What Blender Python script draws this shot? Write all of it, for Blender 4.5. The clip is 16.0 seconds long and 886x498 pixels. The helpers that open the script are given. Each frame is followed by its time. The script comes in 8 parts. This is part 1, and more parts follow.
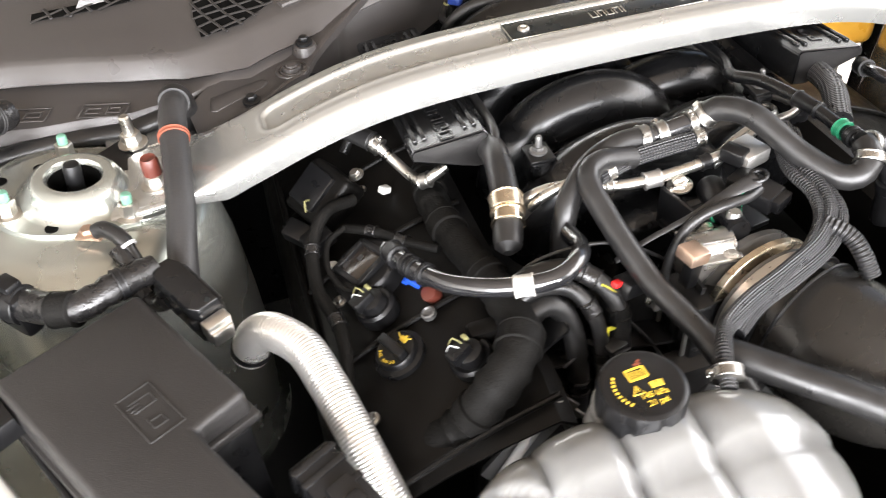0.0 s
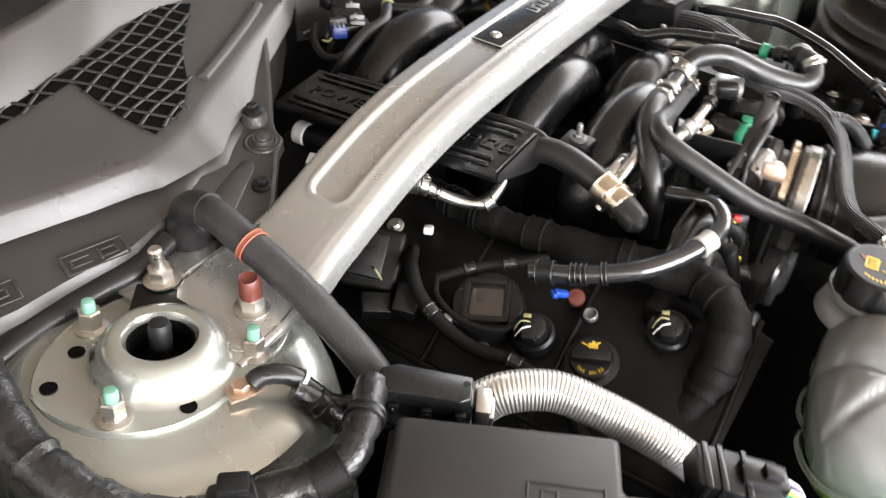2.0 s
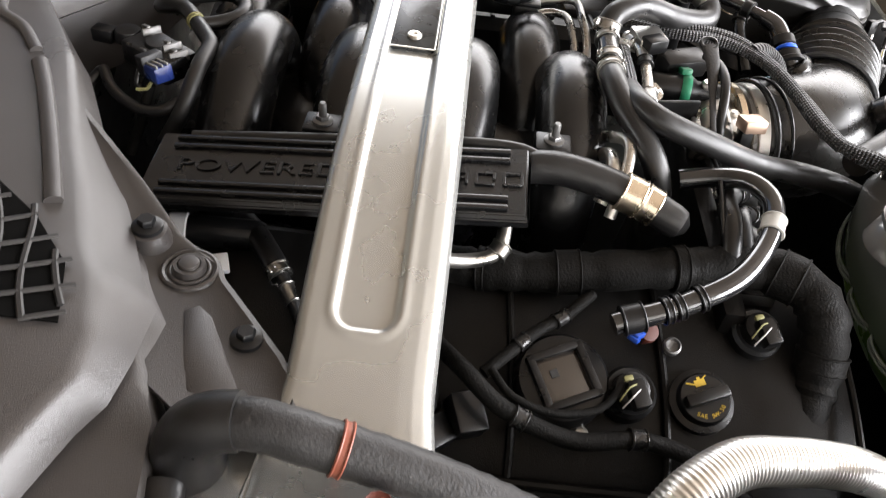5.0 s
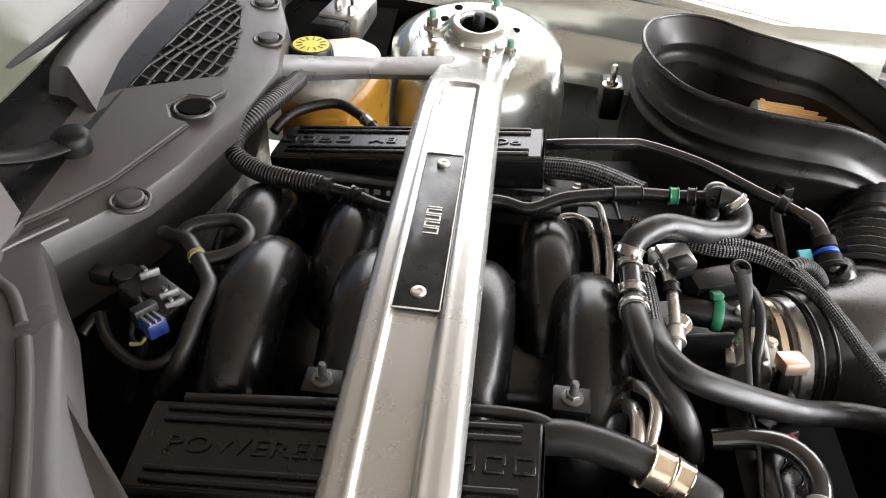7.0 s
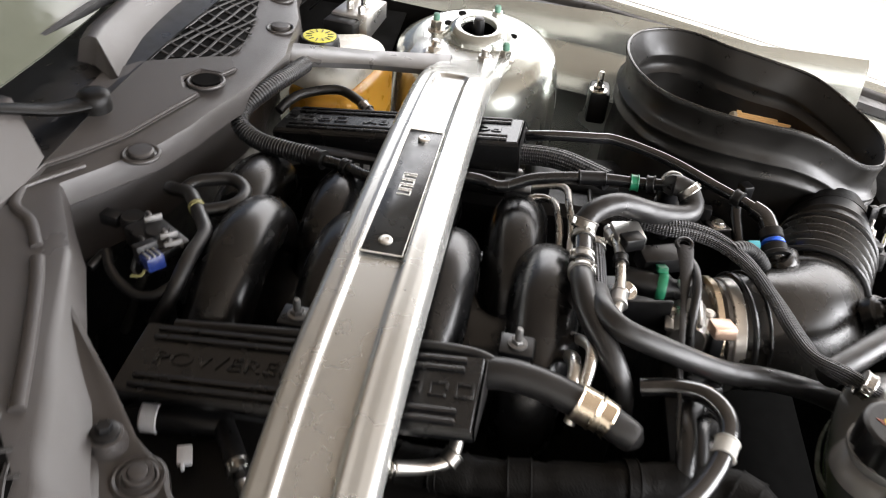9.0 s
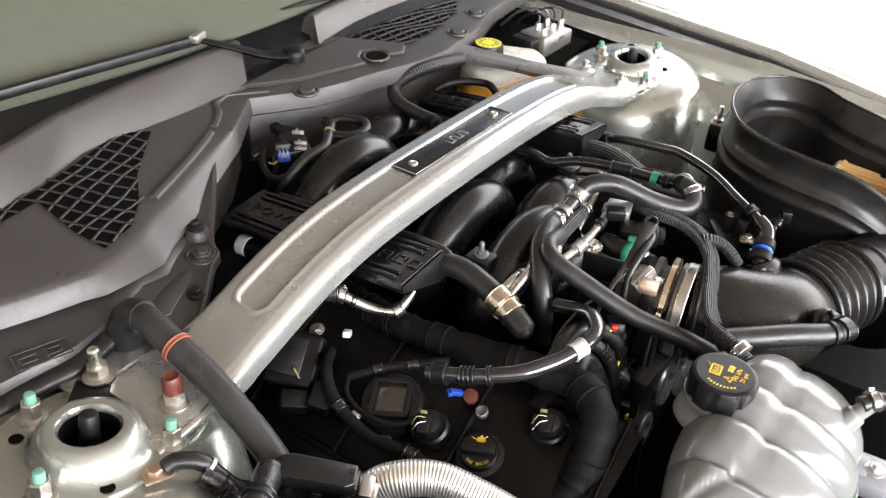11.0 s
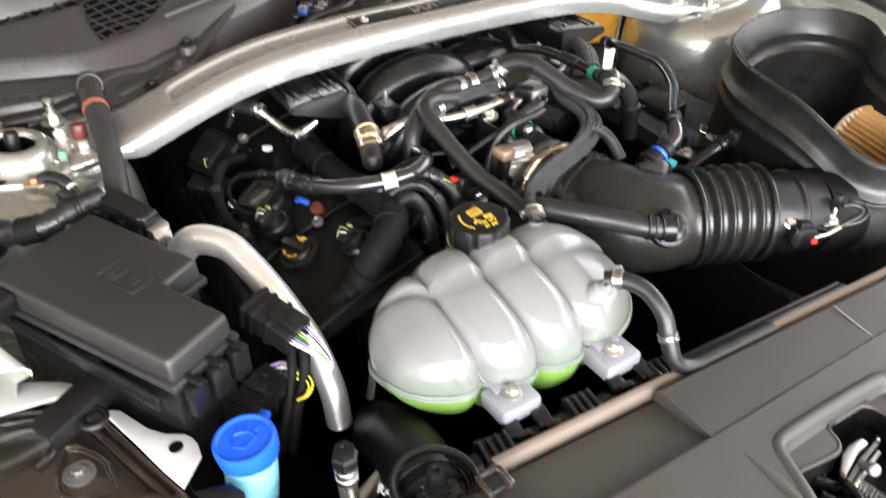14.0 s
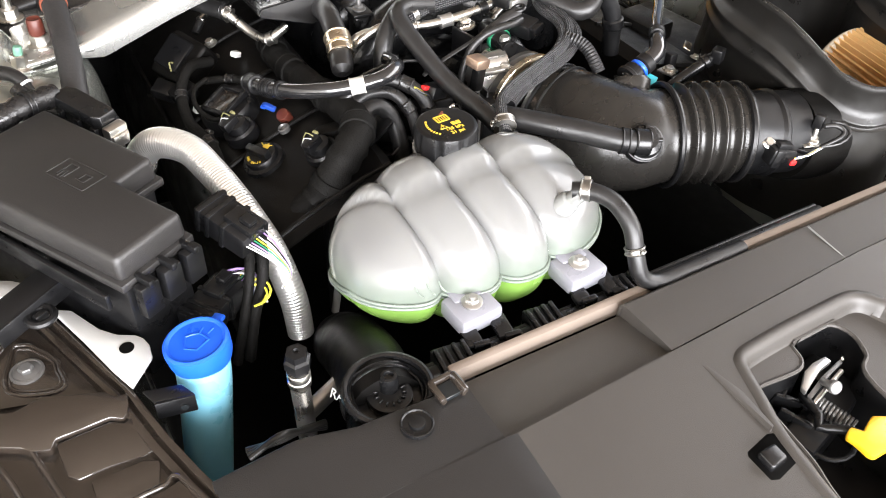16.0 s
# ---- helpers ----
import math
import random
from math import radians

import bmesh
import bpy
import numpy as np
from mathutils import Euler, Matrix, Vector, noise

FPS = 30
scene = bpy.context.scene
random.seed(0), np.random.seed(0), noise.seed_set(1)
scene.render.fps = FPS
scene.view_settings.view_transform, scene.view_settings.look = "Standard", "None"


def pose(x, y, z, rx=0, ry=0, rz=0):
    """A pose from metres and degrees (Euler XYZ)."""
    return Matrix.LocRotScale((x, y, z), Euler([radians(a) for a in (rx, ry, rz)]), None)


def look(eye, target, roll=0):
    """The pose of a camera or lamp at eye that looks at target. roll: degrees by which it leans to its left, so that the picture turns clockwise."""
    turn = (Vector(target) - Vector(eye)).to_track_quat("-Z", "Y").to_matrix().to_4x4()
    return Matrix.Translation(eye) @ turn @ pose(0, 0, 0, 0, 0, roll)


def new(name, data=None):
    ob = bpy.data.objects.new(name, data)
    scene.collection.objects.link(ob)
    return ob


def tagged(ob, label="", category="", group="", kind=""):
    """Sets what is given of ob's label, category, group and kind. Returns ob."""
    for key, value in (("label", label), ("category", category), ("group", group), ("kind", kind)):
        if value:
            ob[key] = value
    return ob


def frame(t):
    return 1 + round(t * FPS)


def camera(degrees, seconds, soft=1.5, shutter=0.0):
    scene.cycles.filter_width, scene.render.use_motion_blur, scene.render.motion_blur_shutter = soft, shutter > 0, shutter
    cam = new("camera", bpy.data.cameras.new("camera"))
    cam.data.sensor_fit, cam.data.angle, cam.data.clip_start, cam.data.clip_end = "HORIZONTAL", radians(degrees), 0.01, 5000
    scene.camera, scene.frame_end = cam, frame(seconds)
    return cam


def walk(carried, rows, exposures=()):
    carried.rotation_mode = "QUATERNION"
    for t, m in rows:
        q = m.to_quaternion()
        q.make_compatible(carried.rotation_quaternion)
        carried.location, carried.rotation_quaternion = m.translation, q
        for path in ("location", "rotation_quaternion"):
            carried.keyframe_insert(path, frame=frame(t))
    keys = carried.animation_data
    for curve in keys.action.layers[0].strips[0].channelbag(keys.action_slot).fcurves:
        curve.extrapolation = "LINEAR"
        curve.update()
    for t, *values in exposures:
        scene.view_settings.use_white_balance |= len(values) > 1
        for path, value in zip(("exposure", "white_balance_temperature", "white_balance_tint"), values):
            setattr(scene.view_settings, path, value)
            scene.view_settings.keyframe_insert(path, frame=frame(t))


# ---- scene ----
cam = camera(56.0, 16.0, soft=1.0, shutter=0.5)
ROWS = [
    (0, -0.3826, -0.7324, 1.3358, 47.37, 3.32, -17.47),
    (0.5, -0.5028, -0.6913, 1.3289, 48.09, 1.91, -23.74),
    (1, -0.5947, -0.5613, 1.3198, 48.10, 1.22, -33.20),
    (1.5, -0.6793, -0.4706, 1.3216, 48.72, -0.75, -43.66),
    (2, -0.7942, -0.4019, 1.3242, 48.73, -1.94, -55.57),
    (2.5, -0.8354, -0.3299, 1.2934, 48.24, -2.76, -64.67),
    (3, -0.7585, -0.2148, 1.2635, 46.96, -2.19, -72.20),
    (3.2, -0.7457, -0.1836, 1.2515, 46.15, -2.42, -74.03),
    (5.3, -0.6794, -0.0290, 1.2481, 47.70, -6.23, -86.87),
    (5.5, -0.6631, -0.0327, 1.2663, 48.50, -6.33, -85.67),
    (6, -0.6217, -0.0357, 1.3038, 50.23, -5.52, -84.34),
    (6.5, -0.5846, -0.0410, 1.3263, 51.38, -4.03, -84.12),
    (7, -0.5621, -0.0458, 1.3331, 51.71, -3.10, -84.51),
    (7.5, -0.5513, -0.0472, 1.3445, 51.82, -2.55, -85.27),
    (8, -0.5443, -0.0502, 1.3449, 52.15, -2.78, -85.68),
    (8.5, -0.5719, -0.0658, 1.3331, 52.48, -3.90, -84.46),
    (9, -0.6544, -0.1040, 1.3378, 53.32, -4.84, -81.30),
    (9.5, -0.7739, -0.1881, 1.3488, 53.43, -5.42, -75.88),
    (9.7, -0.8013, -0.2222, 1.3489, 52.94, -5.36, -73.68),
    (11.8, -0.8185, -0.7038, 1.4332, 57.39, -2.61, -46.00),
    (12, -0.8236, -0.7434, 1.4314, 57.31, -2.91, -44.52),
    (12.5, -0.7936, -0.8324, 1.4525, 56.23, -2.43, -39.98),
    (13, -0.6962, -0.9072, 1.4443, 56.35, -1.56, -33.83),
    (13.5, -0.6018, -0.9651, 1.4147, 55.23, -0.55, -30.43),
    (14, -0.5497, -1.0005, 1.3671, 52.32, -0.13, -30.24),
    (14.5, -0.5324, -1.0176, 1.3363, 49.51, -0.99, -30.59),
    (15, -0.5342, -1.0276, 1.3364, 48.46, -1.53, -30.04),
    (15.5, -0.5307, -1.0233, 1.3310, 48.26, -1.62, -29.54),
    (16, -0.5250, -1.0157, 1.3289, 48.13, -1.61, -29.63),
]
walk(cam, [(t, pose(x, y, z, rx, ry, rz)) for t, x, y, z, rx, ry, rz in ROWS],
     [(0.0, 0.86), (0.5, 0.69), (1.5, 0.66), (3.0, 0.49), (5.5, 0.25), (6.0, 0.18), (7.0, -0.04), (9.0, -0.03), (12.0, 0.27), (14.0, 0.28), (16.0, 0.47)])

# ---- world, sun, large lights ----
world = bpy.data.worlds.new("sky")
scene.world = world
world.use_nodes = True
_n, _l = world.node_tree.nodes, world.node_tree.links
_sky = _n.new("ShaderNodeTexSky")
_sky.sky_type, _sky.sun_disc = "NISHITA", False
_sky.dust_density, _sky.ozone_density = 5.0, 0.7
_sky.sun_elevation, _sky.sun_rotation = radians(48), radians(120)
_l.new(_sky.outputs[0], _n["Background"].inputs["Color"])
_n["Background"].inputs["Strength"].default_value = 0.12


def lamp(name, kind, energy, m, color=(1, 1, 1), sx=1.0, sy=1.0, angle=0.5):
    d = bpy.data.lights.new(name, kind)
    d.energy, d.color = energy, color
    if kind == "AREA":
        d.shape, d.size, d.size_y = "RECTANGLE", sx, sy
    if kind == "SUN":
        d.angle = radians(angle)
    o = new(name, d)
    o.matrix_world = m
    return o


lamp("sun", "SUN", 3.5, look((5, -4, 8), (0, 0, 0)), (1.0, 0.96, 0.9))
lamp("door_daylight", "AREA", 452, look((-0.85, -3.15, 1.55), (-0.3, -0.2, 1.0)), (0.985, 0.975, 1.0), 4.2, 1.7)
lamp("side_daylight", "AREA", 168, look((3.15, -1.2, 2.3), (0.0, -0.1, 0.9)), (1.0, 0.985, 1.0), 4.6, 2.4)


# ---- materials ----
def material(name, base, rough=0.5, metal=0.0, vary=0.25, scale=40.0, bump=0.15, fine=900.0, rvary=0.12, coat=0.0,
             spec=0.5, stain=None, transmit=0.0, subsurface=0.0, braid=False, rings=0.0):
    """A surface with two scales of variation in colour, gloss and relief."""
    m = bpy.data.materials.new(name)
    m.use_nodes = True
    nt = m.node_tree
    nd, lk = nt.nodes, nt.links
    b = nd["Principled BSDF"]
    tc = nd.new("ShaderNodeTexCoord")
    n1 = nd.new("ShaderNodeTexNoise")
    n1.inputs["Scale"].default_value, n1.inputs["Detail"].default_value = scale, 5
    n2 = nd.new("ShaderNodeTexNoise")
    n2.inputs["Scale"].default_value, n2.inputs["Detail"].default_value = fine, 3
    info = nd.new("ShaderNodeObjectInfo")
    shift = nd.new("ShaderNodeVectorMath")
    shift.operation = "ADD"
    spread = nd.new("ShaderNodeMath")
    spread.operation = "MULTIPLY"
    spread.inputs[1].default_value = 7.0
    lk.new(info.outputs["Random"], spread.inputs[0])
    lk.new(tc.outputs["Object"], shift.inputs[0])
    lk.new(spread.outputs[0], shift.inputs[1])
    lk.new(shift.outputs[0], n1.inputs["Vector"])
    lk.new(shift.outputs[0], n2.inputs["Vector"])
    ramp = nd.new("ShaderNodeMix")
    ramp.data_type = "RGBA"
    dark = tuple(c * (1 - vary) for c in base)
    light = tuple(min(1, c * (1 + vary)) for c in (stain or base))
    ramp.inputs["A"].default_value = (*dark, 1)
    ramp.inputs["B"].default_value = (*light, 1)
    lk.new(n1.outputs["Fac"], ramp.inputs["Factor"])
    lk.new(ramp.outputs["Result"], b.inputs["Base Color"])
    rr = nd.new("ShaderNodeMapRange")
    rr.inputs["From Min"].default_value, rr.inputs["From Max"].default_value = 0.3, 0.7
    rr.inputs["To Min"].default_value, rr.inputs["To Max"].default_value = max(0.02, rough - rvary), min(1, rough + rvary)
    lk.new(n1.outputs["Fac"], rr.inputs["Value"])
    lk.new(rr.outputs["Result"], b.inputs["Roughness"])
    b.inputs["Metallic"].default_value = metal
    b.inputs["Coat Weight"].default_value = coat
    b.inputs["Coat Roughness"].default_value = 0.12
    b.inputs["Specular IOR Level"].default_value = spec
    b.inputs["Transmission Weight"].default_value = transmit
    if subsurface:
        b.inputs["Subsurface Weight"].default_value = subsurface
        b.inputs["Subsurface Radius"].default_value = (0.03, 0.03, 0.026)
        b.inputs["Subsurface Scale"].default_value = 1.0
    height = n2.outputs["Fac"]
    if braid or rings:
        sep = nd.new("ShaderNodeSeparateXYZ")
        lk.new(tc.outputs["UV"], sep.inputs[0])

        def wave(a, c):
            s1 = nd.new("ShaderNodeMath")
            s1.operation = "MULTIPLY"
            s1.inputs[1].default_value = a
            lk.new(sep.outputs[0], s1.inputs[0])
            s2 = nd.new("ShaderNodeMath")
            s2.operation = "MULTIPLY_ADD"
            s2.inputs[1].default_value = c
            lk.new(sep.outputs[1], s2.inputs[0])
            lk.new(s1.outputs[0], s2.inputs[2])
            s3 = nd.new("ShaderNodeMath")
            s3.operation = "SINE"
            lk.new(s2.outputs[0], s3.inputs[0])
            return s3.outputs[0]

        if braid:
            mul = nd.new("ShaderNodeMath")
            mul.operation = "MULTIPLY"
            lk.new(wave(1050.0, 6.2832 * 9), mul.inputs[0])
            lk.new(wave(1050.0, -6.2832 * 9), mul.inputs[1])
            height = mul.outputs[0]
            mix = nd.new("ShaderNodeMix")
            mix.data_type = "RGBA"
            lk.new(height, mix.inputs["Factor"])
            lk.new(ramp.outputs["Result"], mix.inputs["A"])
            mix.inputs["B"].default_value = (*(c * 4 + 0.05 for c in base), 1)
            lk.new(mix.outputs["Result"], b.inputs["Base Color"])
        else:
            height = wave(rings, 0.0)
    bp = nd.new("ShaderNodeBump")
    bp.inputs["Strength"].default_value, bp.inputs["Distance"].default_value = bump, 0.0012
    lk.new(height, bp.inputs["Height"])
    lk.new(bp.outputs["Normal"], b.inputs["Normal"])
    return m


BLACK = material("black_plastic", (0.005, 0.005, 0.0054), 0.36, vary=0.3, bump=0.12, spec=0.4)
COVER = material("dull_black_plastic", (0.0034, 0.0031, 0.0028), 0.42, vary=0.35, bump=0.2, spec=0.2)
WRAP = material("grey_wrap", (0.018, 0.0172, 0.0172), 0.55, vary=0.3, bump=0.35, fine=420)
# dull metal, and the brace arm's silver darkened for its shade
ARM = material("dull_and_shaded_silver", (0.15, 0.148, 0.145), 0.36, metal=0.6, vary=0.08)
SATIN = material("satin_black_plastic", (0.0055, 0.0056, 0.006), 0.27, vary=0.05, bump=0.012, rvary=0.008, spec=0.5)
AIRBOX = material("air_box_plastic", (0.0125, 0.0118, 0.0108), 0.38, vary=0.2, bump=0.12, spec=0.45)
DUCT = material("duct_plastic", (0.0125, 0.0115, 0.0103), 0.27, vary=0.15, bump=0.1, rvary=0.03)
RESERVOIR = material("white_reservoir_plastic", (0.70, 0.68, 0.61), 0.3, vary=0.06, subsurface=0.3)
GLOSS = material("gloss_black_plastic", (0.024, 0.0185, 0.0145), 0.17, vary=0.3, bump=0.04, coat=1.0, spec=0.7, scale=14)
RUBBER = material("black_rubber", (0.0108, 0.0105, 0.0105), 0.38, vary=0.4, bump=0.12, scale=60)
SHINY = material("shiny_rubber", (0.012, 0.012, 0.013), 0.13, vary=0.3, bump=0.04, scale=60, coat=0.7, spec=0.7)
TAPE = material("cloth_tape", (0.0056, 0.0053, 0.0048), 0.62, vary=0.5, bump=0.6, fine=500, spec=0.14)
CONDUIT = material("ribbed_conduit", (0.011, 0.011, 0.0115), 0.38, bump=0.6, rings=1700.0)
BRAID = material("braided_sleeve", (0.012, 0.012, 0.013), 0.34, bump=0.9, braid=True)
COWL = material("grained_grey_plastic", (0.042, 0.038, 0.036), 0.33, vary=0.14, scale=9, bump=0.25, fine=1400, rvary=0.06)
PANEL = material("grained_charcoal_plastic", (0.050, 0.0455, 0.041), 0.42, vary=0.12, scale=10, bump=0.28, fine=1500, rvary=0.06)
LID = material("fuse_lid_plastic", (0.019, 0.018, 0.0175), 0.33, vary=0.14, scale=12, bump=0.3, fine=1500, rvary=0.06)
BRACE = material("silver_paint", (0.505, 0.508, 0.488), 0.27, metal=0.78, vary=0.025, scale=12, bump=0.012, fine=2500, rvary=0.02)
LATTICE = material("dark_grille_plastic", (0.015, 0.0137, 0.013), 0.5, vary=0.14, scale=9, bump=0.2, fine=1400)
LOOM = material("shiny_loom_tape", (0.010, 0.0095, 0.0095), 0.30, vary=0.4, scale=90, bump=0.7, fine=260, rvary=0.12)
PAINT = material("grey_body_paint", (0.435, 0.45, 0.412), 0.25, metal=0.75, vary=0.08, scale=8, bump=0.05, fine=300, coat=0.35)
# paler than the bay paint to hold the ledge's bright reflection
BODY = material("lit_body_paint", (0.50, 0.488, 0.445), 0.30, metal=0.1, vary=0.05, scale=8, bump=0.03, fine=300, coat=0.4)
STEEL = material("zinc_steel", (0.62, 0.60, 0.56), 0.32, metal=1.0, vary=0.12, bump=0.1)
CAST = material("cast_aluminium", (0.50, 0.49, 0.47), 0.34, metal=0.9, vary=0.12, bump=0.08)
CLAMP = material("dull_steel_clamp", (0.36, 0.35, 0.33), 0.3, metal=1.0, vary=0.15, bump=0.08)
GOLD = material("yellow_zinc_clamp", (0.74, 0.64, 0.50), 0.28, metal=1.0, vary=0.15, bump=0.05)
COPPER = material("copper_lug", (0.58, 0.42, 0.32), 0.4, metal=0.9, vary=0.2)
FOIL = material("foil_sleeve", (0.90, 0.885, 0.85), 0.30, metal=0.80, vary=0.06, scale=18, bump=0.12, rvary=0.05)
TANK = material("milky_plastic", (0.20, 0.205, 0.197), 0.24, vary=0.08, scale=14, bump=0.05, subsurface=0.25)
COOLANT = material("green_coolant_plastic", (0.15, 0.27, 0.055), 0.28, vary=0.15, scale=14, bump=0.05, subsurface=0.2)
SEAM = material("pale_green_plastic", (0.16, 0.19, 0.16), 0.3, vary=0.1, bump=0.05, subsurface=0.2)
FOOT = material("translucent_white_plastic", (0.22, 0.22, 0.245), 0.35, vary=0.1, subsurface=0.2)
WHITE = material("white_plastic", (0.7, 0.7, 0.68), 0.4, vary=0.1)
BLUECON = material("blue_clip_plastic", (0.008, 0.05, 0.32), 0.4, vary=0.1)
BLUECAP = material("blue_plastic", (0.01, 0.09, 0.62), 0.36, vary=0.12, scale=30)
WASHER = material("blue_fluid_plastic", (0.22, 0.55, 0.70), 0.35, vary=0.12, scale=18, subsurface=0.2)
YELLOW = material("yellow_print", (0.62, 0.42, 0.04), 0.5, vary=0.06)
LIME = material("yellow_cap", (0.70, 0.66, 0.06), 0.45, vary=0.08)
STRAW = material("straw_wire", (0.22, 0.21, 0.09), 0.5, vary=0.1)
TABY = material("yellow_tab_plastic", (0.80, 0.47, 0.02), 0.35, vary=0.06)
AMBER = material("amber_fluid_plastic", (0.78, 0.40, 0.05), 0.35, vary=0.15, subsurface=0.2)
RED = material("red_plastic", (0.6, 0.02, 0.02), 0.4)
REDCAP = material("brown_red_plastic", (0.080, 0.018, 0.011), 0.45)
ORANGE = material("orange_band", (0.20, 0.055, 0.03), 0.5)
GREEN = material("green_plastic", (0.02, 0.20, 0.10), 0.4)
MINT = material("green_mark", (0.12, 0.26, 0.19), 0.5)
TEAL = material("teal_plastic", (0.03, 0.36, 0.42), 0.4)
BLUE = material("blue_connector", (0.014, 0.03, 0.15), 0.3)
VIOLET = material("violet_wire", (0.30, 0.20, 0.45), 0.45)
PALE = material("pale_wire", (0.65, 0.65, 0.66), 0.45)
FILTER = material("filter_paper", (0.70, 0.44, 0.18), 0.8, vary=0.15, scale=60)
FILTERRIM = material("filter_rim", (0.66, 0.60, 0.50), 0.6)
LABEL = material("pale_paper_label", (0.42, 0.41, 0.38), 0.5, vary=0.15, scale=120)
BRACKET = material("pale_coated_bracket", (0.42, 0.415, 0.40), 0.45, vary=0.1, scale=30)
GREY = material("grey_bracket", (0.25, 0.25, 0.24), 0.5, vary=0.12)
BADGE = material("badge_black", (0.010, 0.012, 0.013), 0.28, vary=0.1, bump=0.02)
# near black without gloss: stands in for shade in openings, recesses and hollows
VOID = material("shade_black", (0.0025, 0.0024, 0.0022), 0.85, vary=0.1, bump=0.0, spec=0.05)
EMBOSS = material("emboss", (0.0075, 0.0075, 0.008), 0.25)
# olive base holds the reflection that the pane shows at a low angle
GLASS = material("windshield_glass", (0.085, 0.092, 0.070), 0.05, vary=0.1, bump=0.0, spec=0.45)
CONCRETE = material("concrete_floor", (0.52, 0.50, 0.46), 0.7, vary=0.12, scale=2.5, bump=0.3, fine=60)
WALLM = material("white_wall", (0.72, 0.70, 0.66), 0.8, vary=0.05, scale=2, bump=0.1, fine=120)
OVERHEAD = material("unseen_ceiling_brown", (0.19, 0.155, 0.122), 0.7, vary=0.15, scale=6, bump=0.2)
FOAM = material("brown_foam", (0.20, 0.16, 0.13), 0.8, vary=0.2, scale=30)
CARD = material("cardboard", (0.66, 0.52, 0.33), 0.8, vary=0.1, scale=6)



def coolant_tint(m, z0, z1, tint):
    """Fluid behind milky plastic: the tint fades from height z0 to z1 of the thing."""
    nd, lk = m.node_tree.nodes, m.node_tree.links
    b = nd["Principled BSDF"]
    old = b.inputs["Base Color"].links[0].from_socket
    tc, sep, mr, mix = nd.new("ShaderNodeTexCoord"), nd.new("ShaderNodeSeparateXYZ"), nd.new("ShaderNodeMapRange"), nd.new("ShaderNodeMix")
    mix.data_type = "RGBA"
    mr.inputs["From Min"].default_value, mr.inputs["From Max"].default_value = z0, z1
    mr.inputs["To Min"].default_value, mr.inputs["To Max"].default_value = 0.6, 0.0
    lk.new(tc.outputs["Object"], sep.inputs[0])
    lk.new(sep.outputs[2], mr.inputs["Value"])
    lk.new(mr.outputs["Result"], mix.inputs["Factor"])
    lk.new(old, mix.inputs["A"])
    mix.inputs["B"].default_value = (*tint, 1)
    lk.new(mix.outputs["Result"], b.inputs["Base Color"])


MILKY = material("milky_tank_plastic", (0.160, 0.161, 0.158), 0.20, coat=0.3, vary=0.06, scale=14, bump=0.03, subsurface=0.5, rvary=0.02)
coolant_tint(MILKY, 0.045, 0.098, (0.125, 0.205, 0.12))

ORIG = {}


def V(*a):
    return Vector(a)


def finish(bm, name, mat, angle=38):
    bmesh.ops.recalc_face_normals(bm, faces=bm.faces)
    me = bpy.data.meshes.new(name)
    bm.to_mesh(me)
    bm.free()
    me.materials.append(mat)
    me.shade_smooth()
    me.set_sharp_from_angle(angle=radians(angle))
    return me


def thing(name, loc, label, category, group="", kind=""):
    e = new(name)
    e.empty_display_size = 0.02
    e.location = loc
    ORIG[e] = Vector(loc)
    return tagged(e, label, category, group, kind)


def part(name, bm, mat, parent, label="", angle=38):
    """One mesh under a thing or a part; bm is in the world's metres."""
    bmesh.ops.translate(bm, verts=bm.verts, vec=-ORIG[parent])
    o = new(name, finish(bm, name, mat, angle))
    o.parent = parent
    ORIG[o] = ORIG[parent]
    return tagged(o, label)


def solo(name, bm, mat, label, category, group="", kind="", angle=38):
    """A thing of one mesh."""
    co = [v.co for v in bm.verts]
    base = V(sum(c.x for c in co) / len(co), sum(c.y for c in co) / len(co), min(c.z for c in co))
    bmesh.ops.translate(bm, verts=bm.verts, vec=-base)
    o = new(name, finish(bm, name, mat, angle))
    o.location = base
    ORIG[o] = base
    return tagged(o, label, category, group, kind)


def move(o, dx, dy, dz=0.0, turn=0.0, about=(0.0, 0.0)):
    """Shifts a finished thing and turns it by degrees about an upright axis."""
    pivot = Matrix.Translation((about[0], about[1], 0))
    o.matrix_basis = Matrix.Translation((dx, dy, dz)) @ pivot @ pose(0, 0, 0, 0, 0, turn) @ pivot.inverted() @ Matrix.Translation(o.location)
    return o


def join(*bms):
    out = bms[0]
    for b in bms[1:]:
        me = bpy.data.meshes.new("tmp")
        b.to_mesh(me)
        b.free()
        out.from_mesh(me)
        bpy.data.meshes.remove(me)
    return out


def smooth_path(pts, step=0.006):
    """Points of a Catmull-Rom curve through pts, about a step apart."""
    p = [Vector(q) for q in pts]
    p = [p[0] * 2 - p[1]] + p + [p[-1] * 2 - p[-2]]
    out = []
    for i in range(1, len(p) - 2):
        a, b, c, d = p[i - 1], p[i], p[i + 1], p[i + 2]
        n = max(2, int((c - b).length / step))
        for k in range(n):
            t = k / n
            out.append(0.5 * (2 * b + (c - a) * t + (2 * a - 5 * b + 4 * c - d) * t * t + (3 * b - a - 3 * c + d) * t ** 3))
    out.append(p[-2])
    return out


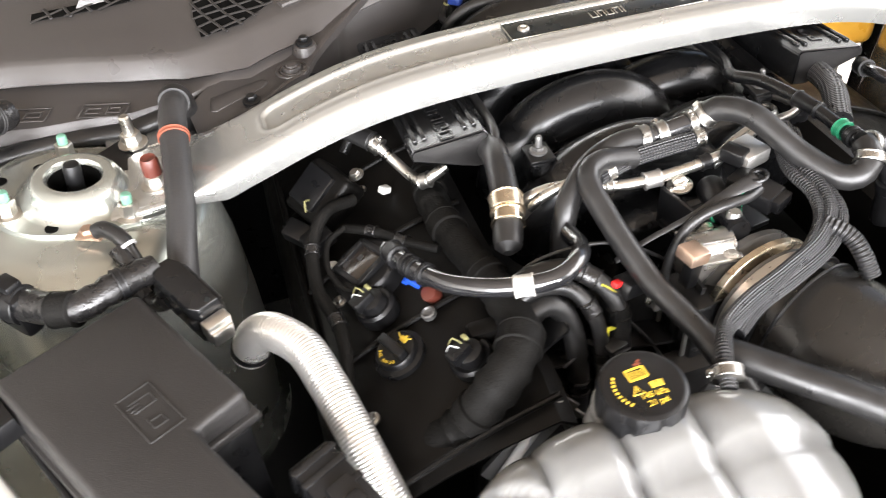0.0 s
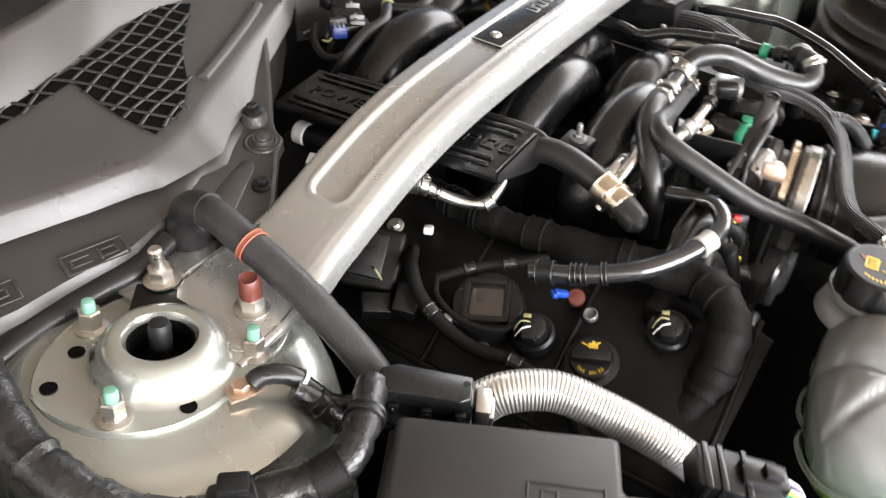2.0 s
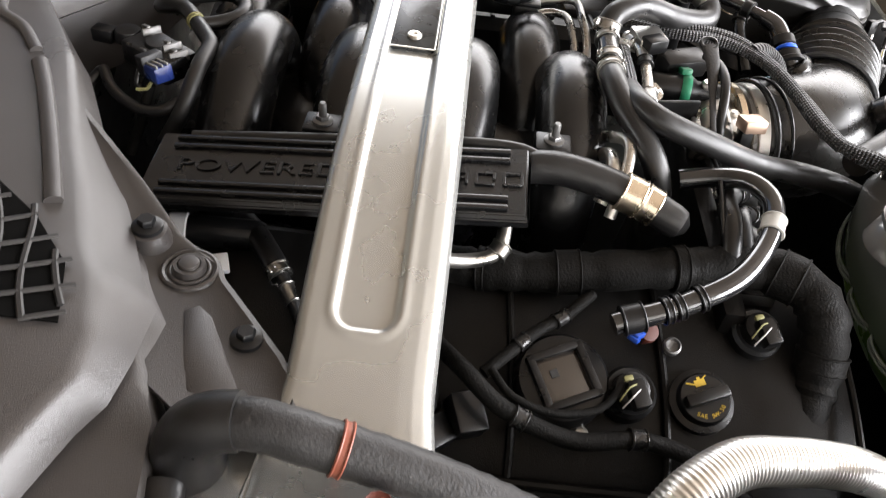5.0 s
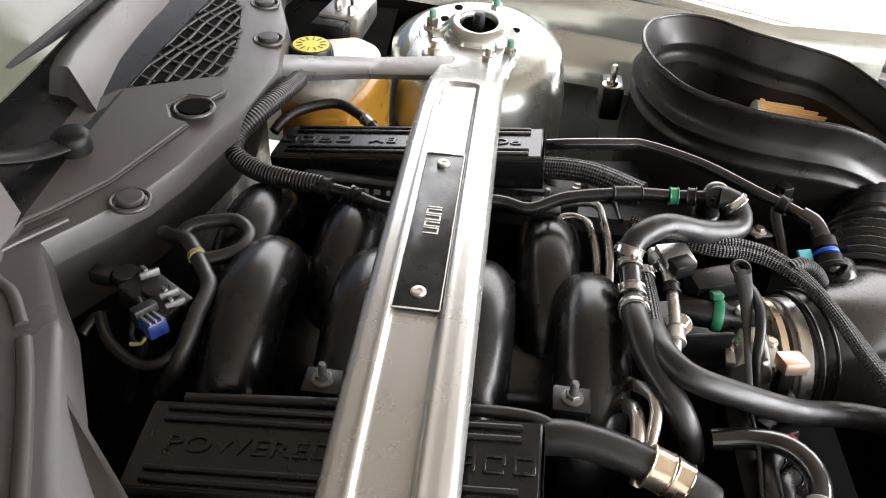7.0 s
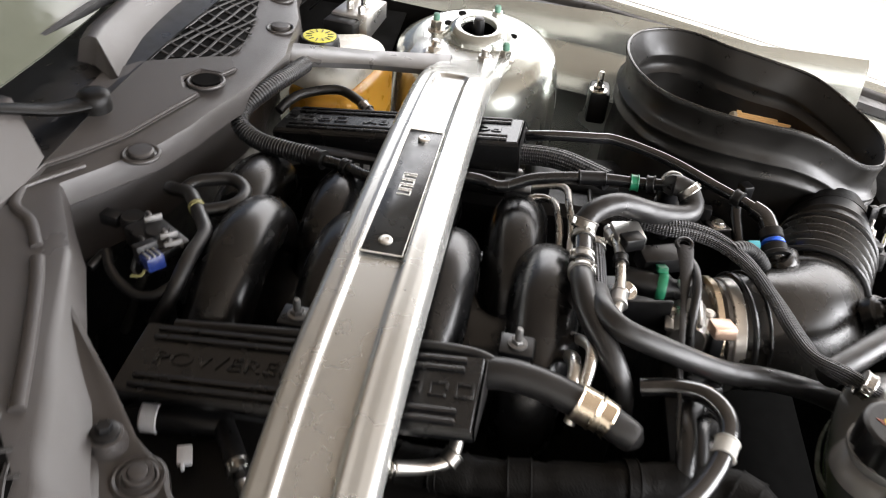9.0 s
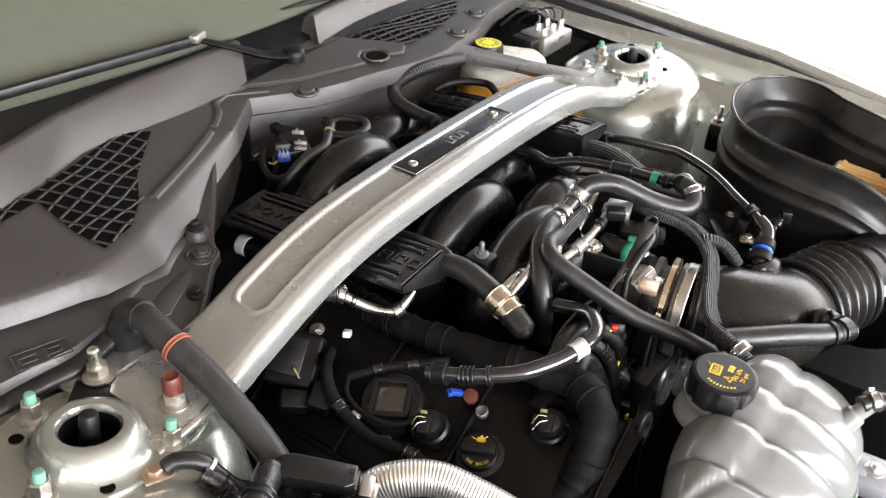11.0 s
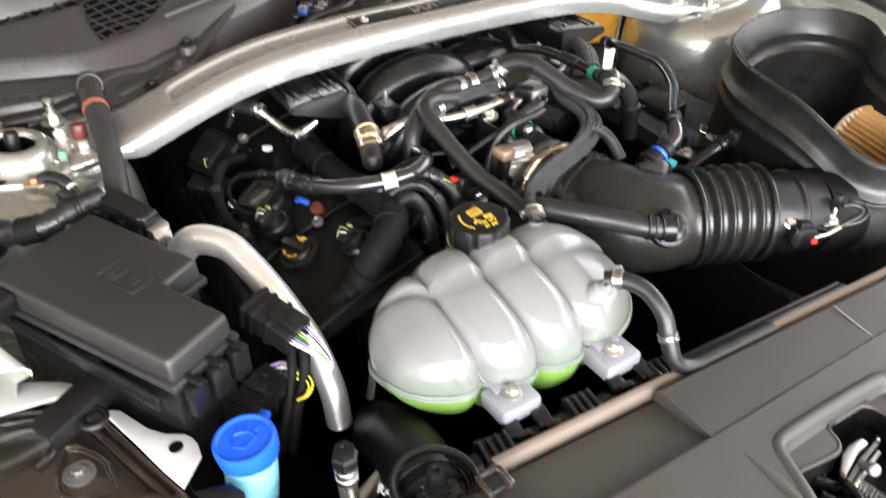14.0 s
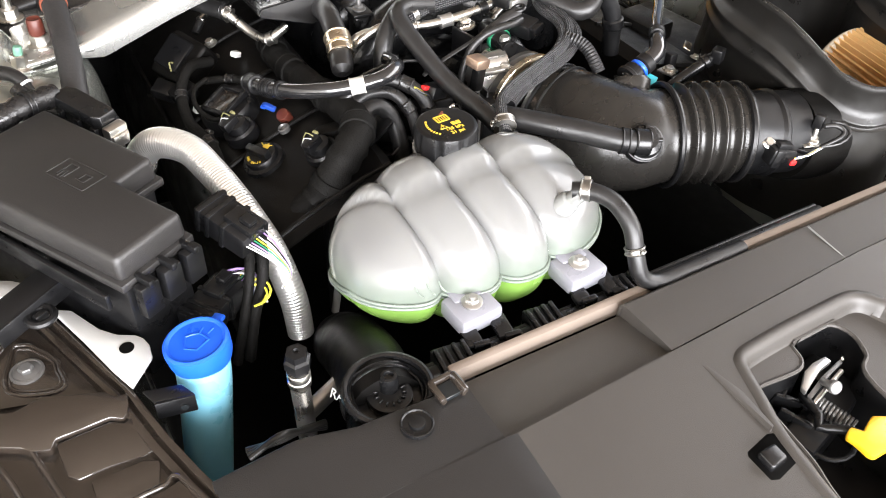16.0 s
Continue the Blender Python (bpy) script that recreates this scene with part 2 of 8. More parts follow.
def tube(pts, r, seg=14, step=0.006, caps=True, smooth=True, squash=1.0):
    """A hose through pts; r is a radius or a function of the share of its length and the metres along it."""
    path = smooth_path(pts, step) if smooth else [Vector(q) for q in pts]
    bm = bmesh.new()
    uv = bm.loops.layers.uv.new("uv")
    lens = [0.0]
    for a, b in zip(path, path[1:]):
        lens.append(lens[-1] + (b - a).length)
    up = V(0, 0, 1)
    d0 = (path[1] - path[0]).normalized()
    side = d0.cross(up if abs(d0.z) < 0.95 else V(0, 1, 0)).normalized()
    rings = []
    for i, p in enumerate(path):
        d = (path[min(i + 1, len(path) - 1)] - path[max(i - 1, 0)]).normalized()
        side = (side - d * side.dot(d)).normalized()
        nrm = d.cross(side)
        rad = r(lens[i] / lens[-1], lens[i]) if callable(r) else r
        rings.append([bm.verts.new(p + (side * math.cos(a) + nrm * math.sin(a) * squash) * rad)
                      for a in (2 * math.pi * k / seg for k in range(seg))])
    for i in range(len(rings) - 1):
        for k in range(seg):
            f = bm.faces.new((rings[i][k], rings[i][(k + 1) % seg], rings[i + 1][(k + 1) % seg], rings[i + 1][k]))
            for lp, (a, b) in zip(f.loops, ((i, k), (i, k + 1), (i + 1, k + 1), (i + 1, k))):
                lp[uv].uv = (lens[a], b / seg)
    if caps:
        bm.faces.new(rings[0][::-1])
        bm.faces.new(rings[-1])
    return bm


def lathe(profile, m=None, seg=28, sx=1.0, sy=1.0):
    """A turned body: profile of (radius, height) about z, posed by m; ends are closed."""
    bm = bmesh.new()
    rings = [[bm.verts.new((r * math.cos(a) * sx, r * math.sin(a) * sy, h))
              for a in (2 * math.pi * k / seg for k in range(seg))] for r, h in profile]
    for a, b in zip(rings, rings[1:]):
        for k in range(seg):
            bm.faces.new((a[k], a[(k + 1) % seg], b[(k + 1) % seg], b[k]))
    bm.faces.new(rings[0][::-1])
    bm.faces.new(rings[-1])
    if m is not None:
        bmesh.ops.transform(bm, matrix=m, verts=bm.verts)
    return bm


def box(w, d, h, m=None, bevel=0.002, seg=2):
    """A box about its centre with rounded edges, posed by m."""
    bm = bmesh.new()
    bmesh.ops.create_cube(bm, size=1, matrix=Matrix.Diagonal((w, d, h, 1)))
    if bevel:
        bmesh.ops.bevel(bm, geom=bm.edges[:], offset=min(bevel, 0.45 * min(w, d, h)), segments=seg, profile=0.5, affect="EDGES")
    if m is not None:
        bmesh.ops.transform(bm, matrix=m, verts=bm.verts)
    return bm


def prism(poly, z0, z1, m=None, bevel=0.0, inset=0.0, seg=2):
    """A slab over a plan polygon; inset draws its top in."""
    bm = bmesh.new()
    c = sum((V(*p, 0) for p in poly), V(0, 0, 0)) / len(poly)
    lo = [bm.verts.new((x, y, z0)) for x, y in poly]
    hi = [bm.verts.new((x + (c.x - x) * inset, y + (c.y - y) * inset, z1)) for x, y in poly]
    n = len(poly)
    bm.faces.new(lo[::-1])
    bm.faces.new(hi)
    for k in range(n):
        bm.faces.new((lo[k], lo[(k + 1) % n], hi[(k + 1) % n], hi[k]))
    bmesh.ops.recalc_face_normals(bm, faces=bm.faces)
    if bevel:
        bmesh.ops.bevel(bm, geom=bm.edges[:], offset=bevel, segments=seg, profile=0.5, affect="EDGES")
    if m is not None:
        bmesh.ops.transform(bm, matrix=m, verts=bm.verts)
    return bm


def sheet(rows, thick=0.0, closed=False):
    """A skin over rows of points, thickened downwards."""
    bm = bmesh.new()
    g = [[bm.verts.new(p) for p in row] for row in rows]
    for a, b in zip(g, g[1:]):
        n = len(a)
        for k in range(n if closed else n - 1):
            bm.faces.new((a[k], a[(k + 1) % n], b[(k + 1) % n], b[k]))
    if thick:
        bmesh.ops.recalc_face_normals(bm, faces=bm.faces)
        if sum(f.normal.z for f in bm.faces) < 0:
            bmesh.ops.reverse_faces(bm, faces=bm.faces)
        bmesh.ops.solidify(bm, geom=bm.faces[:], thickness=thick)
    return bm


def interp(x, table):
    xs, ys = zip(*table)
    return float(np.interp(x, xs, ys))


def axis(p, d, roll=0.0):
    """A pose at p whose z axis points along d."""
    return Matrix.Translation(p) @ Vector(d).to_track_quat("Z", "Y").to_matrix().to_4x4() @ pose(0, 0, 0, 0, 0, roll)


def frame3(p, x, z):
    """A pose at p with x along x and z nearly along z."""
    x = Vector(x).normalized()
    z = Vector(z)
    z = (z - x * z.dot(x)).normalized()
    y = z.cross(x)
    return Matrix(((x.x, y.x, z.x, p[0]), (x.y, y.y, z.y, p[1]), (x.z, y.z, z.z, p[2]), (0, 0, 0, 1)))


def hexnut(p, d, r=0.008, h=0.01, washer=True, stud=0.0, sr=0.004):
    """A flanged nut at p pointing along d, with its stud."""
    bm = lathe([(r * 0.9, 0), (r, 0.0008), (r, h - 0.001), (r * 0.86, h)], axis(p, d), 6)
    if washer:
        bm = join(bm, lathe([(r * 1.45, 0), (r * 1.45, 0.0018), (r * 1.1, 0.003)], axis(p, d), 20))
    if stud:
        bm = join(bm, lathe([(sr, 0), (sr, h + stud - 0.002), (sr * 0.7, h + stud)], axis(p, d), 12))
    return bm


def words(text, size, m, depth=0.0006, align="CENTER"):
    """The text as a mesh, its plane posed by m."""
    cu = bpy.data.curves.new("words", "FONT")
    cu.body, cu.size, cu.extrude, cu.align_x, cu.align_y = text, size, depth, align, "CENTER"
    o = bpy.data.objects.new("words", cu)
    me = bpy.data.meshes.new_from_object(o)
    bm = bmesh.new()
    bm.from_mesh(me)
    bpy.data.objects.remove(o)
    bpy.data.meshes.remove(me)
    bmesh.ops.transform(bm, matrix=m, verts=bm.verts)
    return bm


def ring(center, d, r, rt, seg=28, st=8):
    """A round ring about d."""
    m = axis(center, d)
    pts = [m @ V(r * math.cos(a), r * math.sin(a), 0) for a in (2 * math.pi * k / seg for k in range(seg))]
    bm = bmesh.new()
    rows = []
    for k in range(seg):
        a = 2 * math.pi * k / seg
        rad = (m.to_3x3() @ V(math.cos(a), math.sin(a), 0))
        ax = m.to_3x3() @ V(0, 0, 1)
        rows.append([bm.verts.new(pts[k] + (rad * math.cos(b) + ax * math.sin(b)) * rt) for b in (2 * math.pi * j / st for j in range(st))])
    for k in range(seg):
        for j in range(st):
            bm.faces.new((rows[k][j], rows[(k + 1) % seg][j], rows[(k + 1) % seg][(j + 1) % st], rows[k][(j + 1) % st]))
    return bm


# ---- the garage ----
def garage():
    f = box(60, 60, 0.1, pose(0, 0, -0.05), 0)
    solo("floor", f, CONCRETE, "pale concrete garage floor running out to the drive", "floor", kind="structure")
    solo("wall_rear", box(7.0, 0.12, 2.9, pose(0.0, 5.5, 1.45), 0.004), WALLM, "white painted garage wall behind the car", "wall", kind="structure")
    solo("wall_near", box(0.12, 8.5, 2.9, pose(-3.2, 1.2, 1.45), 0.004), WALLM, "white painted garage side wall", "wall", kind="structure")
    # unseen ceiling, added to block the sky and give a brown overhead reflection
    solo("ceiling", box(6.2, 9.4, 0.12, pose(-0.3, 1.0, 2.96), 0.004), OVERHEAD, "unseen brown ceiling, added for its reflection and shade", "ceiling", kind="structure")
    solo("floor_tape", box(0.7, 0.03, 0.004, pose(3.35, 1.2, 0.002, 0, 0, -28), 0.001), CARD, "faded tan marking tape on the floor", "tape")
    solo("cardboard_box", box(2.2, 0.6, 0.5, pose(3.85, 2.0, 0.25, 0, 0, -38), 0.006), CARD, "flat tan cardboard box on the floor", "box")


garage()


# ---- cowl and windshield ----
LIP_Y = [(-0.78, 0.225), (-0.62, 0.192), (-0.56, 0.174), (-0.50, 0.152), (-0.44, 0.134), (-0.41, 0.136), (-0.37, 0.15), (-0.343, 0.167), (-0.29, 0.19), (-0.25, 0.21), (-0.20, 0.235), (-0.14, 0.265), (-0.085, 0.305), (-0.06, 0.322),
         (-0.03, 0.302), (0.021, 0.270), (0.075, 0.252), (0.131, 0.241), (0.18, 0.229), (0.215, 0.222), (0.278, 0.218), (0.321, 0.227), (0.40, 0.240), (0.5, 0.277), (0.62, 0.30), (0.78, 0.33)]
LIP_Z = [(-0.78, 0.89), (-0.4, 0.898), (-0.2, 0.898), (0.1, 0.905), (0.5, 0.90), (0.78, 0.885)]
LEDGE = [(-0.78, 0.085), (-0.60, 0.078), (-0.50, 0.055), (-0.43, 0.022), (-0.37, 0.004), (-0.30, 0.004), (-0.25, -0.012), (-0.1, -0.03), (0.0, -0.04), (0.78, -0.04)]
FLARE = [(-0.78, 0.0), (-0.46, 0.0), (-0.41, 0.008), (-0.37, 0.022), (-0.30, 0.018), (-0.22, 0.010), (-0.1, 0.004), (0.78, 0.002)]
FACE = [(-0.78, 0.055), (-0.45, 0.05), (-0.38, 0.03), (-0.3, 0.04), (-0.24, 0.08), (0.78, 0.08)]


def cowl_z(x, y):
    """Height of the cowl's deck."""
    return interp(x, LIP_Z) + 0.11 * max(0.0, y - interp(x, LIP_Y))


def on_deck(poly, lift, thick, bevel=0.0):
    """A moulded plate that follows the deck."""
    bm = bmesh.new()
    bm.faces.new([bm.verts.new((x, y, cowl_z(x, y) + lift)) for x, y in poly])
    bmesh.ops.recalc_face_normals(bm, faces=bm.faces)
    for f in bm.faces:
        if f.normal.z < 0:
            f.normal_flip()
    bmesh.ops.solidify(bm, geom=bm.faces[:], thickness=thick)
    if bevel:
        bmesh.ops.bevel(bm, geom=bm.edges[:], offset=bevel, segments=3, affect="EDGES")
    return bm


def deck_line(pts, r, squash=0.7):
    return tube([(x, y, cowl_z(x, y) + 0.001) for x, y in pts], r, 10, 0.006, squash=squash)


def within(x, y, poly):
    n, hit = len(poly), False
    for k in range(n):
        (x1, y1), (x2, y2) = poly[k], poly[(k + 1) % n]
        if (y1 > y) != (y2 > y) and x < (x2 - x1) * (y - y1) / (y2 - y1) + x1:
            hit = not hit
    return hit


def cowl():
    c = thing("cowl_panel", (0, 0.28, 0.85), "dark grey grained plastic cowl panel below the windshield", "cowl panel", kind="structure")
    rows = []
    for i in range(157):
        x = -0.78 + 0.01 * i
        yl, zl = interp(x, LIP_Y), interp(x, LIP_Z)
        led, fc = interp(x, LEDGE), interp(x, FACE)
        yb = max(yl + 0.07, 0.33)
        fo = interp(x, FLARE)
        bv = interp(x, [(-0.78, 0.010), (-0.25, 0.010), (-0.10, 0.0), (0.78, 0.0)])
        row = [V(x, yl - led - 0.006, zl - 0.034 - fc), V(x, yl - (max(led, fo + 0.004) if x < -0.25 else led) - 0.004, zl - 0.038), V(x, yl - (max(led, fo + 0.002) if x < -0.25 else led), zl - 0.032), V(x, yl - led * 0.5 - fo * 0.5 + 0.002, zl - 0.029), V(x, yl - fo + 0.005, zl - 0.028),
               V(x, yl - fo - 0.001, zl - 0.024), V(x, yl - fo * 0.15 - 0.0003 + 0.7 * bv, zl - 0.005), V(x, yl + 0.0015 + bv, zl - 0.0006), V(x, yl + 0.006 + bv, zl + 0.0005)]
        for k in range(1, 9):
            y = yl + 0.007 + bv + (yb - yl - 0.007 - bv) * k / 8
            row.append(V(x, y, cowl_z(x, y)))
        row += [V(x, yb + 0.03, cowl_z(x, yb) + 0.002), V(x, yb + 0.11, cowl_z(x, yb) + 0.004)]
        rows.append(row)
    part("panel", sheet(rows, 0.003), COWL, c)
    # the two air grilles: black sheets for the dark inside, below their lattices
    for side, poly in ((0, [(-0.60, 0.272), (-0.52, 0.267), (-0.466, 0.269), (-0.413, 0.276), (-0.417, 0.207), (-0.412, 0.162), (-0.369, 0.176), (-0.334, 0.208), (-0.30, 0.255), (-0.225, 0.325), (-0.26, 0.345), (-0.32, 0.322), (-0.40, 0.293), (-0.52, 0.284), (-0.60, 0.288)]),
                       (1, [(0.171, 0.353), (0.202, 0.32), (0.225, 0.275), (0.293, 0.275), (0.339, 0.283), (0.422, 0.305), (0.47, 0.335), (0.46, 0.362), (0.39, 0.375), (0.33, 0.376), (0.247, 0.373)])):
        g = part("air_grille", on_deck(poly, 0.0022, 0.0012), VOID, c, "air grille, the dark of its openings painted as a black sheet")
        bars = bmesh.new()
        for d, gap in (((1, 0.42), 0.0175), ((-0.5, 1), 0.021)) if side == 0 else (((1, -0.12), 0.0125), ((0.45, 1), 0.024)):
            dl = math.hypot(*d)
            dx, dy = d[0] / dl, d[1] / dl
            for k in range(-30, 30):
                cx, cy = (0.33 if side else -0.38) - dy * k * gap, (0.33 if side else 0.25) + dx * k * gap
                run = [s * 0.004 for s in range(-90, 91) if within(cx + dx * s * 0.004, cy + dy * s * 0.004, poly)]
                if len(run) < 3:
                    continue
                pieces, start = [], run[0]
                for a, b in zip(run, run[1:] + [99]):
                    if b - a > 0.006:
                        pieces.append((start, a))
                        start = b
                for a, b in pieces:
                    q = [(cx + dx * s + 0.002 * math.sin(s * 60) * dy, cy + dy * s + 0.003 * math.sin(s * 45 + k)) for s in (a - 0.004 + (b - a + 0.008) * j / 6 for j in range(7))]
                    bars = join(bars, tube([(x, y, cowl_z(x, y) + 0.0025) for x, y in q], 0.0021, 6, 0.012, squash=0.55))
        part("lattice", bars, LATTICE, g)
    # steep pale ridges ahead of the windshield
    for base, top in (([(-0.548, 0.276), (-0.54, 0.277), (-0.513, 0.28), (-0.458, 0.285), (-0.392, 0.30), (-0.317, 0.332), (-0.20, 0.340), (-0.042, 0.343)], [(-0.515, 0.304), (-0.51, 0.308), (-0.495, 0.315), (-0.458, 0.327), (-0.392, 0.342), (-0.317, 0.368), (-0.20, 0.384), (-0.008, 0.392)]),
                      ([(0.115, 0.348), (0.16, 0.36), (0.224, 0.374), (0.30, 0.380), (0.363, 0.381), (0.50, 0.385)], [(0.145, 0.388), (0.18, 0.398), (0.25, 0.405), (0.31, 0.408), (0.367, 0.408), (0.50, 0.41)])):
        rows = []
        for (x1, y1), (x2, y2) in zip(base, top):
            z1, z2 = cowl_z(x1, y1), 0.952
            rows.append([V(x1, y1, z1 - 0.004), V(x1, y1 + 0.001, z1 + 0.003), V(x1 + (x2 - x1) * 0.93, y1 + (y2 - y1) * 0.93, z1 + (z2 - z1) * 0.95), V(x2, y2, z2), V(x2, y2 + 0.01, z2 + 0.0005), V(x2, y2 + 0.02, z2 - 0.006), V(x2, y2 + 0.022, z2 - 0.03)])
        def closed(row, step):
            """The end of a ridge drawn down to the deck."""
            z = row[0].z
            return [V(p.x + step, p.y + 0.002, min(p.z, z + 0.004)) for p in row]

        rows = rows + [closed(rows[-1], 0.010)] if base[0][0] < 0 else [closed(rows[0], -0.012)] + rows
        part("ridge", sheet(rows, 0.003), COWL, c)
    part("trough", sheet([[V(-0.78 + 0.06 * k, 0.345, cowl_z(-0.78 + 0.06 * k, 0.345) + 0.006), V(-0.78 + 0.06 * k, 0.42, 0.925), V(-0.78 + 0.06 * k, 0.46 + 0.11 * ((-0.78 + 0.06 * k) / 0.72) ** 2, 0.935)] for k in range(27)], 0.003), BLACK, c, "black drain trough below the glass")
    # raised deck plate round the wiper, a rib along the lip and a pocket
    part("deck_plate", on_deck([(-0.085, 0.372), (-0.06, 0.352), (-0.022, 0.325), (0.025, 0.298), (0.095, 0.276), (0.133, 0.266), (0.135, 0.285), (0.155, 0.296), (0.178, 0.285), (0.182, 0.262), (0.205, 0.252), (0.232, 0.268), (0.215, 0.292), (0.165, 0.352), (0.12, 0.375)], 0.006, 0.008, 0.003), COWL, c)
    part("socket", join(ring((0.160, 0.272, cowl_z(0.160, 0.272) + 0.004), (0, 0, 1), 0.0195, 0.0022, 32)), COWL, c)
    # black disc lifted off the deck stands in for the socket's shaded depth
    part("socket_floor", lathe([(0.0155, 0.001), (0.0155, 0.0066)], pose(0.160, 0.272, cowl_z(0.160, 0.272)), 28), VOID, c, "recess with its dark painted as a black disc")
    part("rib", deck_line([(-0.318, 0.205), (-0.26, 0.232), (-0.20, 0.262), (-0.168, 0.28)], 0.006), COWL, c)
    part("rib", deck_line([(-0.155, 0.288), (-0.125, 0.312), (-0.11, 0.335), (-0.085, 0.345)], 0.005), COWL, c)
    part("rib", deck_line([(-0.135, 0.345), (-0.11, 0.352), (-0.075, 0.343), (-0.03, 0.315)], 0.004), COWL, c)
    # side flange with its fasteners, beside the brace
    rows = []
    for (xo, yo), (xi, yi), z in (((-0.190, 0.245), (-0.205, 0.262), 0.890), ((-0.227, 0.206), (-0.250, 0.236), 0.883), ((-0.259, 0.172), (-0.285, 0.214), 0.876), ((-0.280, 0.151), (-0.312, 0.196), 0.870), ((-0.293, 0.138), (-0.335, 0.180), 0.865), ((-0.300, 0.127), (-0.350, 0.170), 0.8625), ((-0.312, 0.106), (-0.362, 0.162), 0.862), ((-0.327, 0.098), (-0.375, 0.154), 0.862),
                                  ((-0.355, 0.073), (-0.392, 0.142), 0.862), ((-0.382, 0.049), (-0.412, 0.125), 0.862), ((-0.40, 0.036), (-0.43, 0.10), 0.861), ((-0.428, 0.030), (-0.442, 0.08), 0.860)):
        rows.append([V(xo, yo, z - 0.007), V(xo - 0.0005, yo + 0.0005, z + 0.0012), V(xo - 0.003, yo + 0.003, z + 0.0022), V(xo - 0.007, yo + 0.006, z)] + [V(xo - 0.007 + (xi - xo + 0.007) * k / 4, yo + 0.006 + (yi - yo - 0.006) * k / 4, z + 0.004 * (k / 4) ** 3) for k in range(1, 5)])
    flange = part("flange", sheet(rows, 0.003), COWL, c)
    part("pin_well", join(ring((-0.323, 0.123, 0.8622), (0, 0, 1), 0.0170, 0.0024, 36), ring((-0.323, 0.123, 0.8685), (0, 0, 1), 0.0062, 0.0008, 24)), COWL, flange)
    part("pocket", prism([(-0.418, 0.070), (-0.412, 0.068), (-0.36, 0.098), (-0.352, 0.108), (-0.358, 0.116), (-0.418, 0.098)], 0.8605, 0.8632, None, 0.001), COWL, flange)
    part("push_pin", join(ring((-0.323, 0.123, 0.863), (0, 0, 1), 0.0125, 0.0015, 32), lathe([(0.0108, 0.861), (0.0108, 0.866), (0.010, 0.8685), (0.0075, 0.8685), (0.007, 0.867), (0.0062, 0.870), (0.004, 0.8705)], pose(-0.323, 0.123, 0), 28)), COWL, flange)
    part("pedestal", lathe([(0.017, 0.858), (0.015, 0.866), (0.0125, 0.874), (0.011, 0.8745)], pose(-0.302, 0.156, 0), 20), COWL, flange)
    for x, y, up in ((-0.302, 0.156, 0.0125), (-0.374, 0.073, 0.0)):
        part("screw", join(lathe([(0.010, 0.861), (0.010, 0.865), (0.0085, 0.866)], pose(x, y, up), 20), hexnut((x, y, 0.866 + up), (0, 0, 1), 0.006, 0.005, False)), BLACK, flange, "black screw")
    for x, y in ((0.006, 0.275), (0.35, 0.25), (0.455, 0.285)):
        z = cowl_z(x, y)
        part("push_pin", join(ring((x, y, z + 0.001), (0, 0, 1), 0.017, 0.0025, 28), lathe([(0.0125, 0.0), (0.0125, 0.005), (0.011, 0.0065), (0.005, 0.007)], pose(x, y, z), 24)), COWL, c)
    # moulded symbols on the ledge: a rounded frame with strokes in it
    for x0, y0, w in ((-0.528, 0.108, 0.05), (-0.615, 0.134, 0.058)):
        q = pose(x0, y0, interp(x0, LIP_Z) - 0.0282, 0, 0, -17)
        bm = bmesh.new()
        for dx, dy, bw, bh in ((0, 0.0125, w, 0.002), (0, -0.0125, w, 0.002), (-w / 2, 0, 0.002, 0.026), (w / 2, 0, 0.002, 0.026), (-w / 4, 0.004, w / 3, 0.002), (-w / 4, -0.005, w / 3, 0.002), (-w / 2.6, 0, 0.002, 0.012), (0.004, 0, 0.002, 0.015), (w / 4, 0.0045, w / 4, 0.002), (w / 4, -0.0045, w / 4, 0.002), (w / 2.8, 0, 0.002, 0.010)):
            bm = join(bm, box(bw, bh, 0.0012, q @ pose(dx, dy, 0), 0.0004, 1))
        part("mould_mark", bm, COWL, c, "moulded symbol")
    return c


REAR = dict(turn=-1.2, about=(-0.325, 0.12))
move(cowl(), 0, -0.0075, -0.003, **REAR)


def windshield():
    w = thing("window_1", (0, 0.45, 0.94), "windshield with an olive reflection in its colour and a black edge", "windshield", kind="structure")
    rows = []
    for k in range(9):
        s = k / 8
        y, z = 0.415 + 0.95 * s, 0.948 + 0.52 * s
        rows.append([V(-0.72 + 0.12 * s + (1.44 - 0.24 * s) * j / 16, y - 0.10 * (abs(j - 8) / 8) ** 2 * -1, z) for j in range(17)])
    part("pane", sheet(rows, 0.005), GLASS, w)
    part("seal", tube([(-0.72 + 1.44 * j / 16, 0.428 + 0.10 * (abs(j - 8) / 8) ** 2, 0.948) for j in range(17)], 0.006, 8), BLACK, w)
    return w


move(windshield(), 0, -0.0075, 0, **REAR)


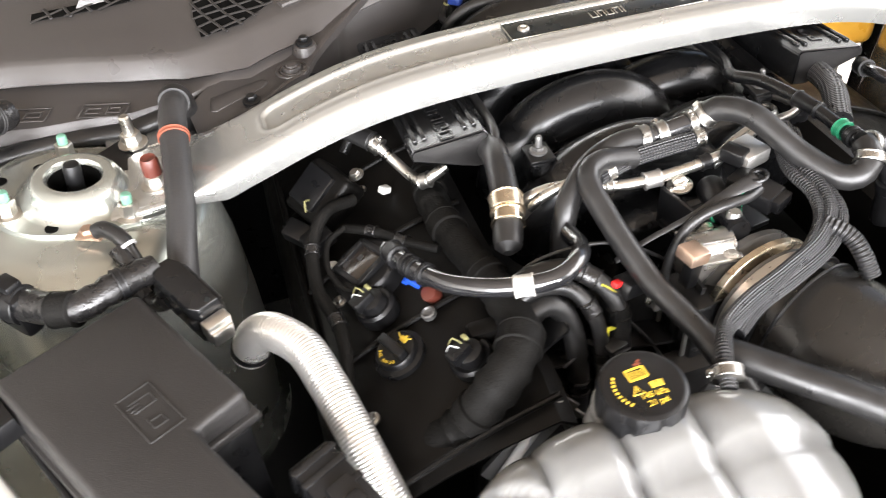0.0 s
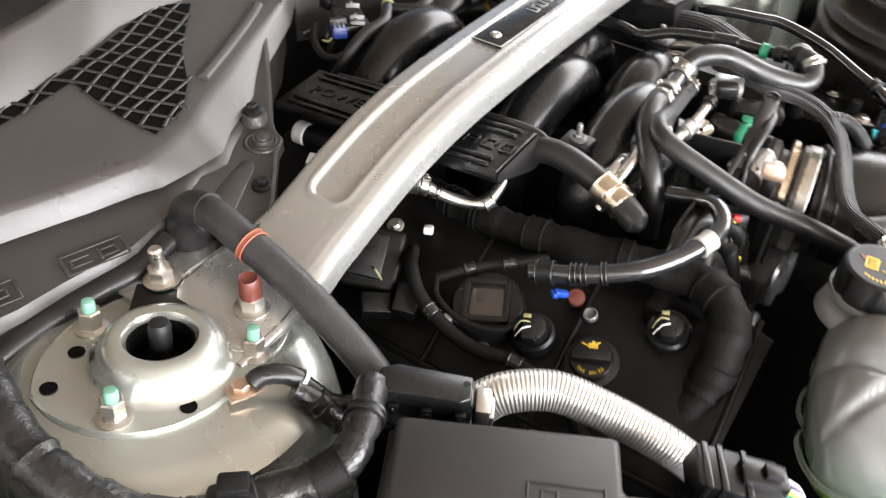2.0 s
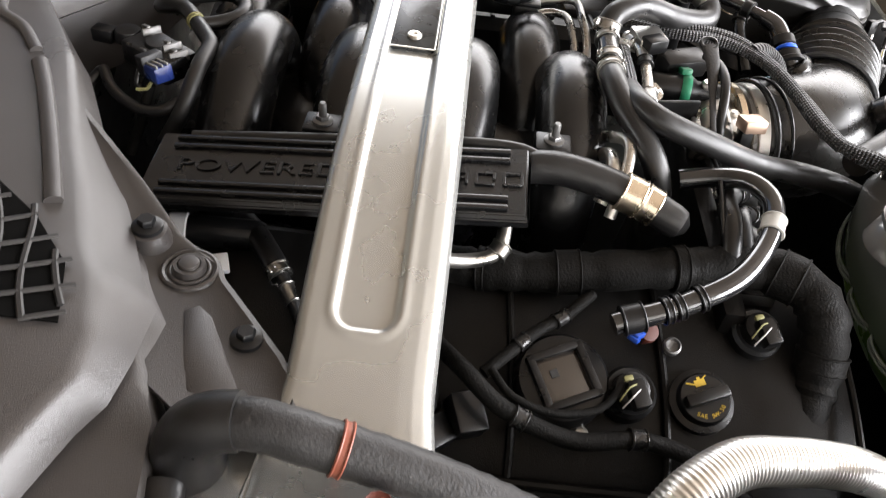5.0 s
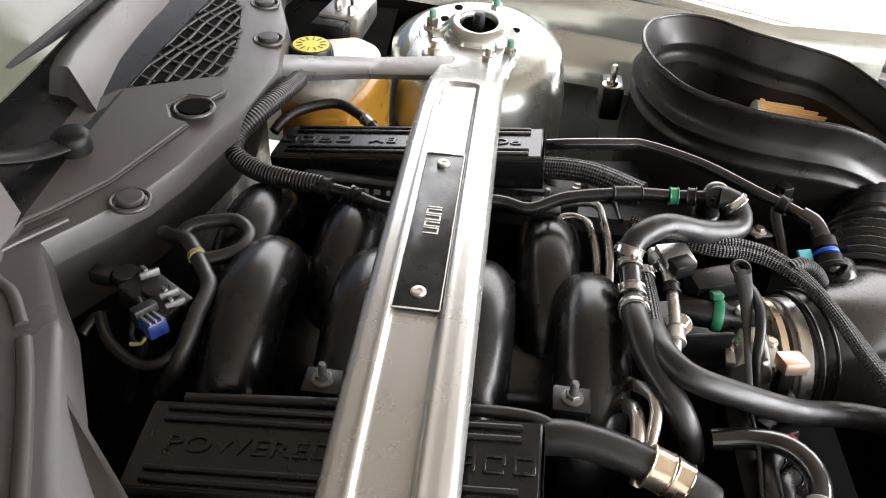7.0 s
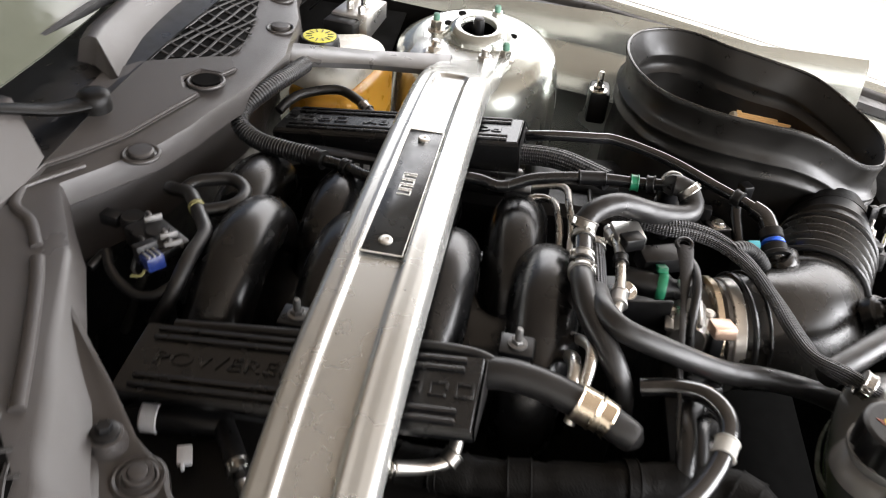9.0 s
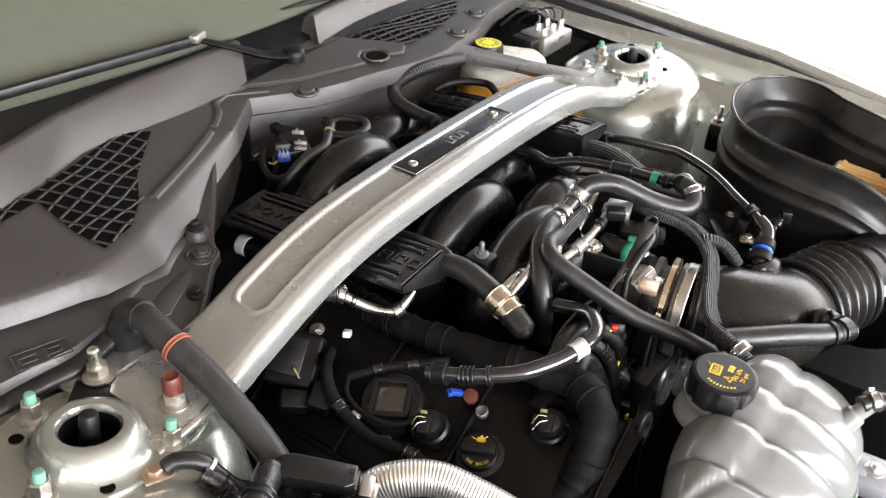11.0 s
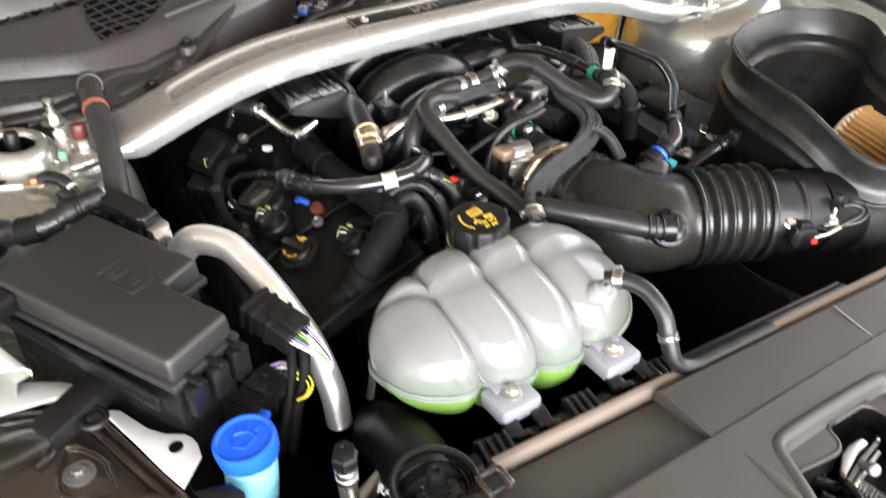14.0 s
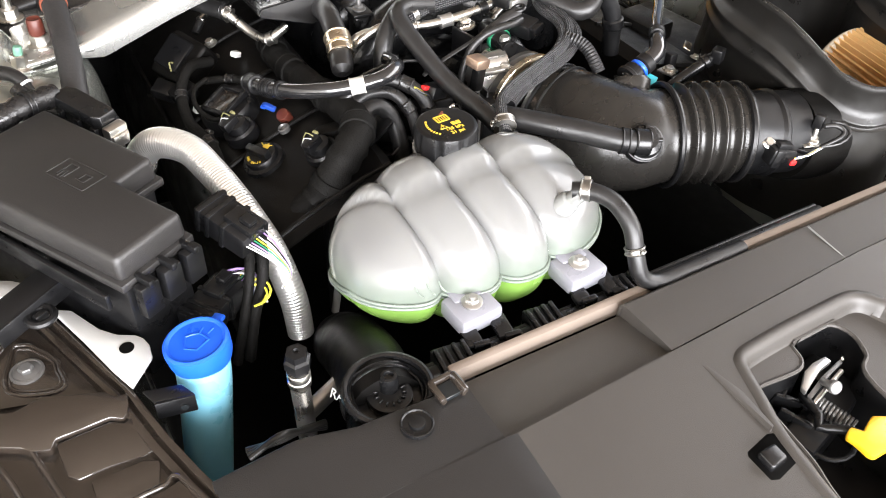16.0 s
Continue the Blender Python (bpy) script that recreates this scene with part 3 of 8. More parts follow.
def wiper(px, py, ex, ey, bx, by, label):
    w = thing("wiper", (px, py, cowl_z(px, py)), label, "wiper", "wipers")
    z = cowl_z(px, py)
    part("pivot_cap", lathe([(0.017, 0), (0.0175, 0.010), (0.0165, 0.018), (0.013, 0.0215), (0.006, 0.0225)], pose(px, py, z)), COVER, w)
    part("arm", tube([(px + 0.005, py - 0.002, z + 0.010), (px + (ex - px) * 0.3, py + (ey - py) * 0.3, z + 0.016), (px + (ex - px) * 0.65, py + (ey - py) * 0.65, z + 0.034), (ex, ey, z + 0.052)], lambda s, l: 0.0145 - 0.007 * s, 12, squash=0.5), COVER, w)
    part("blade", tube([(ex, ey, z + 0.052), ((ex + bx) / 2, (ey + by) / 2 - 0.004, z + 0.054), (bx, by, z + 0.05)], 0.006, 8, squash=1.4), BLACK, w)
    part("clip", box(0.03, 0.014, 0.012, pose(ex, ey, z + 0.056, 0, 0, 25), 0.003), CAST, w, "pale wiper clip")
    return w


move(wiper(0.068, 0.348, -0.055, 0.412, -0.62, 0.475, "black wiper arm resting at the foot of the windshield"), -0.012, -0.0085, -0.003, **REAR)
move(wiper(0.62, 0.37, 0.5, 0.43, 0.10, 0.435, "black wiper arm on the driver's side"), 0, -0.0075, -0.003, **REAR)


# ---- body sides ----
def fender(s, label):
    f = thing("fender", (s * 0.85, -0.1, 0.6), label, "fender", "front fenders", kind="structure")
    ys = [-0.95 + 0.05 * k for k in range(33)]

    def top(y):
        return interp(y, [(-0.95, 0.735), (-0.6, 0.79), (-0.2, 0.84), (0.2, 0.87), (0.65, 0.90)])

    def inn(y):
        return interp(y, [(-0.95, 0.585), (-0.45, 0.655), (-0.2, 0.685), (0.65, 0.70)])

    part("inner_flange", sheet([[V(s * (inn(y) - 0.05), y, top(y) - 0.10), V(s * (inn(y) - 0.035), y, top(y) - 0.055), V(s * (inn(y) - 0.01), y, top(y) - 0.035), V(s * (inn(y) + 0.02), y, top(y) - 0.028), V(s * (inn(y) + 0.055), y, top(y) - 0.02), V(s * (inn(y) + 0.075), y, top(y) - 0.012)] for y in ys], 0.002), PAINT, f)
    part("outer_skin", sheet([[V(s * (inn(y) + 0.085), y, top(y) - 0.02), V(s * (inn(y) + 0.105), y, top(y) + 0.008), V(s * (inn(y) + 0.115), y, top(y) + 0.012), V(s * (inn(y) + 0.14), y, top(y) + 0.01), V(s * (inn(y) + 0.20), y, top(y) - 0.02), V(s * (inn(y) + 0.25), y, top(y) - 0.09), V(s * (inn(y) + 0.265), y, top(y) - 0.5)] for y in ys], 0.002), PAINT, f)
    part("weather_seal", sheet([[V(s * (inn(y) + 0.046), y, top(y) - 0.020), V(s * (inn(y) + 0.052), y, top(y) - 0.008), V(s * (inn(y) + 0.080), y, top(y) - 0.006), V(s * (inn(y) + 0.084), y, top(y) - 0.002), V(s * (inn(y) + 0.094), y, top(y) + 0.003), V(s * (inn(y) + 0.101), y, top(y) + 0.002)] for y in ys], 0.002), RUBBER, f, "black rubber weather seal")
    # added black sheet: the dark of the hollow behind the strut tower
    part("inner_panel", sheet([[V(s * (inn(y) - 0.062), y, top(y) - 0.10), V(s * (inn(y) - 0.043), y, top(y) - 0.052), V(s * (inn(y) - 0.013), y, top(y) - 0.030), V(s * (inn(y) + 0.02), y, top(y) - 0.023)] for y in ys[20:28]], 0.002), VOID, f, "added black sheet for the dark hollow behind the tower")
    part("cable", tube([(s * (inn(y) + 0.02), y, top(y) - 0.022) for y in ys[6:24:3]], 0.004, 8), RUBBER, f, "black release cable")


def near_fender():
    f = thing("fender", (-0.85, 0.1, 0.6), "smooth pale grey painted fender ledge beside the strut tower", "fender", "front fenders", kind="structure")
    rows, inner = [], []
    for k in range(44):
        y = -0.325 + 0.025 * k
        x = interp(y, [(-0.325, -0.607), (-0.264, -0.645), (-0.235, -0.661), (-0.19, -0.679), (-0.13, -0.697), (-0.077, -0.709), (0.01, -0.722), (0.3, -0.745), (0.7, -0.765)])
        z = interp(y, [(-0.325, 0.798), (-0.275, 0.824), (-0.225, 0.850), (-0.19, 0.858), (-0.077, 0.868), (0.1, 0.878), (0.7, 0.905)])
        rows.append([V(x, y, z - 0.012), V(x + 0.001, y, z - 0.006), V(x - 0.003, y, z - 0.001), V(x - 0.012, y, z + 0.002), V(x - 0.05, y, z + 0.010), V(x - 0.10, y, z + 0.016), V(x - 0.16, y, z + 0.012), V(x - 0.22, y, z - 0.03), V(x - 0.25, y, z - 0.12), V(x - 0.26, y, z - 0.45)])
        inner.append([V(x - 0.003, y, z - 0.011), V(x - 0.016, y, z - 0.016), V(x - 0.020, y, z - 0.03), V(x - 0.018, y, z - 0.10), V(x - 0.010, y, z - 0.24)])
    # ledge and wall below split the paint into a lit and a shaded colour
    part("ledge", sheet(rows, 0.002), BODY, f, "smooth paint, its lit tone put into the colour", angle=60)
    part("inner_wall", sheet(inner, 0.002), PAINT, f)


near_fender()
fender(1, "grey painted fender on the driver's side with a black seal")


def strut_tower(s, label):
    t = thing("strut_tower", (s * 0.56, 0, 0.5), label, "strut tower", "strut towers", kind="structure")
    c = pose(s * 0.559, 0, 0)
    body = lathe([(0.148, 0.48), (0.143, 0.66), (0.137, 0.76), (0.132, 0.795), (0.125, 0.818), (0.11, 0.828), (0.100, 0.831)], c, 48, 0.98, 0.97)
    for v in body.verts:
        v.co.z += 0.14 * (abs(v.co.x) - 0.51) * min(1.0, max(0.0, (v.co.z - 0.6) / 0.22))
    part("tower", body, PAINT, t)
    top = []
    def reach(a):
        """How far the top plate runs out from the strut at angle a; it stretches towards the brace."""
        return interp(math.degrees(a if s < 0 else math.pi - a) % 360, [(0, 0.112), (40, 0.092), (80, 0.083), (120, 0.085), (155, 0.0925), (173, 0.087), (195, 0.081), (217, 0.0755), (250, 0.0665), (272, 0.064), (290, 0.066), (310, 0.075), (325, 0.091), (340, 0.108), (360, 0.112)])

    def lobe(r, z):
        out = []
        for k in range(72):
            a = 2 * math.pi * k / 72
            q = r + (reach(a) - 0.1005) * min(1.0, max(0.0, (r - 0.055) / 0.045))
            out.append(V(s * 0.559 + q * math.cos(a), q * math.sin(a), z))
        return out

    plate = sheet([lobe(r, z) for r, z in ((0.098, 0.828), (0.1005, 0.831), (0.1005, 0.834), (0.0985, 0.836), (0.090, 0.8362), (0.060, 0.8365), (0.054, 0.8375), (0.050, 0.841), (0.047, 0.847), (0.0435, 0.8535), (0.039, 0.858), (0.034, 0.8597), (0.0275, 0.8585), (0.0248, 0.854), (0.0242, 0.832))], 0, True)
    top.append(part("top_plate", plate, PAINT, t))
    # floor and wall of the strut hole are near black for its shade
    top.append(part("bushing", lathe([(0.0240, 0.8315), (0.0240, 0.8335), (0.010, 0.8335)], c, 28), VOID, t, "rubber strut bushing, blackened for the shade in its hole"))
    top.append(part("liner", lathe([(0.0239, 0.8325), (0.0241, 0.853), (0.0236, 0.8535), (0.0230, 0.852), (0.0228, 0.8335)], c, 36), VOID, t))
    top.append(part("strut_rod", lathe([(0.0115, 0.833), (0.011, 0.838), (0.0085, 0.840), (0.0085, 0.866), (0.007, 0.871), (0.003, 0.872)], c, 20), BLACK, t))
    # black discs on the plate carry the dark of its open holes
    for deg, r in ((126, 0.0625), (155, 0.0795), (247, 0.0572)):
        a = radians(deg if s < 0 else 180 - deg)
        top.append(part("hole", lathe([(0.0062, 0.8358), (0.0062, 0.8374)], pose(s * 0.559 + r * math.cos(a), r * math.sin(a), 0), 16), VOID, t))
    for dx, dy in ((-0.061, -0.022), (0.047, -0.047), (-0.012, 0.066)):
        x = s * 0.559 + (dx if s < 0 else -dx)
        n = part("nut", hexnut((x, dy, 0.836), (0, 0, 1), 0.0090, 0.018), STEEL, t, "zinc nut")
        top.append(n)
        part("paint_mark", lathe([(0.0052, 0.853), (0.0052, 0.8605), (0.0044, 0.863), (0.002, 0.8635)], pose(x, dy, 0), 12), MINT, n, "green marked stud end")
    # the towers lean inwards
    pivot = Matrix.Translation((-s * 0.05, 0, 0.336))
    for o in top:
        o.matrix_basis = pivot @ pose(0, 0, 0, 0, -8 * s, 0) @ pivot.inverted()
    # apron sheet reaching down and forward
    wing = ((0.715, 0.77), (0.69, 0.72), (0.63, 0.69), (0.55, 0.64), (0.50, 0.50), (0.48, 0.3)) if s < 0 else ((0.700, 0.842), (0.690, 0.832), (0.682, 0.80), (0.672, 0.70), (0.660, 0.55), (0.655, 0.3))
    rows = [[V(s * x, y, z + (0.02 if y > -0.3 and z > 0.8 else 0.0)) for x, z in wing] for y in (-0.62, -0.4, -0.2, 0.0, 0.2, 0.32)]
    part("apron", sheet(rows, 0.003), PAINT, t)
    return t


move(strut_tower(-1, "silver grey strut tower with green marked nuts"), -0.002, -0.006)
move(strut_tower(1, "silver grey strut tower beside the brake reservoir"), -0.006, -0.015)

solo("tower_seal", tube([(-0.72, 0.085, 0.828), (-0.66, 0.095, 0.836), (-0.60, 0.098, 0.840), (-0.545, 0.092, 0.843), (-0.51, 0.085, 0.845), (-0.47, 0.088, 0.850)], 0.012, 12, squash=0.8), RUBBER, "black rubber seal between the tower and the cowl", "seal")
# firewall, and the well below everything with its shade painted black
solo("firewall", box(1.3, 0.03, 0.55, pose(0, 0.345, 0.58), 0.004), BLACK, "black insulated firewall behind the engine", "firewall", kind="structure")
solo("underbody", box(1.5, 1.5, 0.03, pose(0, -0.3, 0.25), 0.004), VOID, "undertray below the engine, painted black for the shade", "undertray", kind="structure")
solo("crossmember", box(1.2, 0.05, 0.4, pose(0, -0.66, 0.52), 0.01), VOID, "radiator carrier, blackened for the shade around it", "radiator carrier", kind="structure")


# ---- strut brace ----
def brace_z(x):
    return interp(abs(x), [(0, 0.920), (0.1, 0.919), (0.2, 0.915), (0.26, 0.908), (0.32, 0.893), (0.363, 0.877), (0.40, 0.863), (0.43, 0.854), (0.47, 0.847), (0.50, 0.844), (0.53, 0.842)])


def strut_brace():
    b = thing("strut_brace", (0, 0, 0.84), "satin silver strut tower brace with a black badge", "strut brace")
    outer = [(-0.0475, -0.030), (-0.0478, -0.016), (-0.0468, -0.009), (-0.0442, -0.0045), (-0.040, -0.0016), (-0.033, 0.0004), (-0.024, 0.001), (0.0, 0.001), (0.032, 0.001), (0.040, 0.0004), (0.0442, -0.0014), (0.0468, -0.005), (0.048, -0.012), (0.047, -0.030)]
    ys = [-0.0478 + 0.0958 * k / 64 for k in range(65)]
    xs = sorted([-0.53 + 1.06 * k / 128 for k in range(129)] + [-0.383 + 0.0015 * k for k in range(24)] + [0.276 + 0.0015 * k for k in range(20)])

    def recess(x, y):
        """Height of the pressed recess: a flat floor, steep rounded walls and a bead round it."""
        dx, dy, r = abs(x + 0.040) - 0.330 + 0.013, abs(y - 0.0028) - 0.0205 + 0.013, 0.013
        d = math.hypot(max(dx, 0), max(dy, 0)) + min(max(dx, dy), 0.0) - r
        t = min(max((0.0012 - d) / 0.0042, 0.0), 1.0)
        return -0.0036 * t * t * (3 - 2 * t) + 0.0010 * math.exp(-((d - 0.0032) / 0.0028) ** 2)

    rows = []
    for x in xs:
        zc = sum(brace_z(x + d) for d in (-0.03, -0.02, -0.01, 0, 0.01, 0.02, 0.03)) / 7
        edge = 1 - 0.75 * min(max((abs(x) - 0.42) / 0.05, 0), 1)
        wide = 0.93 + 0.22 * min(max((abs(x) - 0.40) / 0.08, 0), 1)
        row = [V(x, -0.0475 * wide, zc - 0.030 * edge)]
        for y in ys:
            a = interp(y, outer[1:-1])
            row.append(V(x, y * wide, zc + a * (edge if a < -0.003 else 1) + recess(x, y)))
        row.append(V(x, 0.047 * wide, zc - 0.030 * edge))
        rows.append(row)
    part("bar", sheet(rows, 0.003), BRACE, b, angle=50)
    # dimple at either end
    for s in (-1, 1):
        part("gusset", prism([(s * 0.43, -0.05), (s * 0.52, -0.048), (s * 0.535, -0.02), (s * 0.535, 0.085), (s * 0.47, 0.09), (s * 0.43, 0.055)], 0.838, 0.8435, bevel=0.002), BRACE, b)
    # arm to the cowl on the driver's side, its shade put into a darker silver
    rows = []
    for k in range(13):
        u = k / 12
        x, y, z, h = 0.425 - 0.115 * u, 0.025 + 0.20 * u, 0.856 + 0.034 * u, 0.022 + 0.014 * abs(u - 0.5)
        rows.append([V(x - h, y, z - 0.008), V(x - h, y, z - 0.001), V(x - h + 0.003, y, z + 0.001), V(x + h - 0.003, y, z + 0.001), V(x + h, y, z - 0.001), V(x + h, y, z - 0.008)])
    part("arm", sheet(rows, 0.0025), ARM, b)
    for x, y, red in ((0.474, 0.053, 0), (0.465, -0.021, 0), (-0.505, 0.061, 0), (-0.484, -0.021, 1)):
        n = part("nut", hexnut((x, y, 0.846), (0, 0, 1), 0.0105, 0.014 if x < 0 else 0.011, stud=0.0 if red else 0.02 if x < 0 else 0.009, sr=0.006), STEEL, b, "zinc nut")
        if x > 0:
            part("washer", lathe([(0.0175, 0.8455), (0.0175, 0.8475), (0.0145, 0.8492), (0.006, 0.8492)], pose(x, y, 0), 24), STEEL, n, "flanged washer")
        if red:
            part("cap", join(lathe([(0.0085, 0.858), (0.0092, 0.861), (0.0088, 0.876), (0.0075, 0.8785), (0.006, 0.8775)], pose(x, y, 0), 10)), REDCAP, n, "brown red plastic stud cap")
    # black piece added for the dark gap below the bar's foot
    part("shim", prism([(-0.545, 0.055), (-0.53, 0.025), (-0.505, 0.012), (-0.485, -0.008), (-0.465, -0.005), (-0.47, 0.02), (-0.50, 0.035), (-0.52, 0.075)], 0.8365, 0.8445, None, 0.001), BLACK, b, "black piece for the shaded gap under the bar")
    # badge with two screws and raised bars
    pl = prism([(-0.109, -0.0145), (0.105, -0.0145), (0.107, -0.0125), (0.107, 0.0195), (0.105, 0.0215), (-0.109, 0.0215), (-0.111, 0.0195), (-0.111, -0.0125)], 0.9134, 0.9189, bevel=0.0006)
    badge = part("badge", pl, BADGE, b, "black badge plate with pale rim")
    rim = [(-0.111, -0.0145), (0.107, -0.0145), (0.107, 0.0215), (-0.111, 0.0215), (-0.111, -0.0145)]
    bm = bmesh.new()
    for (x1, y1), (x2, y2) in zip(rim, rim[1:]):
        bm = join(bm, tube([(x1, y1, 0.9192), (x2, y2, 0.9192)], 0.0007, 6, smooth=False))
    part("rim", bm, STEEL, badge)
    for x in (-0.0925, 0.0885):
        part("screw", lathe([(0.0062, 0.9189), (0.0062, 0.9204), (0.005, 0.9217), (0.0028, 0.9219), (0.0024, 0.9207), (0.001, 0.9207)], pose(x, 0.0035, 0), 20), STEEL, badge)
    for k, (dx, w) in enumerate(((-0.0145, 0.007), (-0.0055, 0.0055), (0.0035, 0.006), (0.0125, 0.006), (0.0205, 0.003))):
        bm = box(0.0014, 0.013, 0.0008, pose(0.000 + dx - w / 2, 0.0035, 0.9193), 0.0002, 1)
        if w > 0.004:
            bm = join(bm, box(0.0014, 0.013, 0.0008, pose(0.000 + dx + w / 2, 0.0035, 0.9193), 0.0002, 1), box(w, 0.0014, 0.0008, pose(0.000 + dx, 0.0035 + (0.0058 if k % 2 else -0.0058), 0.9193), 0.0002, 1))
        part("emblem", bm, STEEL, badge, "silver emblem stroke")
    return b


move(strut_brace(), 0, -0.009, 0, -0.6)


# ---- engine ----
def coil_cover(s, label):
    """Ribbed cover over the coils; s is -1 for the passenger's side."""
    xc = -0.2015 if s < 0 else 0.216
    c = thing("coil_cover", (xc, 0.047, 0.82), label, "engine cover", "coil covers")
    m = frame3((xc, 0.040, 0.852 if s < 0 else 0.857), (-0.032, -1, 0.115), (s * 0.10, 0, 1))   # x runs forward
    L, W = 0.292, 0.069
    bm = bmesh.new()
    prof = [(s * (W / 2 + 0.004), -0.004), (s * (W / 2 + 0.004), 0.003), (s * (W / 2 + 0.001), 0.0065), (s * (-W / 2 - 0.001), 0.0065), (s * (-W / 2 - 0.004), 0.003), (s * (-W / 2 - 0.004), -0.030), (s * (-W / 2 + 0.012), -0.030)]
    ends = [[bm.verts.new(m @ V(e * (L / 2 - (0.002 if z > 0.004 else 0)), b, z)) for b, z in prof] for e in (-1, 1)]
    n = len(prof)
    for k in range(n):
        bm.faces.new((ends[0][k], ends[0][(k + 1) % n], ends[1][(k + 1) % n], ends[1][k]))
    bm.faces.new(ends[0][::-1])
    bm.faces.new(ends[1])
    bmesh.ops.recalc_face_normals(bm, faces=bm.faces)
    bmesh.ops.bevel(bm, geom=bm.edges[:], offset=0.001, segments=2, affect="EDGES")
    shell = part("shell", bm, SATIN, c)
    # end face gets a lighter plastic: the front light is in its colour
    ebm = bmesh.new()
    ebm.faces.new([ebm.verts.new(m @ V(L / 2 + 0.0006, b, z)) for b, z in [(s * (W / 2 + 0.003), -0.003), (s * (W / 2 + 0.003), 0.003), (s * (W / 2), 0.0055), (s * (-W / 2), 0.0055), (s * (-W / 2 - 0.003), 0.003), (s * (-W / 2 - 0.003), -0.029), (s * (-W / 2 + 0.012), -0.029)]])
    bmesh.ops.solidify(ebm, geom=ebm.faces[:], thickness=0.0015)
    part("end_face", ebm, LID, shell, "end face painted lighter for the light it catches")
    for side in (-1, 1):
        for k in range(2):
            part("rib", box(L - 0.03, 0.0045, 0.004, m @ pose(0, side * (0.0205 + 0.0095 * k), 0.0072), 0.0012), SATIN, shell)
    tm = m @ pose(-0.04, 0, 0.0072) if s < 0 else m @ pose(0.04, 0, 0.0072, 0, 0, 180)
    part("lettering", words("POWERED BY", 0.019, tm @ Matrix.Diagonal((1.42, 1, 1, 1)), 0.0006), EMBOSS, shell, "raised lettering")
    for k in range(4):
        bm = bmesh.new()
        for dx, dy, w, h in ((0, 0.006, 0.014, 0.0022), (0, -0.006 if k != 1 else 0.0, 0.014, 0.0022), (-0.0065, 0, 0.0024, 0.0125), (0.0065, 0 if k != 2 else 0.003, 0.0024, 0.0125 if k != 2 else 0.007)):
            bm = join(bm, box(w, h, 0.0012, tm @ pose(0.112 + 0.0205 * k + dx, dy, 0.0004), 0.0003, 1))
        part("emblem", bm, EMBOSS, shell, "raised emblem stroke")


coil_cover(-1, "black ribbed plastic coil cover with raised lettering, hose beside it")
coil_cover(1, "black ribbed plastic coil cover below the far end of the brace")


def intake_manifold():
    c = thing("intake_manifold", (0.02, 0, 0.66), "black plastic intake manifold with eight arched runners", "intake manifold")
    part("plenum", box(0.17, 0.42, 0.14, pose(0.02, 0.025, 0.725), 0.03, 4), SATIN, c)
    for k in range(4):
        y = -0.136 + 0.0975 * k
        near = [(-0.135, y + 0.004, 0.745), (-0.122, y + 0.002, 0.795), (-0.088, y, 0.832), (-0.04, y, 0.846), (0.005, y, 0.838), (0.035, y, 0.81), (0.045, y, 0.77)]
        far = [(0.165, y + 0.038, 0.745), (0.152, y + 0.037, 0.787), (0.122, y + 0.036, 0.816), (0.082, y + 0.036, 0.826), (0.038, y + 0.036, 0.818), (0.01, y + 0.036, 0.79), (0.0, y + 0.036, 0.76)]
        part("runner", tube(near, lambda s, l: 0.0285 + 0.0035 * math.sin(s * math.pi), 24), SATIN, c)
        part("runner", tube(far, lambda s, l: 0.0285 + 0.0035 * math.sin(s * math.pi), 24), SATIN, c)
    for x, y, z in ((-0.123, -0.117, 0.867), (-0.131, 0.074, 0.862), (0.130, -0.092, 0.869), (0.124, 0.102, 0.850)):
        s = part("stud_bracket", join(box(0.026, 0.03, 0.005, pose(x, y, z - 0.012), 0.002), box(0.02, 0.026, 0.03, pose(x, y, z - 0.03), 0.003)), BLACK, c)
        part("stud", join(hexnut((x, y, z - 0.0095), (0, 0, 1), 0.006, 0.006, stud=0.012, sr=0.0033)), ARM, s, "dark zinc stud")
    return c


move(intake_manifold(), 0, -0.014, 0, -1.2)


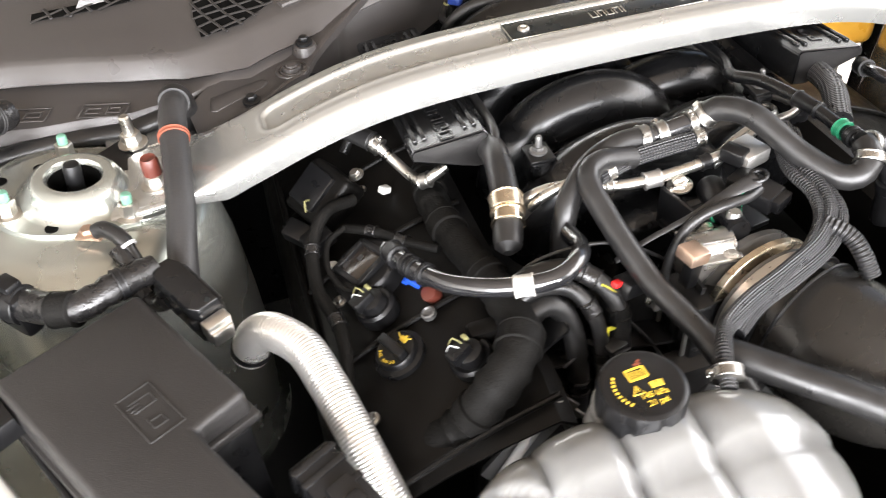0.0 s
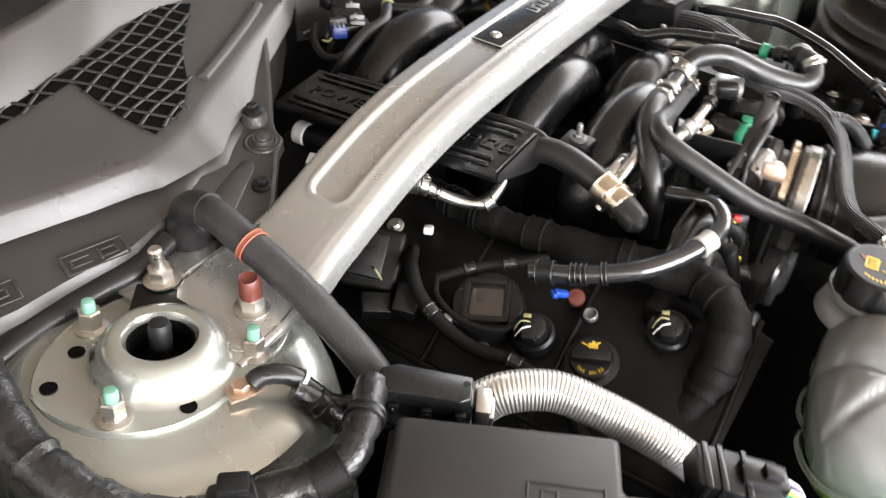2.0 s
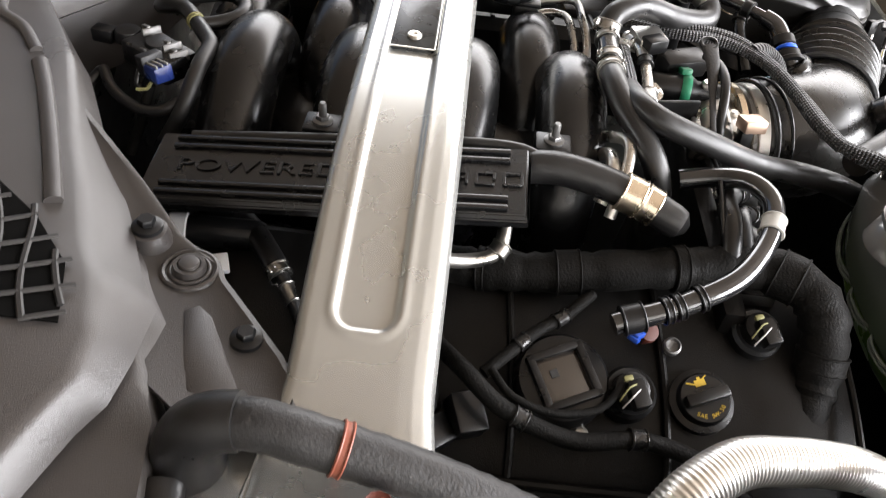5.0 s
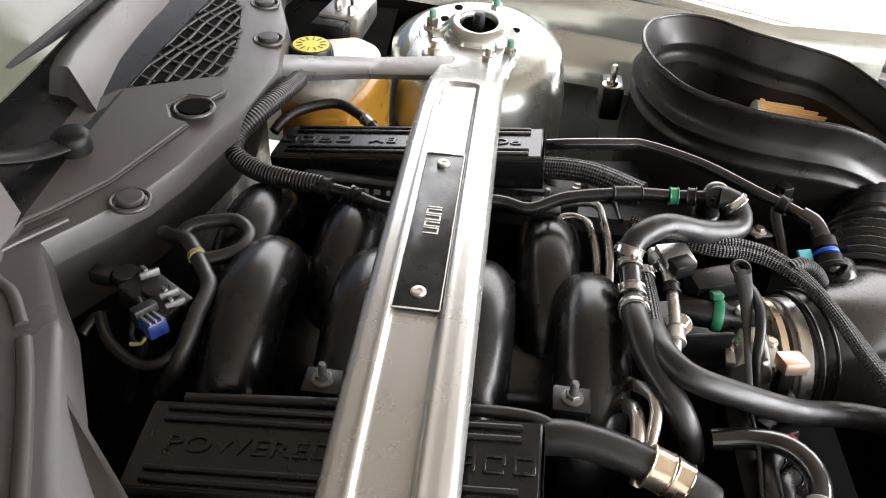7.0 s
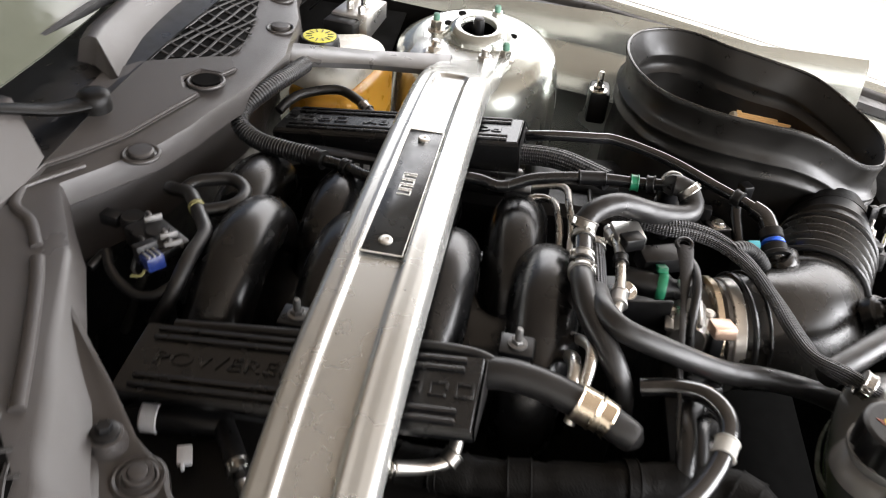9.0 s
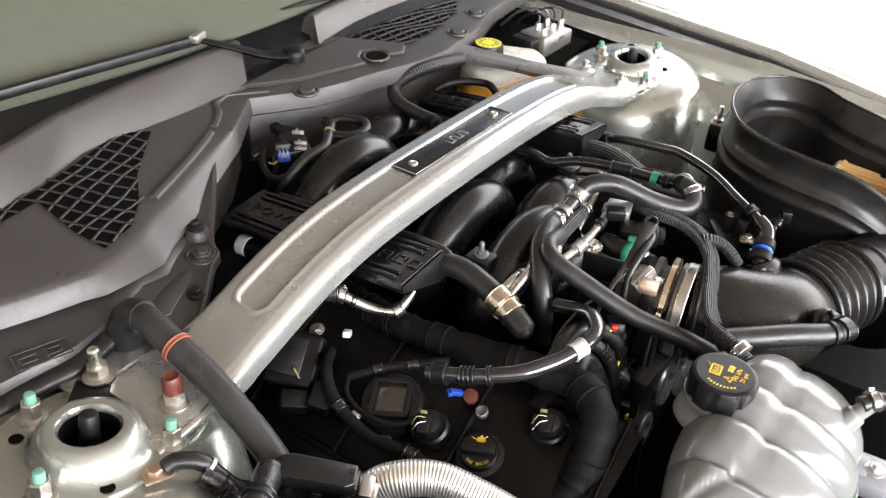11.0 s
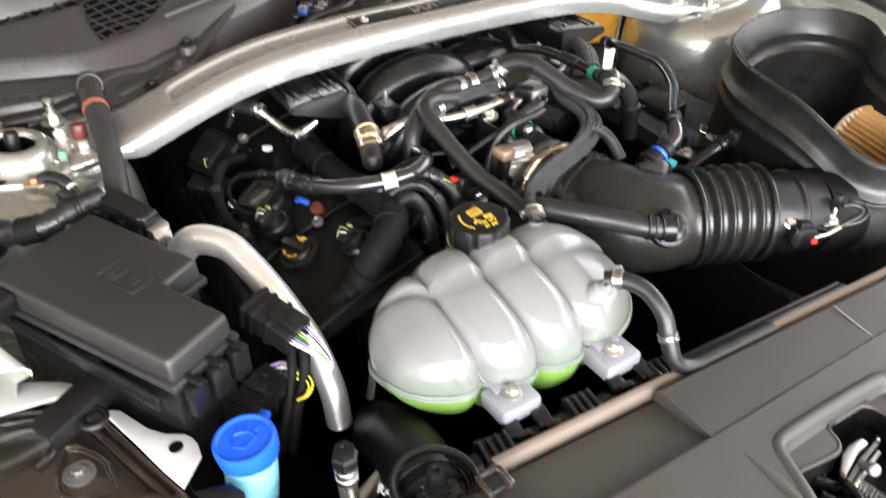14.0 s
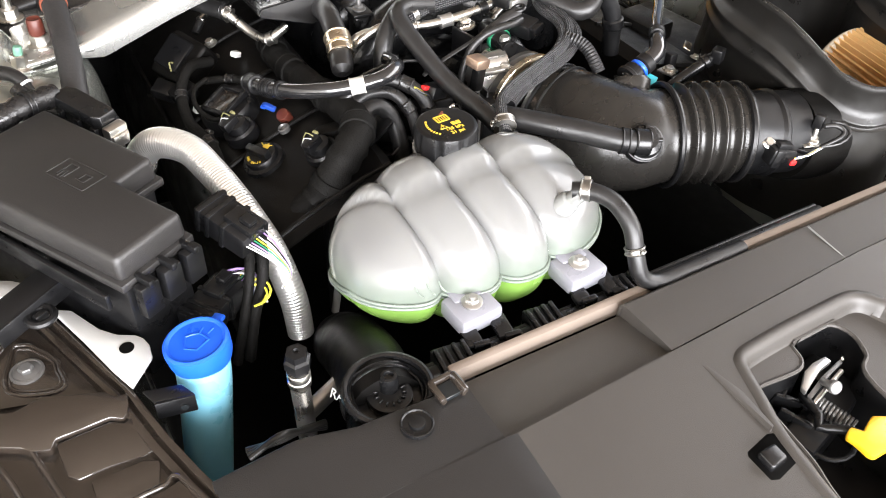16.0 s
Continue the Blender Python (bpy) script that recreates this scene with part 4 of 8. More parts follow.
def valve_cover(s, label):
    v = thing("valve_cover", (s * 0.29, -0.1, 0.6), label, "valve cover", "valve covers")
    rows = []
    for k in range(15):
        y = -0.375 + 0.57 * k / 14
        e = 0.012 if k in (0, 14) else 0.0
        rows.append([V(s * a, y, z - e) for a, z in ((0.175, 0.70), (0.19, 0.785), (0.205, 0.795), (0.25, 0.783), (0.30, 0.766), (0.345, 0.745), (0.375, 0.725), (0.385, 0.70), (0.39, 0.60))])
    part("cover", sheet(rows, 0.004), COVER, v)
    if s > 0:
        rail = part("fuel_rail", box(0.020, 0.29, 0.022, pose(0.160, 0.0, 0.836), 0.004), BLACK, v, "black fuel rail cover")
        for k in range(9):
            part("print", box(0.0008, 0.007 if k % 3 else 0.004, 0.006, pose(0.1497, 0.125 - 0.012 * k, 0.838), 0), GREY, rail)
        for y in (-0.30, -0.16, 0.06, 0.16):
            part("bolt", hexnut((0.30, y, 0.768), (0.36, 0, 0.93), 0.0055, 0.006), STEEL, v, "zinc bolt")
        for y in (-0.33, -0.20, -0.08, 0.04):
            part("seam_rib", tube([(0.20, y, 0.797), (0.25, y, 0.786), (0.30, y, 0.769), (0.345, y, 0.748), (0.375, y, 0.727)], 0.003, 8), COVER, v)
        return
    nrm = V(-0.36, 0, 0.93)
    # coils on their wells
    for y, x in ((-0.295, -0.252), (-0.193, -0.313)):
        z = 0.775 if x < -0.3 else 0.790
        coil = part("ignition_coil", lathe([(0.020, -0.012), (0.020, 0.002), (0.0175, 0.005), (0.014, 0.004), (0.0125, 0.012), (0.009, 0.014)], axis((x, y, z), nrm), 24), BLACK, v)
        cm = axis((x, y, z), nrm)
        part("plug", box(0.013, 0.021, 0.012, cm @ pose(0.002, -0.006, 0.017, 0, 0, 20), 0.002), BLACK, coil)
        part("clip", box(0.007, 0.004, 0.004, cm @ pose(-0.006, 0.004, 0.021, 0, 0, 20), 0.001), STRAW, coil, "white retaining clip")
        part("wire", tube([cm @ V(0.0, 0.0, 0.022), cm @ V(-0.007, -0.005, 0.027), cm @ V(-0.011, -0.012, 0.017)], 0.0007, 6), STRAW, coil, "pale yellow wire")
        part("wire", tube([cm @ V(0.003, -0.003, 0.022), cm @ V(-0.003, -0.010, 0.025), cm @ V(-0.008, -0.016, 0.014)], 0.0006, 6), PALE, coil, "pale wire")
    for x, y, z in ((-0.342, -0.158, 0.757), (-0.287, -0.024, 0.778), (-0.345, -0.30, 0.752), (-0.22, -0.10, 0.80)):
        part("bolt", hexnut((x, y, z), nrm, 0.005, 0.005), CLAMP, v, "dull zinc bolt")
    part("plug_ring", lathe([(0.007, 0), (0.007, 0.005), (0.0055, 0.006), (0.0045, 0.004), (0.002, 0.003)], axis((-0.270, -0.228, 0.782), nrm), 18), ARM, v, "dull zinc ring plug")
    # round solenoid with a square window beside the coils
    pm = axis((-0.308, -0.143, 0.772), nrm, 25)
    sq = part("solenoid", lathe([(0.035, -0.014), (0.035, 0.008), (0.032, 0.012), (0.024, 0.013)], pm, 32), BLACK, v)
    for x, y, w, h in ((0, 0.019, 0.044, 0.006), (0, -0.019, 0.044, 0.006), (0.019, 0, 0.006, 0.044), (-0.019, 0, 0.006, 0.044)):
        part("frame_bar", box(w, h, 0.008, pm @ pose(x, y, 0.0155), 0.0015), BLACK, sq)
    part("window", box(0.036, 0.036, 0.003, pm @ pose(0, 0, 0.0135), 0.001), GLOSS, sq, "glossy black window")
    part("tag", box(0.006, 0.006, 0.001, pm @ pose(-0.006, 0.004, 0.0158), 0.0003, 1), WRAP, sq)
    # panel and seams of the cover
    for y in (-0.36, -0.215, -0.10, 0.02):
        part("seam_rib", tube([(-0.20, y, 0.797), (-0.25, y - 0.004, 0.786), (-0.30, y - 0.008, 0.769), (-0.345, y - 0.01, 0.748), (-0.375, y - 0.01, 0.727)], 0.003, 8), COVER, v)
    part("rim_rib", tube([(-0.368, 0.16, 0.732), (-0.37, 0.0, 0.731), (-0.37, -0.2, 0.731), (-0.366, -0.36, 0.73)], 0.004, 8), COVER, v)


valve_cover(-1, "black plastic valve cover with coils and oil cap")
valve_cover(1, "black plastic valve cover under its coil cover")


def oil_cap():
    c = thing("oil_filler_cap", (-0.306, -0.25, 0.765), "black oil filler cap with yellow oil can mark", "oil cap")
    # local x along the car's rear to front as read from the passenger's side
    m = frame3((-0.306, -0.250, 0.766), (0.36, -0.92, 0.14), (-0.36, 0, 0.93)) @ Matrix.Diagonal((0.66, 0.66, 0.8, 1))
    part("cap", lathe([(0.037, -0.006), (0.037, 0.003), (0.030, 0.005), (0.0295, 0.011), (0.0275, 0.013), (0.012, 0.0132)], m, 40), BLACK, c)
    part("grip", box(0.052, 0.014, 0.012, m @ pose(0, 0, 0.018), 0.003), BLACK, c)
    can = join(box(0.013, 0.008, 0.0008, m @ pose(0.001, 0.0175, 0.0138), 0.0003, 1), box(0.011, 0.002, 0.0008, m @ pose(-0.010, 0.019, 0.0138, 0, 0, -25), 0.0003, 1),
               box(0.006, 0.0016, 0.0008, m @ pose(0.008, 0.0225, 0.0138, 0, 0, 30), 0.0003, 1), box(0.004, 0.003, 0.0008, m @ pose(0.001, 0.023, 0.0138), 0.0003, 1))
    part("oil_mark", can, YELLOW, c, "yellow oil can mark")
    bm = bmesh.new()
    for k, ch in enumerate("SAE 5W-30"):
        a = radians(-90 + (k - 4) * 11.5)
        if ch != " ":
            bm = join(bm, words(ch, 0.0068, m @ pose(0.0215 * math.cos(a), 0.0215 * math.sin(a), 0.0136, 0, 0, math.degrees(a) + 90), 0.0003))
    part("lettering", bm, YELLOW, c, "yellow lettering")


oil_cap()


def throttle_body():
    t = thing("throttle_body", (-0.01, -0.29, 0.70), "cast aluminium throttle body with black motor housing", "throttle body")
    d = V(0.15, -1, 0).normalized()
    part("housing", lathe([(0.050, 0), (0.055, 0.004), (0.055, 0.010), (0.047, 0.014), (0.046, 0.030), (0.056, 0.034), (0.056, 0.040), (0.050, 0.042)], axis((0.018, -0.282, 0.785), d), 40), ARM, t)
    mm = frame3((-0.034, -0.297, 0.80), (0.15, -1, 0), (0, 0, 1))
    mx = axis((-0.022, -0.280, 0.829), (-1, 0.1, -0.05))
    mo = part("motor", join(lathe([(0.010, -0.024), (0.0165, -0.022), (0.0172, -0.018), (0.0166, -0.016), (0.0166, 0.019), (0.0155, 0.0215), (0.004, 0.0218)], mx, 36), box(0.042, 0.034, 0.026, pose(-0.022, -0.280, 0.814, 0, 0, -6), 0.003)), CAST, t, "cast silver motor housing")
    for y in (-0.262, -0.299):
        part("flange", box(0.040, 0.009, 0.005, pose(-0.020, y, 0.834, 0, 0, -6), 0.0015), CAST, mo)
        part("screw", hexnut((-0.010, y, 0.836), (0, 0, 1), 0.0042, 0.004), STEEL, mo, "zinc screw")
    part("rib", box(0.038, 0.003, 0.004, pose(-0.022, -0.288, 0.8445, 0, 0, -6), 0.001), CAST, mo)
    part("screw_boss", lathe([(0.006, 0), (0.0065, 0.004), (0.0065, 0.014), (0.005, 0.016), (0.002, 0.016)], pose(0.006, -0.272, 0.842), 16), CAST, mo)
    part("gear_case", box(0.05, 0.034, 0.07, mm @ pose(0, -0.004, -0.028), 0.006), BLACK, t)
    for k in range(4):
        part("fin", box(0.003, 0.006, 0.065, mm @ pose(-0.018 + 0.012 * k, -0.022, -0.028), 0.001), CAST if k in (0, 3) else BLACK, t)
    part("lug", box(0.020, 0.021, 0.012, pose(-0.050, -0.302, 0.853, 0, 10, 12), 0.002), COPPER, t, "copper coloured lug")
    part("lug_post", box(0.012, 0.012, 0.03, pose(-0.048, -0.301, 0.832, 0, 10, 12), 0.002), BLACK, t)
    part("band", lathe([(0.0565, -0.006), (0.0575, -0.005), (0.0575, 0.005), (0.0565, 0.006)], axis((0.024, -0.326, 0.786), d), 44), STEEL, t, "steel hose band")
    part("band", lathe([(0.0570, -0.004), (0.0585, -0.003), (0.0585, 0.003), (0.0570, 0.004)], axis((0.021, -0.307, 0.786), d), 44), GOLD, t, "yellow zinc hose band")
    for q in (25, 40):
        part("band_slot", box(0.004, 0.003, 0.0012, axis((0.024, -0.326, 0.786), d) @ pose(0, 0, 0, 0, 0, q) @ pose(0.0577, 0, 0, 0, 90, 0), 0.0003), BADGE, t)
    part("lock", box(0.011, 0.007, 0.005, pose(-0.112, -0.293, 0.832, 0, 20, 25), 0.001), RED, t, "red lock tab")
    part("lock_plug", box(0.03, 0.02, 0.016, pose(-0.098, -0.289, 0.822, 0, 20, 25), 0.003), BLACK, t)
    part("wire", tube([(0.029, -0.268, 0.872), (0.012, -0.276, 0.874), (-0.010, -0.278, 0.874), (-0.029, -0.277, 0.868), (-0.045, -0.276, 0.852), (-0.058, -0.28, 0.82), (-0.062, -0.29, 0.78)], 0.0045, 10), RUBBER, t)
    return t


move(throttle_body(), -0.012, -0.006, 0.005)


def valve_cluster():
    """Vapour valve with green clip ahead of the manifold."""
    v = thing("purge_valve", (0.0, -0.235, 0.80), "black vapour purge valve with a green clip", "valve")
    part("bracket", join(box(0.09, 0.05, 0.006, pose(0.01, -0.235, 0.816, 0, 4, 12), 0.001), box(0.004, 0.05, 0.04, pose(-0.03, -0.236, 0.834, 0, 0, 12), 0.001)), BLACK, v)
    part("body", lathe([(0.012, -0.030), (0.013, -0.026), (0.013, 0.012), (0.010, 0.016), (0.010, 0.038)], axis((0.006, -0.246, 0.846), (-0.15, -1, 0.05)), 20), BLACK, v)
    part("clip", join(lathe([(0.0140, -0.004), (0.0150, -0.002), (0.0150, 0.003), (0.0140, 0.005)], axis((0.005, -0.252, 0.846), (-0.15, -1, 0.05)), 20), box(0.012, 0.010, 0.006, pose(0.014, -0.250, 0.861, 0, 20, 8), 0.001)), GREEN, v, "green clip")
    part("bolt", hexnut((-0.019, -0.215, 0.852), (-0.2, 0, 1), 0.008, 0.008), STEEL, v, "zinc bolt")
    part("solenoid", join(box(0.024, 0.046, 0.020, pose(0.034, -0.250, 0.858, 0, -8, 22), 0.003), box(0.020, 0.012, 0.014, pose(0.044, -0.272, 0.859, 0, -8, 22), 0.002)), BLACK, v)
    part("rail_block", box(0.03, 0.03, 0.016, pose(0.045, -0.215, 0.872, 0, 0, 15), 0.003), CAST, v, "grey cast block")
    part("tab", box(0.018, 0.024, 0.003, pose(0.140, -0.372, 0.818, 20, -35, 25), 0.0008), TEAL, v, "teal tag")
    part("plug", box(0.022, 0.016, 0.014, pose(0.03, -0.218, 0.876, 0, 0, -60), 0.002), BLACK, v)
    return v


move(valve_cluster(), -0.007, -0.007, 0.003)


# ---- hoses ----
def hose(pts, r, label, mat=None, name="hose", category="hose", seg=14, clamps=(), **kw):
    """A hose with its clamps, each (share of the length, radius, material)."""
    b = tube(pts, r, seg, **kw)
    if not clamps:
        return solo(name, b, mat or RUBBER, label, category)
    h = thing(name, pts[0], label, category)
    part("tube", b, mat or RUBBER, h)
    path = smooth_path(pts, 0.004)
    for s, cr, cm, w in clamps:
        if cm is STEEL:
            cm, w, cr = CLAMP, w * 0.75, cr - 0.0004
        i = min(max(int(s * (len(path) - 1)), 1), len(path) - 2)
        d = (path[i + 1] - path[i - 1]).normalized()
        c = part("clamp", join(lathe([(cr - 0.001, -w / 2), (cr, -w / 2 + 0.0006), (cr, w / 2 - 0.0006), (cr - 0.001, w / 2)], axis(path[i], d), 24),
                               ring(path[i] + d * w * 0.45, d, cr, 0.0009, 24, 6), ring(path[i] - d * w * 0.45, d, cr, 0.0009, 24, 6)), cm, h, "hose clamp" if cm in (CLAMP, GOLD, CAST) else "band")
        if cm is CLAMP and cr > 0.009:
            q = axis(path[i], d, 40 + 130 * s)
            part("ear", join(box(0.004, 0.0016, w * 0.7, q @ pose(cr + 0.0012, 0.002, 0), 0.0005, 1), box(0.004, 0.0016, w * 0.4, q @ pose(cr + 0.0012, -0.002, 0), 0.0005, 1)), CLAMP, c)
    return h


hose([(-0.165, -0.085, 0.853), (-0.168, -0.125, 0.862), (-0.174, -0.16, 0.860), (-0.183, -0.198, 0.851), (-0.190, -0.217, 0.845), (-0.196, -0.234, 0.839)], lambda s, l: 0.0134 if s < 0.93 else 0.0134 * math.sqrt(max(0.02, 1 - ((s - 0.93) / 0.075) ** 2)),
     "black rubber breather hose with a wide zinc clamp", clamps=((0.69, 0.0156, GOLD, 0.017), (0.80, 0.0150, GOLD, 0.013)))
hose([(-0.149, 0.165, 0.836), (-0.152, 0.05, 0.852), (-0.157, -0.08, 0.869), (-0.166, -0.12, 0.866)], 0.0048, "thin black hose along the coil cover", RUBBER)
# front coolant hoses and the joint between them
hose([(0.018, -0.176, 0.889), (0.028, -0.182, 0.900), (0.048, -0.208, 0.903), (0.070, -0.252, 0.885), (0.090, -0.284, 0.877), (0.106, -0.291, 0.882), (0.116, -0.282, 0.892), (0.119, -0.270, 0.893)], 0.0114,
     "thick black rubber coolant hose bent in an S", clamps=((0.04, 0.0128, STEEL, 0.012), (0.93, 0.0128, STEEL, 0.01)))
hose([(0.018, -0.176, 0.889), (-0.005, -0.177, 0.886), (-0.038, -0.177, 0.882)], 0.0095, "black plastic hose joint with steel clips", SHINY, "hose_joint", clamps=((0.3, 0.0112, STEEL, 0.008), (0.8, 0.0115, STEEL, 0.012)))
hose([(-0.036, -0.177, 0.882), (-0.065, -0.178, 0.884), (-0.096, -0.186, 0.878), (-0.118, -0.20, 0.868), (-0.132, -0.212, 0.855), (-0.14, -0.222, 0.83), (-0.14, -0.225, 0.79)], 0.0108, "black rubber coolant hose going down to the engine", clamps=((0.05, 0.0124, STEEL, 0.01),))
hose([(-0.06, -0.192, 0.876), (-0.095, -0.197, 0.884), (-0.114, -0.214, 0.882), (-0.112, -0.255, 0.866), (-0.099, -0.31, 0.841), (-0.08, -0.358, 0.824), (-0.07, -0.40, 0.81), (-0.06, -0.44, 0.79)], 0.0106, "black rubber coolant hose crossing ahead of the engine")
hose([(0.01, -0.19, 0.878), (-0.03, -0.192, 0.878), (-0.065, -0.194, 0.876), (-0.10, -0.203, 0.872)], 0.0085, "braided black sleeve over a fuel line", BRAID, clamps=((0.06, 0.0095, STEEL, 0.012), (0.9, 0.0095, STEEL, 0.010)))
hose([(0.055, -0.205, 0.868), (0.02, -0.214, 0.872), (-0.02, -0.216, 0.868), (-0.055, -0.214, 0.864), (-0.085, -0.208, 0.862), (-0.115, -0.196, 0.862)], 0.0052, "bright steel fuel line with crimped ends", STEEL, clamps=((0.1, 0.0075, CAST, 0.014), (0.35, 0.0072, BLACK, 0.01), (0.62, 0.0078, CAST, 0.016), (0.85, 0.007, STEEL, 0.008)))
hose([(0.10, -0.19, 0.868), (0.07, -0.25, 0.875), (0.068, -0.285, 0.876), (0.058, -0.315, 0.874), (0.03, -0.340, 0.870), (-0.013, -0.358, 0.866), (-0.05, -0.370, 0.861), (-0.078, -0.385, 0.857), (-0.095, -0.41, 0.858), (-0.106, -0.436, 0.852)], 0.0062,
     "braided black hose arching over the intake duct", BRAID, clamps=((0.965, 0.0122, STEEL, 0.012),))
hose([(0.225, -0.01, 0.838), (0.204, -0.09, 0.853), (0.182, -0.15, 0.867), (0.150, -0.205, 0.868)], 0.012, "braided black sleeve behind the far rail", BRAID)
hose([(0.045, -0.326, 0.872), (0.052, -0.336, 0.872), (0.060, -0.347, 0.866), (0.063, -0.360, 0.856), (0.066, -0.369, 0.844)], 0.0072, "short ribbed black conduit beside the braided hose", CONDUIT)
hose([(0.109, -0.195, 0.861), (0.079, -0.255, 0.868), (0.077, -0.289, 0.869), (0.067, -0.320, 0.867), (0.038, -0.345, 0.863), (-0.004, -0.362, 0.859), (-0.042, -0.374, 0.854), (-0.070, -0.390, 0.850)], 0.0058, "second braided black hose under the arching one", BRAID)
hose([(0.090, -0.190, 0.868), (0.060, -0.252, 0.874), (0.058, -0.290, 0.874), (0.047, -0.318, 0.872), (0.020, -0.343, 0.869), (-0.022, -0.364, 0.864), (-0.058, -0.378, 0.859), (-0.084, -0.392, 0.855), (-0.099, -0.415, 0.853)], 0.0056, "third braided black hose beside the arching one", BRAID)
strap = thing("line_strap", (-0.04, -0.272, 0.86), "flat grey plastic strap slanting down past the throttle body", "strap")
part("blade", tube([(0.012, -0.273, 0.889), (-0.012, -0.274, 0.882), (-0.045, -0.273, 0.866), (-0.086, -0.272, 0.849), (-0.112, -0.272, 0.835)], lambda q, l: 0.0085 - 0.0055 * min(1.0, q * 2.2), 12, squash=0.45), WRAP, strap)
part("eye", ring((0.014, -0.272, 0.891), (-0.3, 0.1, 1), 0.007, 0.0022, 20), BLACK, strap)
# lines on the far side
hose([(0.262, -0.10, 0.846), (0.252, -0.138, 0.858), (0.255, -0.190, 0.862), (0.257, -0.220, 0.862), (0.228, -0.278, 0.862), (0.182, -0.329, 0.862), (0.160, -0.356, 0.861), (0.148, -0.371, 0.859)], 0.0066, "slim shiny black vacuum line to the intake duct", SHINY, clamps=((0.02, 0.0088, BLACK, 0.016), (0.93, 0.0092, BLACK, 0.010)))
fitting = thing("hose_fitting", (0.148, -0.371, 0.859), "black angled quick fitting with a blue ring on the intake duct", "fitting")
part("elbow", tube([(0.152, -0.366, 0.8595), (0.145, -0.375, 0.858), (0.139, -0.380, 0.855), (0.126, -0.3835, 0.850), (0.105, -0.387, 0.842)], 0.0098, 20), SHINY, fitting)
part("collar", lathe([(0.0112, -0.006), (0.0125, -0.005), (0.0125, 0.005), (0.0112, 0.006)], axis((0.121, -0.3842, 0.848), (-0.9, -0.15, -0.37)), 28), BLACK, fitting)
part("lock_ring", lathe([(0.0118, -0.002), (0.0124, -0.001), (0.0124, 0.001), (0.0118, 0.002)], axis((0.1115, -0.3855, 0.8445), (-0.9, -0.15, -0.37)), 28), BLUECAP, fitting, "blue lock ring")
part("seat", lathe([(0.0115, -0.006), (0.014, -0.004), (0.014, 0.004), (0.016, 0.006), (0.016, 0.010)], axis((0.103, -0.387, 0.841), (-0.9, -0.15, -0.37)), 28), BLACK, fitting)
drop = thing("hose_elbow", (0.125, -0.268, 0.89), "black plastic elbow dropping from the coolant hose", "elbow")
part("tube", tube([(0.117, -0.268, 0.893), (0.132, -0.270, 0.888), (0.150, -0.272, 0.870), (0.160, -0.275, 0.846), (0.163, -0.277, 0.80)], 0.0112, 20), BLACK, drop)
part("collar", lathe([(0.0120, -0.007), (0.0138, -0.005), (0.0138, 0.005), (0.0120, 0.007)], axis((0.1605, -0.2755, 0.842), (0.2, -0.08, -1)), 28), BLACK, drop)
part("clip", lathe([(0.0126, -0.003), (0.0132, -0.002), (0.0132, 0.002), (0.0126, 0.003)], axis((0.126, -0.269, 0.8905), (0.9, -0.1, -0.3)), 24), CLAMP, drop, "steel clip")
hose([(0.124, 0.12, 0.856), (0.113, 0.085, 0.858), (0.085, 0.04, 0.866), (0.104, -0.012, 0.87), (0.110, -0.062, 0.869), (0.104, -0.092, 0.868), (0.116, -0.127, 0.877), (0.126, -0.185, 0.882), (0.130, -0.234, 0.882), (0.122, -0.268, 0.890)], 0.0065, "slim black fuel line with a green clip", SATIN, clamps=((0.02, 0.0105, BLACK, 0.02), (0.12, 0.0085, BLACK, 0.008), (0.80, 0.0078, BLACK, 0.03), (0.91, 0.0085, GREEN, 0.008), (0.95, 0.0088, BLACK, 0.008)))
hose([(0.29, 0.178, 0.886), (0.235, 0.186, 0.892), (0.200, 0.200, 0.888), (0.174, 0.216, 0.876), (0.155, 0.214, 0.864), (0.140, 0.188, 0.857), (0.130, 0.155, 0.857), (0.124, 0.115, 0.857)], 0.0105, "ribbed black conduit curling under the cowl", CONDUIT)
hose([(0.250, 0.200, 0.838), (0.266, 0.192, 0.845), (0.290, 0.177, 0.847), (0.314, 0.1415, 0.846), (0.2975, 0.112, 0.845), (0.272, 0.088, 0.842), (0.255, 0.070, 0.835)], 0.0062, "black rubber hose with a crimped end behind the far coil cover", RUBBER, clamps=((0.80, 0.0068, CLAMP, 0.016),))
